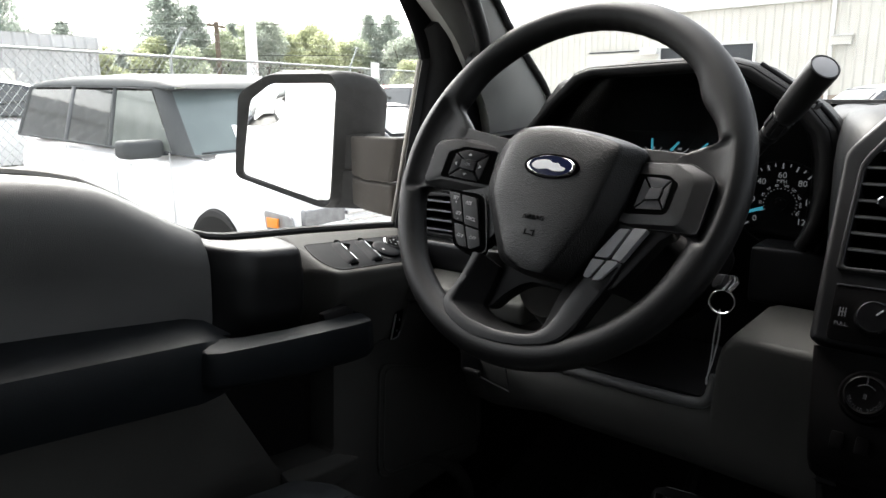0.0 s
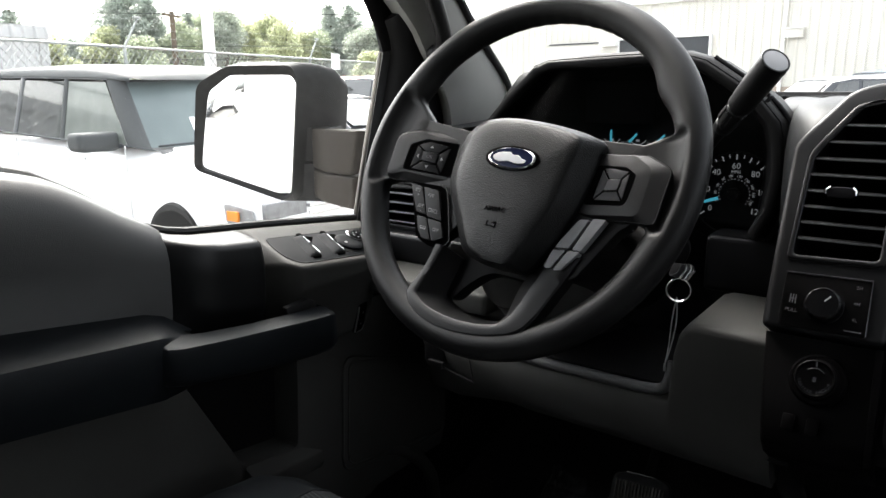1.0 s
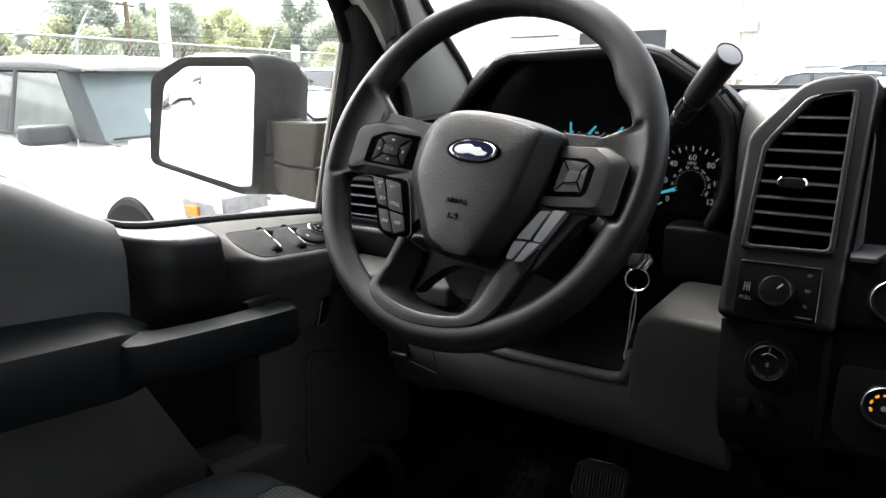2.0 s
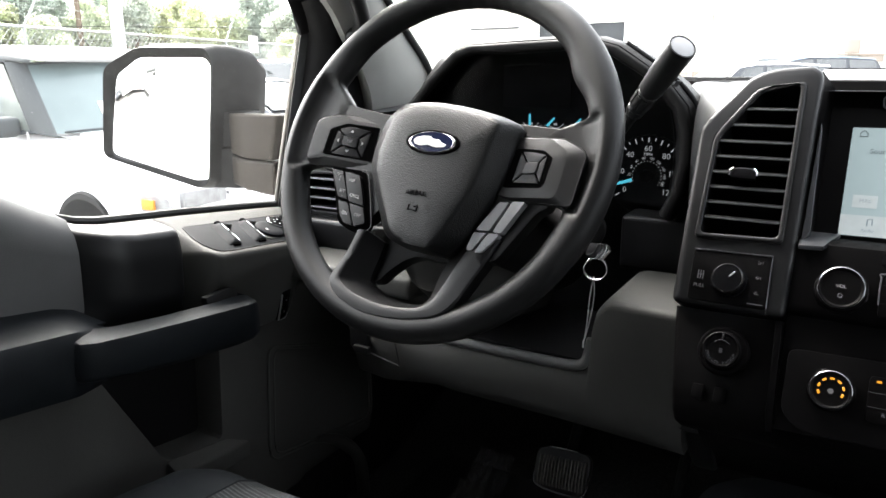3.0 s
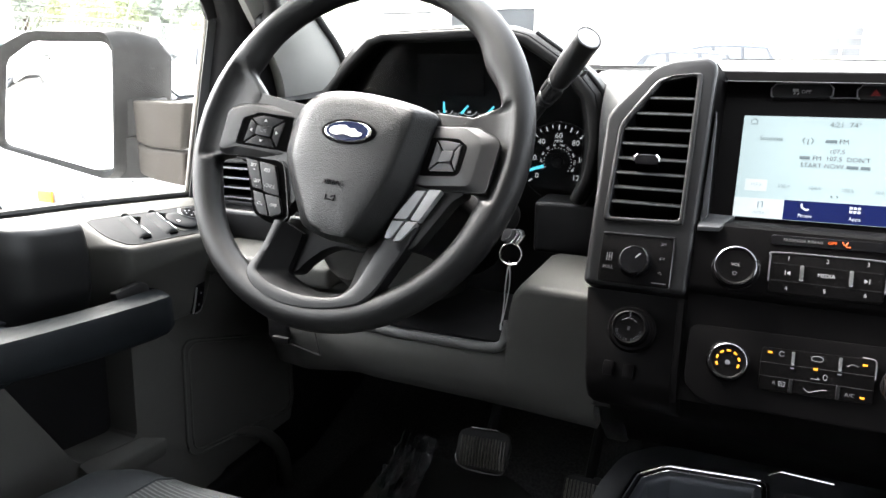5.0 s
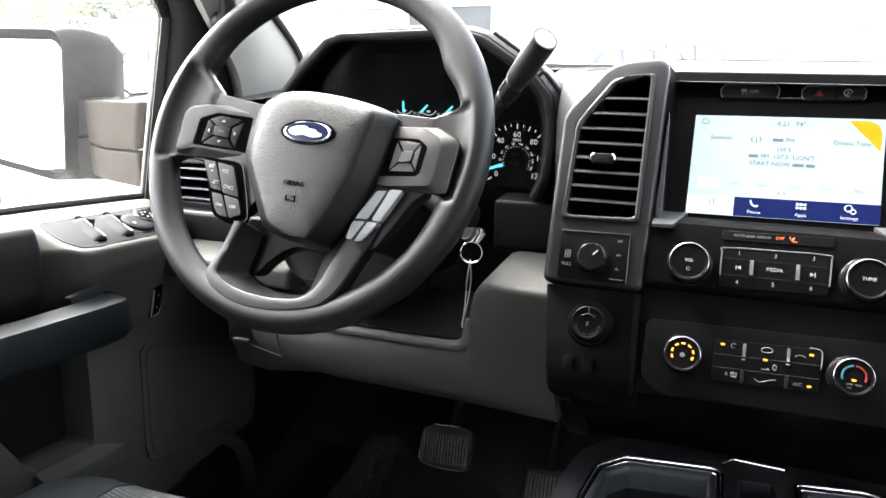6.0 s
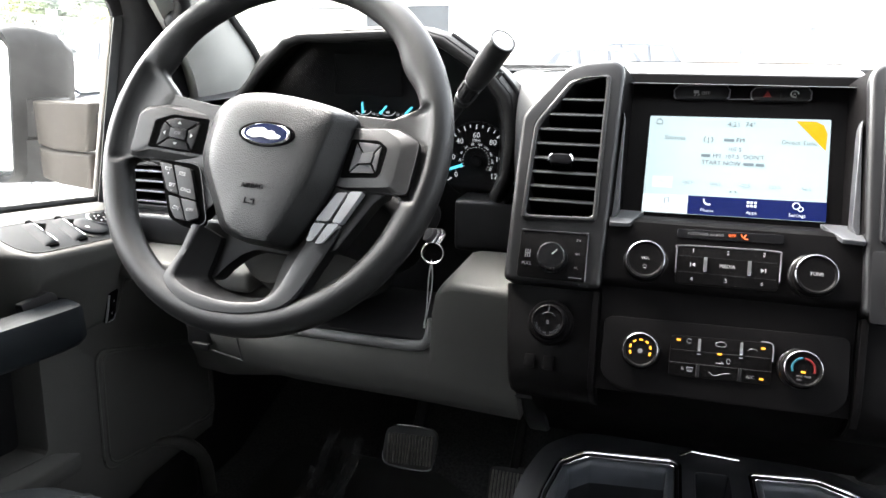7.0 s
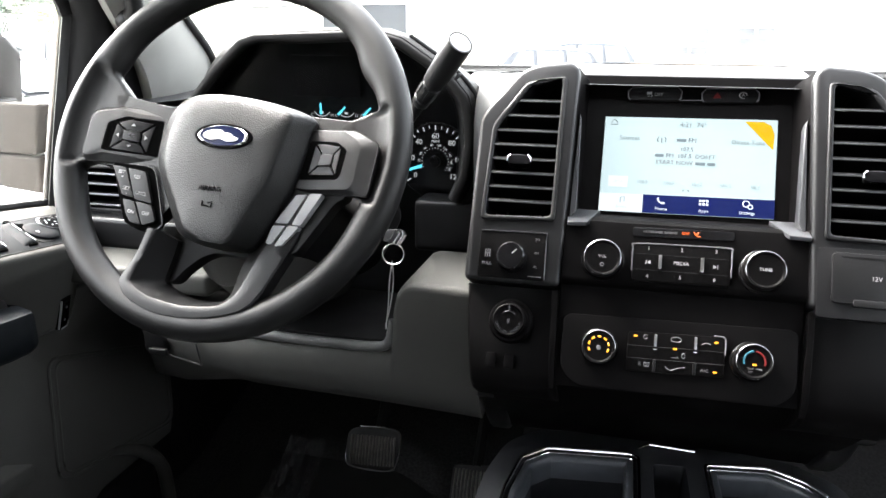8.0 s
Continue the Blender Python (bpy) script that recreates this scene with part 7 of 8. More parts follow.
def saloon_top(c, half, roof_rows, roof_half, wins, roof_paint):
    """Pillars, roof and panes of a car of ordinary shape."""
    rings = []
    for x, belt, top, kin in roof_rows:
        w0, w1 = half * 0.955, half * roof_half * kin
        rings.append([(x, w0, belt), (x, lerp(w0, w1, 0.93), lerp(belt, top, 0.90)), (x, w1 * 0.93, lerp(belt, top, 0.975)), (x, w1 * 0.5, top), (x, -w1 * 0.5, top), (x, -w1 * 0.93, lerp(belt, top, 0.975)), (x, -lerp(w0, w1, 0.93), lerp(belt, top, 0.90)), (x, -w0, belt)])
    part("pillars", loft(rings, False), PAINT_DARK, c, "window pillars", None, 40)
    rr = [[(x + 0.0, p[1] * 1.012, p[2] + 0.012) for p in (r_[1], r_[2], r_[3], r_[4], r_[5], r_[6])] for (x, *_), r_ in zip(roof_rows[1:-1], rings[1:-1])]
    bm = loft(rr, False)
    bmesh.ops.solidify(bm, geom=bm.faces[:], thickness=0.02)
    part("roof", bm, roof_paint, c, "", None, 40)

    def side_pt(x, t, side):
        for (xa, ba, ta, ka), (xb, bb, tb, kb) in zip(roof_rows, roof_rows[1:]):
            if xb <= x <= xa:
                f = (x - xa) / (xb - xa)
                belt, top, kin = lerp(ba, bb, f), lerp(ta, tb, f), lerp(ka, kb, f)
                w0, w1 = half * 0.955, half * roof_half * kin
                return (x, side * (lerp(w0, lerp(w0, w1, 0.93), t) + 0.012), lerp(belt, lerp(belt, top, 0.90), t))
    for side in (-1, 1):
        for x0, x1, x2, x3 in wins:      # bottom front, bottom rear, top rear, top front
            q = [side_pt(x0, 0.04, side), side_pt(x1, 0.04, side), side_pt(x2, 0.95, side), side_pt(x3, 0.95, side)]
            if None in q:
                continue
            bm = bmesh.new()
            bm.faces.new([bm.verts.new(p) for p in q])
            bmesh.ops.solidify(bm, geom=bm.faces[:], thickness=0.008)
            part("side_window", bm, CAR_GLASS, c, "side window glass")
    # windscreen and rear window lie on the end rows
    for (xa, ba, ta, ka), (xb, bb, tb, kb), mt in ((roof_rows[0], roof_rows[1], SCREEN_GLASS), (roof_rows[-1], roof_rows[-2], CAR_GLASS)):
        s = 1 if xa > xb else -1
        w0, w1 = half * 0.86, half * roof_half * kb * 0.90
        q = [(lerp(xa, xb, 0.06) + 0.06 * s, w0, ba + 0.06), (lerp(xa, xb, 0.06) + 0.06 * s, -w0, ba + 0.06), (xb + 0.08 * s, -w1, tb - 0.05), (xb + 0.08 * s, w1, tb - 0.05)]
        bm = bmesh.new()
        bm.faces.new([bm.verts.new(p) for p in q])
        bmesh.ops.solidify(bm, geom=bm.faces[:], thickness=0.01)
        part("windscreen" if s > 0 else "rear_window", bm, mt, c, "windscreen with the sky's reflection in its pale colour" if s > 0 else "")


def car(place_m, half, stations, roof_rows, paint, roof_paint, label, category, wins, wheels, roof_half=0.76, top=None, mirror_at=(-0.44, 0.10)):
    """Nose towards local +x, at x = 0; stations: x, floor, shoulder height, width factor; roof_rows: x, belt, roof height."""
    c = thing("parked_car", place_m, label, category, "parked vehicles")
    rings = []
    for x, lo, hi, k in stations:
        w = half * k
        sec = [(0.72, 0.0), (0.94, 0.05), (1.0, 0.28), (0.985, 0.55), (0.965, 0.82), (0.90, 0.955), (0.72, 1.0), (0.35, 1.02)]
        ring = [(x, w * a, lerp(lo, hi, b)) for a, b in sec] + [(x, -w * a, lerp(lo, hi, b)) for a, b in reversed(sec)]
        rings.append(ring)
    part("body", loft(rings, True, True), paint, c, "", None, 50)
    if top:
        top(c)
    else:
        saloon_top(c, half, roof_rows, roof_half, wins, roof_paint)
    for x, side in [(x, sd) for x in wheels for sd in (-1, 1)]:
        arch = lathe([(0.40, -0.03), (0.40, 0.0), (0.34, 0.012)], 28)
        part("wheel_arch", arch, ARCH, c, "", frame_at((x, side * half * 1.003, 0.30), (1, 0, 0) if side < 0 else (-1, 0, 0), (0, 0, 1)))
        wheel_of(c, x, side * half * 1.01, 0.36, side)
    for side in (-1, 1):
        x, z = roof_rows[0][0] + mirror_at[0], roof_rows[0][1] + mirror_at[1]
        bm = box((x, side * (half + 0.16), z), (0.22, 0.36, 0.16), 0.06, 4)
        for v in bm.verts:      # flatter towards the door, fuller below
            v.co.z -= 0.02 * (1 - abs(v.co.y - side * (half + 0.16)) / 0.18)
        mr = part("wing_mirror", bm, ROOF_GREY if top else PAINT_DARK, c, "dark wing mirror")
        part("mirror_foot", box((x + 0.06, side * (half - 0.01), z - 0.05), (0.06, 0.14, 0.04), 0.01), PAINT_DARK, mr)
    return c


def wagon_top(c):
    """Upright greenhouse under a rounded grey roof, the windscreen bowed forwards."""
    def rail(x):
        return along(((-4.70, 1.735), (-4.03, 1.734), (-2.07, 1.695), (-1.80, 1.672)), x)

    def belt(x):
        return along(((-5.0, 1.205), (-3.75, 1.172), (-2.79, 1.148), (-1.69, 1.135), (-1.2, 1.11)), x)
    # roof: edge bead, round shoulder, low crown
    rings = []
    for x, crown, k in ((-1.745, 0.004, 0.955), (-1.775, 0.030, 0.985), (-1.84, 0.060, 1.0), (-1.98, 0.088, 1.005), (-2.4, 0.115, 1.005), (-3.2, 0.122, 1.005), (-4.1, 0.098, 1.0), (-4.5, 0.070, 0.99), (-4.66, 0.036, 0.975), (-4.72, 0.0, 0.95)):
        r = rail(x)
        half = [(0.838, -0.004), (0.846, 0.006), (0.842, 0.018), (0.826, 0.32 * crown + 0.018), (0.785, 0.62 * crown + 0.010), (0.70, 0.84 * crown), (0.50, crown), (0.20, crown * 1.06)]
        bow = [0.0, 0.0, 0.0, 0.01, 0.03, 0.06, 0.10, 0.125] if x > -1.9 else [0.0] * 8
        sec = [(x + b, w * k, r + z) for (w, z), b in zip(half, bow)]
        rings.append(sec + [(a, -b, e) for a, b, e in reversed(sec)])
    part("roof", loft(rings, False), ROOF_GREY, c, "rounded grey roof", None, 50)
    # windscreen: one sheet, bowed in plan
    def ws(u, v):
        w = lerp(0.872, 0.765, v) * u
        return (lerp(-1.385, -1.868, v) + 0.155 * (1 - u * u), w, lerp(1.10, 1.665, v) + 0.02 * (1 - u * u) * v)
    bm = loft([[ws(u / 8, v / 5) for u in range(-8, 9)] for v in range(6)], False)
    part("windscreen", bm, SCREEN_GLASS, c, "windscreen with the sky's reflection in its pale colour", None, 80)
    part("header_seal", tube([ws(u / 8, 1.0) for u in range(-8, 9)], 0.012, 6), DARK_OPEN, c, "black seal under the roof edge")
    cowl = loft([[(ws(u / 8, 0)[0] + dx, ws(u / 8, 0)[1], z) for u in range(-8, 9)] for dx, z in ((-0.02, 1.125), (0.02, 1.112), (0.11, 1.098), (0.13, 1.08))], False)
    part("cowl", cowl, DARK_OPEN, c, "black cowl at the foot of the windscreen")
    for u0, u1 in ((-0.95, -0.20), (-0.05, 0.70)):
        part("wiper", tube([tuple(Vector(ws(lerp(u0, u1, k / 5), 0.03 + 0.02 * math.sin(math.pi * k / 5))) + Vector((0.02, 0, 0.02))) for k in range(6)], 0.010, 6), DARK_OPEN, c, "black wiper")
    bm = loft([[tuple(Vector(ws(lerp(a, b, k / 3), v)) + Vector((0.004, 0, 0.004))) for k in range(4)] for a, b, v in ((-0.555, -0.10, 0.04), (-0.545, -0.09, 0.22), (-0.535, -0.08, 0.44))], False)
    part("paper_tag", bm, PAINT_WHITE, c, "large white paper in the windscreen")
    # rear window and tail panel
    bm = loft([[(-4.70, w, 1.725) for w in (-0.78, 0.78)], [(-4.95, w, 1.20) for w in (-0.86, 0.86)]], False)
    bmesh.ops.solidify(bm, geom=bm.faces[:], thickness=0.02)
    part("rear_window", bm, CAR_GLASS, c)
    for side in (-1, 1):
        def pt(x, v, out=0.0):
            return (x, side * (lerp(0.927, 0.842, v) + out), lerp(belt(x), rail(x), v))

        def pane(name, b0, b1, t1, t0, mt, label):
            q = [pt(b0, 0.015), pt(b1, 0.015), pt(t1, 0.94), pt(t0, 0.94)]
            bm = loft([[tuple(Vector(q[0]).lerp(Vector(q[1]), k / 6)) for k in range(7)], [tuple(Vector(q[3]).lerp(Vector(q[2]), k / 6)) for k in range(7)]], False)
            bmesh.ops.solidify(bm, geom=bm.faces[:], thickness=0.006)
            part(name, bm, mt, c, label)

        def post(b0, b1, t0, t1, out, mt, label):
            rows = []
            for v in (0.0, 0.35, 0.7, 1.0):
                xa, xb = lerp(b0, t0, v), lerp(b1, t1, v)
                e = 0.22 * (xb - xa)
                rows.append([pt(xa, v, -0.02), pt(xa, v, out * 0.3), pt(xa + e, v, out), pt(xb - e, v, out), pt(xb, v, out * 0.3), pt(xb, v, -0.02)])
            part("pillar", loft(rows, False), mt, c, label, None, 60)
        pane("side_window", -1.68, -2.76, -2.70, -2.06, SIDE_CLEAR, "clear front door glass")
        pane("side_window", -2.83, -3.72, -3.56, -2.76, CAR_GLASS, "dark rear door glass")
        pane("side_window", -3.80, -4.98, -4.66, -3.64, CAR_GLASS, "dark quarter glass")
        post(-2.755, -2.835, -2.695, -2.765, 0.012, ROOF_GREY, "grey door pillar")
        post(-3.715, -3.805, -3.555, -3.645, 0.010, PAINT_DARK, "dark door pillar")
        post(-4.93, -5.02, -4.62, -4.72, 0.008, ROOF_GREY, "grey tail pillar")
        # windscreen pillar: round section from the wing to the roof corner
        rows = []
        for k in range(7):
            v = k / 6
            a, b = Vector(pt(lerp(-1.665, -2.045, v), v * 0.985, 0.004)), Vector(ws(side * 1.0, v))
            out = Vector((0.10, side * 0.9, 0.1)).normalized()
            rows.append([tuple(a - out * 0.02), tuple(a), tuple(a.lerp(b, 0.15) + out * 0.012), tuple(a.lerp(b, 0.35) + out * 0.024), tuple(a.lerp(b, 0.55) + out * 0.030), tuple(a.lerp(b, 0.75) + out * 0.026), tuple(a.lerp(b, 0.92) + out * 0.013), tuple(b), tuple(b - out * 0.03)])
        part("windscreen_pillar", loft(rows, False), ROOF_GREY, c, "rounded grey windscreen pillar", None, 70)
        part("drip_strip", tube([pt(x, 0.985, 0.004) for x in (-2.02, -2.6, -3.3, -4.0, -4.66)], 0.007, 6), DARK_OPEN, c, "dark strip above the doors")
        part("belt_strip", tube([pt(x, 0.0, 0.006) for x in (-1.60, -2.2, -2.8, -3.4, -4.2, -4.98)], 0.010, 6), DARK_OPEN, c, "dark strip under the glass")


def suv_next_door():
    """The large boxy wagon parked nose-in beside the truck."""
    m = pose(-4.14, 3.38, 0, 0, 0, 0)
    st = [(0.0, 0.42, 0.62, 0.70), (-0.03, 0.32, 0.80, 0.86), (-0.10, 0.28, 0.93, 0.95), (-0.25, 0.25, 0.99, 0.99), (-0.6, 0.24, 1.05, 1.0), (-1.05, 0.24, 1.10, 1.0), (-1.5, 0.24, 1.135, 1.0), (-2.6, 0.24, 1.15, 1.0), (-3.8, 0.24, 1.18, 1.0), (-4.90, 0.26, 1.20, 0.99), (-5.05, 0.34, 1.15, 0.95)]
    c = car(m, 0.965, st, [(-1.42, 1.09)], PAINT_WHITE, ROOF_GREY, "white boxy wagon with a grey roof, parked nose-in", "car", (), (-1.03, -3.90), 0.84, wagon_top, (-0.42, 0.09))
    for side in (-1, 1):
        h = part("headlight", prism(fillet([(-0.02, 0.61), (-0.36, 0.62), (-0.38, 0.765), (-0.05, 0.74)], 0.03, 3), 0.0, 0.02, 0.006), LAMP_CLEAR, c, "clear headlight", frame_at((0, side * 0.935, 0), (1, 0, 0), (0, 0, 1)) if side < 0 else frame_at((0, 0.955, 0), (1, 0, 0), (0, 0, 1)))
        part("side_marker", box((-0.255, side * 0.968, 0.683), (0.13, 0.02, 0.075), 0.006), LAMP_AMBER, h, "amber side marker")
        part("front_lamp", box((-0.035, side * 0.66, 0.72), (0.06, 0.40, 0.13), 0.02, 3), LAMP_CLEAR, h)
        part("tail_lamp", box((-5.05, side * 0.78, 0.98), (0.06, 0.10, 0.30), 0.02, 3), LAMP_RED, c, "red tail lamp")
        for x in (-1.64, -2.62, -3.66):
            part("door_seam", box((x, side * 0.968, 0.74), (0.005, 0.010, 0.80)), SEAM, c)
        for x in (-2.41, -3.41):
            part("door_handle", box((x, side * 0.978, 1.00), (0.20, 0.03, 0.03), 0.01), PAINT_WHITE, c)
    for z in (0.66, 0.72, 0.78):
        part("grille_bar", box((-0.005, 0, z), (0.05, 0.92, 0.030), 0.008), CHROME, c, "bright grille bar")
    part("bumper", box((0.0, 0, 0.50), (0.10, 1.5, 0.20), 0.04, 3), PAINT_WHITE, c)


suv_next_door()

SEDAN_ST = [(0.0, 0.40, 0.55, 0.70), (-0.06, 0.28, 0.70, 0.90), (-0.25, 0.22, 0.78, 0.98), (-0.9, 0.2, 0.90, 1.0), (-1.4, 0.2, 0.95, 1.0), (-2.5, 0.2, 0.97, 1.0), (-3.6, 0.2, 1.0, 1.0), (-4.4, 0.24, 0.98, 0.97), (-4.6, 0.40, 0.85, 0.88)]
SEDAN_RF = [(-1.15, 0.93, 0.95, 1.2), (-1.95, 0.95, 1.40, 0.98), (-2.3, 0.96, 1.45, 1.0), (-2.9, 0.97, 1.44, 1.0), (-3.4, 0.99, 1.36, 0.97), (-4.05, 1.0, 1.02, 1.15)]
SEDAN_W = [(-1.55, -2.45, -2.45, -2.05), (-2.55, -3.45, -3.25, -2.55)]
TALL_ST = [(x, lo, hi * 1.12, k) for x, lo, hi, k in SEDAN_ST]
TALL_RF = [(-1.1, 1.04, 1.06, 1.2), (-1.75, 1.06, 1.62, 1.0), (-2.2, 1.08, 1.70, 1.0), (-3.2, 1.10, 1.70, 1.0), (-4.2, 1.12, 1.64, 0.98), (-4.5, 1.12, 1.16, 1.15)]
TALL_W = [(-1.45, -2.35, -2.35, -1.9), (-2.45, -3.3, -3.3, -2.45), (-3.4, -4.3, -4.15, -3.4)]
for x, y, rz, tall, paint, size, word in ((-16.9, 7.3, 90, True, PAINT_WHITE, 1.16, "white sport utility car behind the fence"), (-6.9, 8.3, 2, False, PAINT_WHITE, 1.0, "white saloon parked beyond the wagon"),
                                          (-14.45, 12.0, 180, True, PAINT_RED, 1.06, "red car parked near the fence"),
                                          (-4.7, 17.5, 220, True, PAINT_WHITE, 1.0, "white car parked before the warehouse"), (-4.2, 21.9, 220, True, PAINT_BLUE, 1.12, "blue-grey car parked before the warehouse"),
                                          (-14.5, 17.5, 20, True, PAINT_WHITE, 1.0, "white car at the far end of the lot"),
                                          (-5.6, -5.4, 96, True, PAINT_DARK, 1.0, "dark car standing behind the truck")):
    if tall:
        cc = car(pose(x, y, 0, 0, 0, rz) @ Matrix.Scale(size, 4), 0.92, TALL_ST, TALL_RF, paint, paint, word, "car", TALL_W, (-0.8, -3.6), 0.80)
    else:
        cc = car(pose(x, y, 0, 0, 0, rz) @ Matrix.Scale(size, 4), 0.90, SEDAN_ST, SEDAN_RF, paint, paint, word, "car", SEDAN_W, (-0.8, -3.6), 0.76)
    for side in (-1, 1):
        part("headlight", box((-0.10, side * 0.66, 0.70), (0.14, 0.34, 0.14), 0.04, 3), LAMP_CLEAR, cc, "clear headlight")
        part("tail_lamp", box((-4.52, side * 0.70, 0.86), (0.10, 0.28, 0.14), 0.03, 3), LAMP_RED, cc, "red tail lamp")
    part("grille", box((-0.01, 0, 0.58), (0.06, 0.9, 0.16), 0.02), DARK_OPEN, cc)


def box_trailer():
    b = thing("box_trailer", pose(-2.3, -8.2, 0), "white box trailer standing behind the truck", "trailer")
    part("box_body", box((0, 0, 1.85), (2.5, 4.0, 2.75), 0.04, 2), PAINT_WHITE, b, "white panelled box")
    for sx in (-1, 1):
        part("door_leaf", box((sx * 0.60, 2.015, 1.85), (1.17, 0.03, 2.6), 0.01), PAINT_WHITE, b)
        for y in (-0.5, 0.5):
            wheel_of(b, 0, 0, 0.36, sx).matrix_parent_inverse = Matrix.Translation((sx * 1.15, y, 0)) @ pose(0, 0, 0, 0, 0, 90)
    part("underframe", box((0, 0, 0.48), (1.4, 3.8, 0.12), 0.02), DARK_OPEN, b)


box_trailer()


# ---- warehouse ----
def warehouse():
    u = Vector((0.9951, -0.0988, 0))
    m = frame_at((-4.857, 27.176, 0), u, (0, 0, 1))
    b = thing("warehouse", m, "long cream metal-clad warehouse with a low eave", "building")
    H = 4.66
    x0, x1 = -16.4, 40.0
    # ribbed cladding: real folds in the sheet
    pts = []
    x = x0
    while x < x1:
        pts += [(x, 0.0), (x + 0.20, 0.0), (x + 0.235, 0.035), (x + 0.275, 0.035)]
        x += 0.31
    bm = bmesh.new()
    lo = [bm.verts.new((a, 1.42, w)) for a, w in pts]
    hi = [bm.verts.new((a, H, w)) for a, w in pts]
    for i in range(len(lo) - 1):
        bm.faces.new((lo[i], lo[i + 1], hi[i + 1], hi[i]))
    part("cladding", bm, CREAM, b, "cream ribbed metal sheet", None, 20)
    part("base_wall", box(((x0 + x1) / 2, 0.71, -0.02), (x1 - x0, 1.42, 0.12)), BRICK, b, "tan block base")
    part("eave_trim", box(((x0 + x1) / 2, H + 0.06, 0.06), (x1 - x0 + 0.3, 0.20, 0.18), 0.02), WHITE_METAL, b)
    bm = loft([[(x0, H + 0.16, 0.15), (x1, H + 0.16, 0.15)], [(x0, H + 2.2, -14), (x1, H + 2.2, -14)], [(x0, H + 0.1, -28), (x1, H + 0.1, -28)]], False)
    bmesh.ops.solidify(bm, geom=bm.faces[:], thickness=0.1)
    part("roof", bm, WHITE_METAL, b, "low metal roof")
    for xx in (x0, x1):
        bm = bmesh.new()
        bm.faces.new([bm.verts.new(p) for p in ((xx, 0, 0), (xx, H, 0), (xx, H + 2.1, -14), (xx, H, -28), (xx, 0, -28))])
        bmesh.ops.solidify(bm, geom=bm.faces[:], thickness=0.1)
        part("end_wall", bm, CREAM, b)
    # downpipe, framed wall box, roller door and a flat panel coloured as the bay's shade
    part("downpipe", box((-1.08, 2.4, 0.10), (0.12, 4.4, 0.10), 0.02), WHITE_METAL, b, "white downpipe")
    wb = part("wall_box", box((-0.78, 3.25, 0.10), (0.70, 0.28, 0.14), 0.02), CREAM, b, "pale wall-mounted box")
    part("box_lid", box((-0.78, 3.405, 0.11), (0.76, 0.035, 0.20), 0.01), SEAM, wb)
    part("box_foot", box((-0.78, 3.105, 0.11), (0.72, 0.025, 0.16), 0.01), SEAM, wb)
    dr = part("roller_door", box((-9.2, 1.60, 0.05), (3.4, 3.2, 0.06)), DOOR_WHITE, b, "white roller door")
    for k in range(10):
        part("door_slat", box((-9.2, 0.20 + k * 0.31, 0.085), (3.3, 0.27, 0.03), 0.01), DOOR_WHITE, dr)
    part("door_frame", box((-9.45, 3.24, 0.09), (2.9, 0.05, 0.10), 0.01), DARK_OPEN, b, "dark line over the roller door")
    part("door_hood", box((-7.90, 3.20, 0.20), (0.76, 0.26, 0.30), 0.02), WHITE_METAL, b, "pale box over the door's corner")
    part("bay", box((-5.60, 1.65, 0.045), (3.72, 3.26, 0.06)), DARK_OPEN, b, "flat dark panel for the unlit bay")
    for xx in (-7.52, -3.68):
        part("bay_frame", box((xx, 1.65, 0.07), (0.10, 3.3, 0.12), 0.02), WHITE_METAL, b)
    part("bay_frame", box((-5.60, 3.33, 0.07), (3.9, 0.07, 0.12), 0.02), WHITE_METAL, b)
    # gridded windows, louvre and a run of tan infill
    for wx in (6.40, 8.50, 15.0):
        w = part("window", box((wx + 0.62, 1.98, 0.055), (1.26, 0.94, 0.05)), WIN_GLASS, b, "gridded window")
        for q in (0.0, 0.62, 1.24):
            part("mullion", box((wx + q, 1.98, 0.09), (0.09, 0.98, 0.05)), WHITE_METAL, w)
        for j in range(4):
            part("transom", box((wx + 0.62, 1.51 + j * 0.313, 0.092), (1.30, 0.05, 0.04)), WHITE_METAL, w)
    part("louvre", box((4.11, 2.24, 0.07), (0.43, 0.45, 0.08), 0.02), BRICK, b, "tan louvre")
    part("infill_cap", box((4.21, 1.975, 0.07), (2.14, 0.04, 0.10), 0.01), BRICK, b, "tan ledge")
    part("infill", box((4.66, 1.85, 0.05), (0.72, 0.22, 0.05), 0.01), BRICK, b)



warehouse()


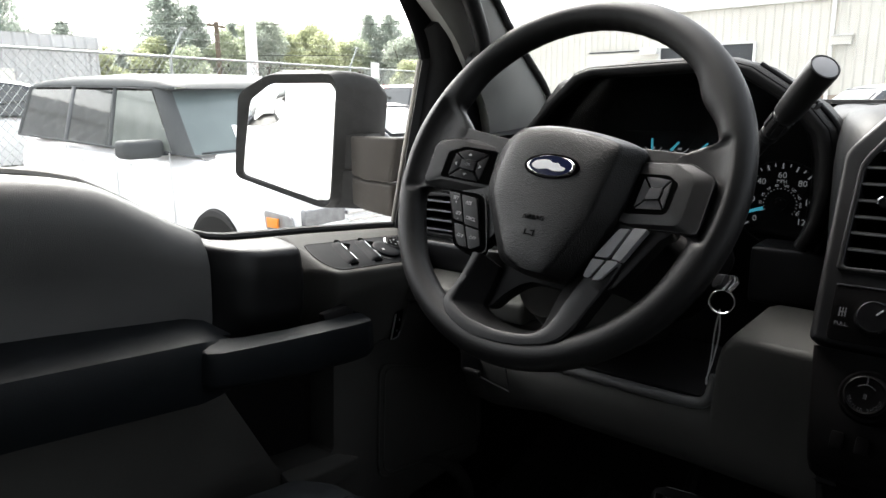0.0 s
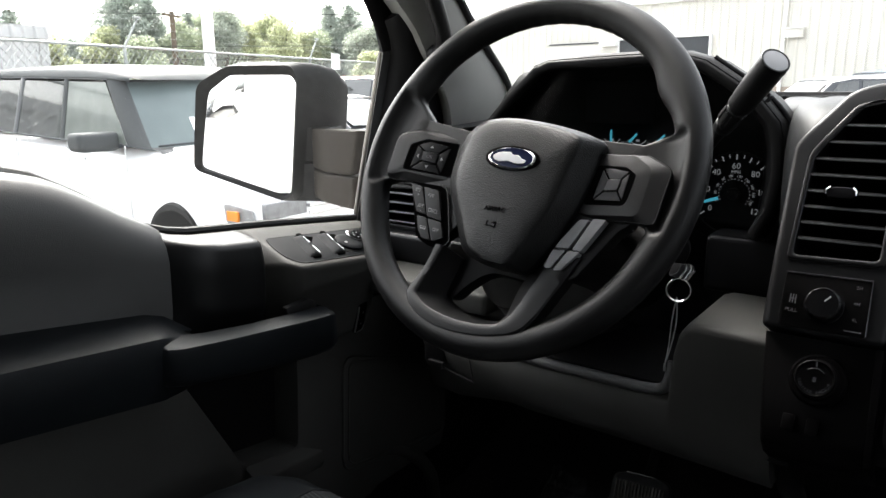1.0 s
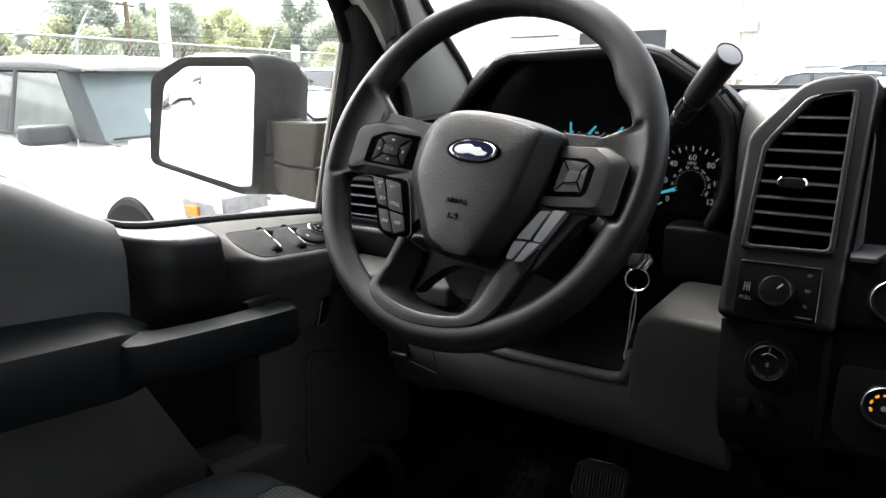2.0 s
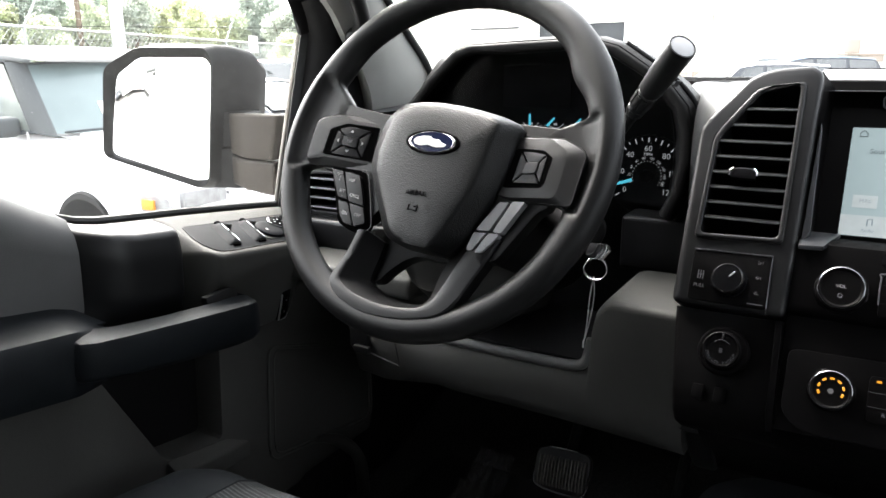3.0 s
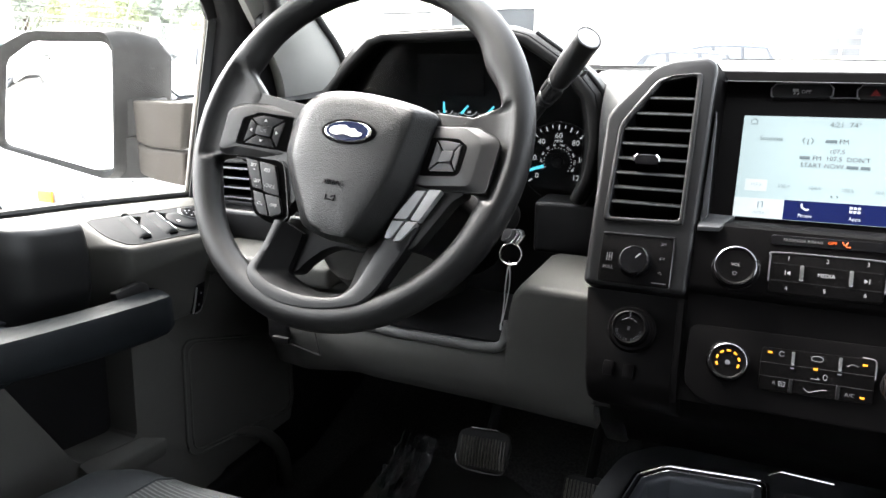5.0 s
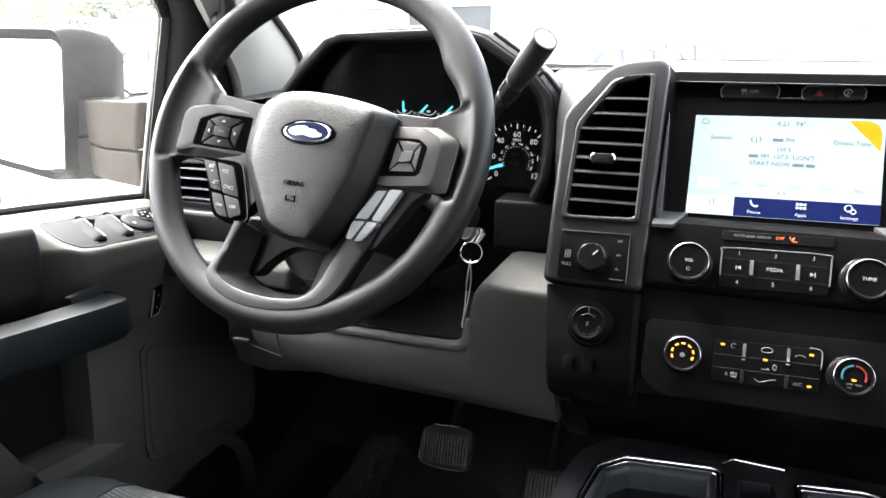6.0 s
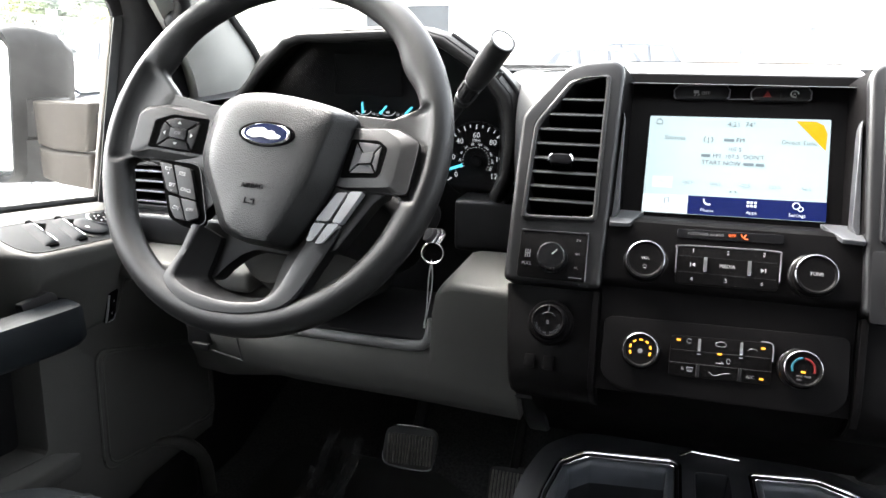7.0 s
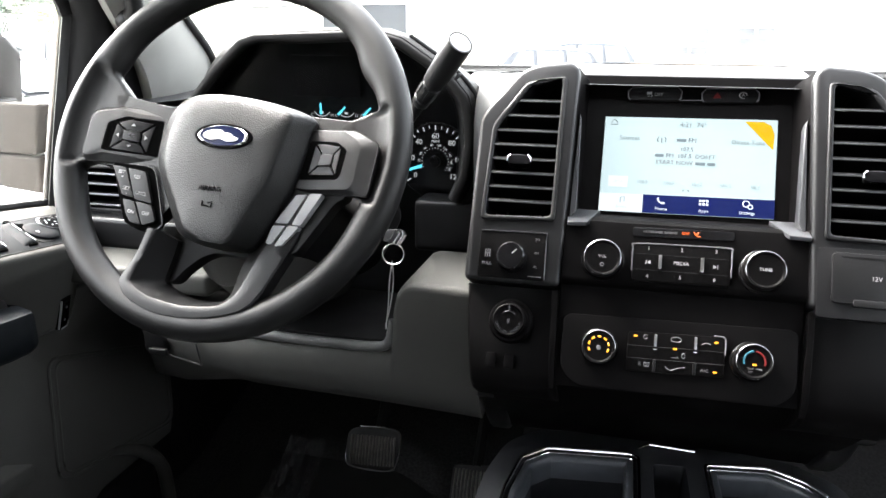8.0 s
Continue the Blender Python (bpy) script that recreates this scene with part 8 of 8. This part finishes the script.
# ---- shed behind the fence ----
def shed():
    m = frame_at((-27.9, -12.4, 0), (-0.12, 1, 0), (0, 0, 1))
    b = thing("shed", m, "pale grey ribbed metal shed behind the fence", "building")
    pts = []
    x = 0.0
    while x < 26:
        pts += [(x, 0.0), (x + 0.30, 0.0), (x + 0.36, 0.05), (x + 0.42, 0.05)]
        x += 0.48
    bm = bmesh.new()
    lo = [bm.verts.new((a, 0.0, w)) for a, w in pts]
    hi = [bm.verts.new((a, 3.75, w)) for a, w in pts]
    for i in range(len(lo) - 1):
        bm.faces.new((lo[i], lo[i + 1], hi[i + 1], hi[i]))
    part("cladding", bm, SHED, b, "", None, 20)
    bm = bmesh.new()
    lo = [bm.verts.new((a, 3.55, w * 1.4 + 0.12)) for a, w in pts]
    hi = [bm.verts.new((a, 4.05, w * 1.4 + 0.05)) for a, w in pts]
    for i in range(len(lo) - 1):
        bm.faces.new((lo[i], lo[i + 1], hi[i + 1], hi[i]))
    part("fascia", bm, SHED, b, "", None, 20)
    bm = loft([[(-0.1, 4.06, 0.1), (26, 4.06, 0.1)], [(-0.1, 4.5, -6), (26, 4.5, -6)]], False)
    bmesh.ops.solidify(bm, geom=bm.faces[:], thickness=0.08)
    part("roof", bm, SHED, b)
    part("end_wall", box((25.97, 2.0, -3.0), (0.06, 4.0, 6.0)), SHED, b)
    for x in (11.6, 18.2):
        part("door", box((x + 2.4, 1.35, 0.075), (4.4, 2.7, 0.05), 0.01), DOOR_WHITE, b)


shed()


# ---- fence, poles and wires ----
FENCE_A, FENCE_D = Vector((-16.13, 11.7, 0)), Vector((-0.336, 1.0, 0)).normalized()


def fence():
    m = frame_at(FENCE_A, FENCE_D, (0, 0, 1))
    f = thing("chain_link_fence", m, "galvanised chain-link fence with slanted wire arms", "fence")
    H, s0, s1 = 2.44, -26.0, 16.0
    part("top_rail", tube([(s0, H, 0), (s1, H, 0)], 0.028, 8), GALV, f, "galvanised top rail")
    step, hgt = 0.18, H - 0.06
    verts, faces = [], []
    r = 0.0055
    s = s0 - hgt
    while s < s1:
        for sg in (1, -1):
            a0, b0 = (s, s + hgt) if sg > 0 else (s + hgt, s)
            i = len(verts)
            for q, z in ((a0, 0.04), (b0, 0.04 + hgt)):
                verts += [(q - r, z, sg * 0.004 - r), (q + r, z, sg * 0.004 - r), (q, z, sg * 0.004 + r)]
            faces += [(i, i + 1, i + 4, i + 3), (i + 1, i + 2, i + 5, i + 4), (i + 2, i, i + 3, i + 5)]
        s += step
    me = bpy.data.meshes.new("wire_mesh")
    me.from_pydata(verts, [], faces)
    me.materials.append(GALV)
    w = new("wire_mesh", me)
    w.parent = f
    tagged(w, "diamond chain-link wire", "", "", "stuff")
    near, nxt = -4.23, 3.88
    for s in (3 * near - 2 * nxt, 2 * near - nxt, near, nxt, 2 * nxt - near):
        p = part("post", tube([(s, 0, 0), (s, H + 0.03, 0)], 0.036, 10), GALV, f, "galvanised post")
        part("wire_arm", tube([(s, H, 0), (s + 0.40, H + 0.60, 0.06)], 0.022, 8), GALV, p)
        part("arm_cap", box((s + 0.39, H + 0.62, 0.06), (0.20, 0.05, 0.06), 0.015), GALV, p)
    for k in range(3):
        t = 0.4 + 0.28 * k
        part("strand", tube([(s0, H + 0.60 * t, 0.06 * t), (s1, H + 0.60 * t, 0.06 * t)], 0.0030, 4), GALV, f)
    part("sign", box((5.62, 2.39, 0.04), (0.62, 0.52, 0.01)), WHITE_METAL, f, "blank white sign on the wire")


fence()


def poles():
    p = thing("light_pole", pose(-16.1, 10.75, 0), "tall white steel light pole", "light pole")
    part("shaft", lathe([(0.155, 0.0), (0.15, 0.4), (0.135, 9.0)], 20), WHITE_METAL, p)
    part("foot", lathe([(0.30, 0.0), (0.30, 0.55), (0.28, 0.6)], 20), BRICK, p)
    part("arm", tube([(0, 0, 8.8), (0.9, 0.2, 9.1)], 0.05, 8), WHITE_METAL, p)
    part("lamp_head", box((1.2, 0.25, 9.1), (0.7, 0.35, 0.14), 0.04, 3), WHITE_METAL, p)
    p = thing("utility_pole", pose(-40.2, 25.6, 0, 0, 0, 25), "weathered wooden utility pole with a crossarm", "utility pole")
    part("shaft", lathe([(0.19, 0.0), (0.14, 6.05)], 12), WOOD, p)
    part("crossarm", box((0, 0, 5.80), (0.14, 1.9, 0.14), 0.02), WOOD, p)
    for y in (-0.7, 0.7):
        part("insulator", lathe([(0.05, 0), (0.06, 0.1), (0.03, 0.2)], 10), GALV, p, "", pose(0, y, 5.87))
    for z in (3.3, 4.1, 6.0):
        w = thing("overhead_cable", pose(-40, 25.6, z), "thin dark overhead cable", "cable", "overhead cables")
        world_part("line", tube([(-66, -3 + 0.2 * z, z), (-40.0, 25.5, z - 0.1), (-12, 56, z)], 0.018, 5), CABLE, w)


poles()


# ---- trees ----
def tree(az, dist, height, spread, leaf, seed, conifer=False):
    """A tapered trunk, limbs and a crown of some thousands of small leaves in uneven lobes."""
    rnd, gen = random.Random(seed), np.random.default_rng(seed)
    x, y = -0.085 - dist * math.sin(radians(az)), -0.78 + dist * math.cos(radians(az))
    t = thing("tree", pose(x, y, 0), "tall grey-green conifer behind the fence" if conifer else "leafy tree behind the fence", "tree", "trees behind the fence")
    trunk = [(0, 0, 0), (0.1 * rnd.uniform(-1, 1), 0.1, height * 0.4), (0.15 * rnd.uniform(-1, 1), 0, height * (0.97 if conifer else 0.75))]
    tr = part("trunk", tube(smooth_path(trunk, 3), [0.22 * (1 - 0.12 * i) for i in range(7)], 8), BARK, t)
    spots, size = [], 0.085
    if conifer:
        tiers = int(height * 3.4)
        for k in range(tiers):
            f = k / tiers
            rad = 1.35 * spread * (1 - f) ** 0.7 * rnd.uniform(0.8, 1.1) + 0.15
            for j in range(12):
                an, rr = rnd.uniform(0, 2 * math.pi), rad * rnd.uniform(0.7, 1.12)
                n = 10 + int(30 * rr)
                g = gen.random(n) ** 0.7
                c = np.stack([math.cos(an) * rr * g, math.sin(an) * rr * g, height * (0.10 + 0.90 * f) - 0.30 * rr * g], 1)
                spots.append(c + gen.normal(0, 1, (n, 3)) * (0.08 + 0.16 * rr * g[:, None] * (1.15 - g[:, None])))
    else:
        for k in range(24):
            an, u = rnd.uniform(0, 2 * math.pi), rnd.random()
            zz = height * lerp(0.12, 0.90, u)
            rr = spread * math.sin(math.pi * lerp(0.38, 0.92, u)) * rnd.uniform(0.2, 0.8)
            c, r = Vector((rr * math.cos(an), rr * math.sin(an), zz)), spread * rnd.uniform(0.26, 0.46)
            if k < 12:
                part("limb", tube([(0, 0, c.z * 0.55), tuple(c * 0.6 + Vector((0, 0, c.z * 0.3))), tuple(c)], [0.07, 0.045, 0.02], 5), BARK, tr)
            n = int(420 * (r / 0.9) ** 2) + 120
            d = gen.normal(0, 1, (n, 3))
            d *= (r * (0.35 + 0.70 * gen.random(n) ** 0.6) / np.linalg.norm(d, axis=1))[:, None]
            spots.append(np.array(c) + d * np.array((1, 1, 0.85)))
    c = np.concatenate(spots)
    a, b = gen.normal(0, 1, c.shape), gen.normal(0, 1, c.shape)
    a /= np.linalg.norm(a, axis=1)[:, None]
    b = np.cross(a, b)
    b /= np.linalg.norm(b, axis=1)[:, None]
    s = size * gen.uniform(0.7, 1.5, (len(c), 1))
    verts = np.stack([c + a * s, c + b * s * 0.6, c - a * s * 0.8, c - b * s * 0.6], 1).reshape(-1, 3)
    me = bpy.data.meshes.new("crown")
    me.from_pydata(verts.tolist(), [], np.arange(len(verts)).reshape(-1, 4).tolist())
    me.materials.append(NEEDLES if conifer else leaf)
    cr = new("crown", me)
    cr.parent = t


# azimuth, distance, height, spread, leaf colour, conifer
TREES = [(71.3, 42, 9.2, 2.6, 0, True), (69.6, 45, 5.4, 1.9, 2, True), (66.9, 52, 6.4, 1.5, 2, True), (65.6, 50, 3.9, 1.6, 2, False), (64.4, 46, 4.5, 1.5, 1, False), (63.4, 50, 4.6, 1.0, 0, True), (62.1, 50, 4.9, 1.6, 1, False),
         (61.1, 52, 5.6, 1.8, 1, False), (60.0, 54, 9.9, 2.9, 0, True), (58.2, 54, 7.9, 1.8, 2, True), (57.3, 56, 4.9, 1.9, 1, False), (58.9, 48, 4.6, 1.9, 0, False)]
MID_TREES = [(56.0, 52, 6.5, 1.8, 0, False), (55.6, 56, 6.9, 1.7, 2, True), (54.5, 54, 7.0, 1.9, 0, False), (53.2, 52, 6.9, 2.0, 2, False), (52.3, 54, 6.7, 1.7, 0, False), (51.1, 56, 6.3, 1.9, 1, False), (49.9, 54, 6.8, 2.0, 1, False),
             (48.8, 52, 6.6, 2.2, 1, False), (47.3, 54, 5.9, 2.0, 1, False), (46.2, 54, 5.5, 1.9, 0, False), (45.3, 56, 7.6, 2.1, 0, True), (43.7, 56, 7.6, 2.3, 2, True), (42.9, 52, 5.6, 2.0, 2, False), (41.8, 46, 4.4, 1.9, 1, False),
             (40.8, 52, 7.0, 2.4, 2, False), (38.6, 54, 6.6, 2.6, 0, False)]
FAR_TREES = [(61.6, 60, 5.6, 2.2, 2, False), (56.6, 60, 6.0, 2.2, 2, False), (53.8, 60, 6.2, 2.3, 2, False), (50.4, 60, 6.0, 2.4, 0, False), (48.0, 60, 6.0, 2.4, 2, False), (44.6, 60, 6.2, 2.4, 2, False)]
for i, (az, dist, h, sp, lf, con) in enumerate(TREES + MID_TREES + FAR_TREES):
    tree(az, dist, h, sp, LEAF[lf], 100 + i, con)


# ---- the truck round the cab ----
def truck_body():
    t = thing("pickup_truck", pose(0, -1.0, 0), "white four-door pickup truck round the cab", "pickup truck")
    # outer skins of the sides, butted outside the trims
    for sx in (-1, 1):
        def side(y, top, bot=0.72):
            return [(sx * 0.905, y, top), (sx * 0.99, y, top - 0.10), (sx * 1.02, y, 1.10), (sx * 1.01, y, bot), (sx * 0.92, y, bot), (sx * 0.905, y, 1.0)]
        rows = [side(y, z) for y, z in ((-2.25, 1.49), (-1.3, 1.49), (-0.62, 1.49), (-0.45, 1.46), (-0.30, 1.41), (0.0, 1.385), (0.25, 1.38), (0.80, 1.40))]
        world_part("side_skin", loft(rows, True, True), PAINT_WHITE, t, "white painted cab side")
        rows = [[(sx * 0.62, y, 1.52), (sx * 0.86, y, 1.48), (sx * 1.02, y, 1.30), (sx * 1.03, y, 0.80), (sx * 0.80, y, 0.80), (sx * 0.62, y, 1.2)] for y in (0.82, 1.4, 2.1, 2.32)]
        world_part("fender", soften(loft(rows, True, True), 0.02), PAINT_WHITE, t)
        world_part("bed_side", soften(loft([[(sx * 0.82, y, 1.42), (sx * 1.02, y, 1.42), (sx * 1.03, y, 0.75), (sx * 0.82, y, 0.75)] for y in (-4.6, -2.30)], True, True), 0.03), PAINT_WHITE, t)
        world_part("running_board", box((sx * 1.0, -0.7, 0.50), (0.16, 2.2, 0.05), 0.015), DARK_OPEN, t)
        for y in (1.45, -3.45):
            wheel_of(t, 0, 0, 0.42, sx).matrix_parent_inverse = PLACES[t.name].inverted() @ Matrix.Translation((sx * 1.0, y, 0)) @ pose(0, 0, 0, 0, 0, 90)
    bm = loft([[(x * 0.62, y, z - 0.03 * abs(x) ** 3) for x in (-1, -0.6, -0.2, 0.2, 0.6, 1)] for y, z in ((0.86, 1.50), (1.4, 1.50), (2.0, 1.46), (2.28, 1.36))], False)
    bmesh.ops.solidify(bm, geom=bm.faces[:], thickness=0.03)
    world_part("hood", bm, PAINT_WHITE, t, "white hood")
    world_part("grille", box((0, 2.33, 1.08), (1.5, 0.06, 0.46), 0.03), DARK_OPEN, t)
    world_part("bumper", box((0, 2.40, 0.68), (2.0, 0.20, 0.26), 0.05, 3), CHROME, t)
    world_part("bed_floor", box((0, -3.45, 0.92), (1.66, 2.3, 0.05)), DARK_OPEN, t)
    world_part("tailgate", box((0, -4.62, 1.10), (1.9, 0.07, 0.62), 0.02), PAINT_WHITE, t)
    world_part("frame_rail", box((0, -1.1, 0.62), (0.9, 6.4, 0.14), 0.02), DARK_OPEN, t)
    world_part("cab_underside", box((0, -0.75, 0.76), (1.76, 3.0, 0.08), 0.02), DARK_OPEN, t)
    bm = loft([[(x * 0.70, y, z - 0.05 * abs(x) ** 4) for x in (-1, -0.8, -0.4, 0, 0.4, 0.8, 1)] for y, z in ((-2.26, 1.985), (-1.5, 2.05), (-0.8, 2.06), (-0.36, 2.02))], False)
    bmesh.ops.solidify(bm, geom=bm.faces[:], thickness=0.02)
    world_part("roof_skin", bm, PAINT_WHITE, t, "white roof")

    for x in (-0.52, 0.16):
        w = thing("windscreen_wiper", pose(x, 0.80, 1.56), "black wiper resting at the foot of the windscreen", "wiper", "windscreen wipers")
        world_part("wiper_arm", tube([(x - 0.02, 0.86, 1.555), (x + 0.20, 0.80, 1.572), (x + 0.36, 0.775, 1.584)], 0.008, 6), DARK_OPEN, w)
        world_part("wiper_blade", tube([(x + 0.06, 0.775, 1.584), (x + 0.36, 0.765, 1.593), (x + 0.62, 0.745, 1.590)], 0.006, 6), RUBBER, w)


truck_body()
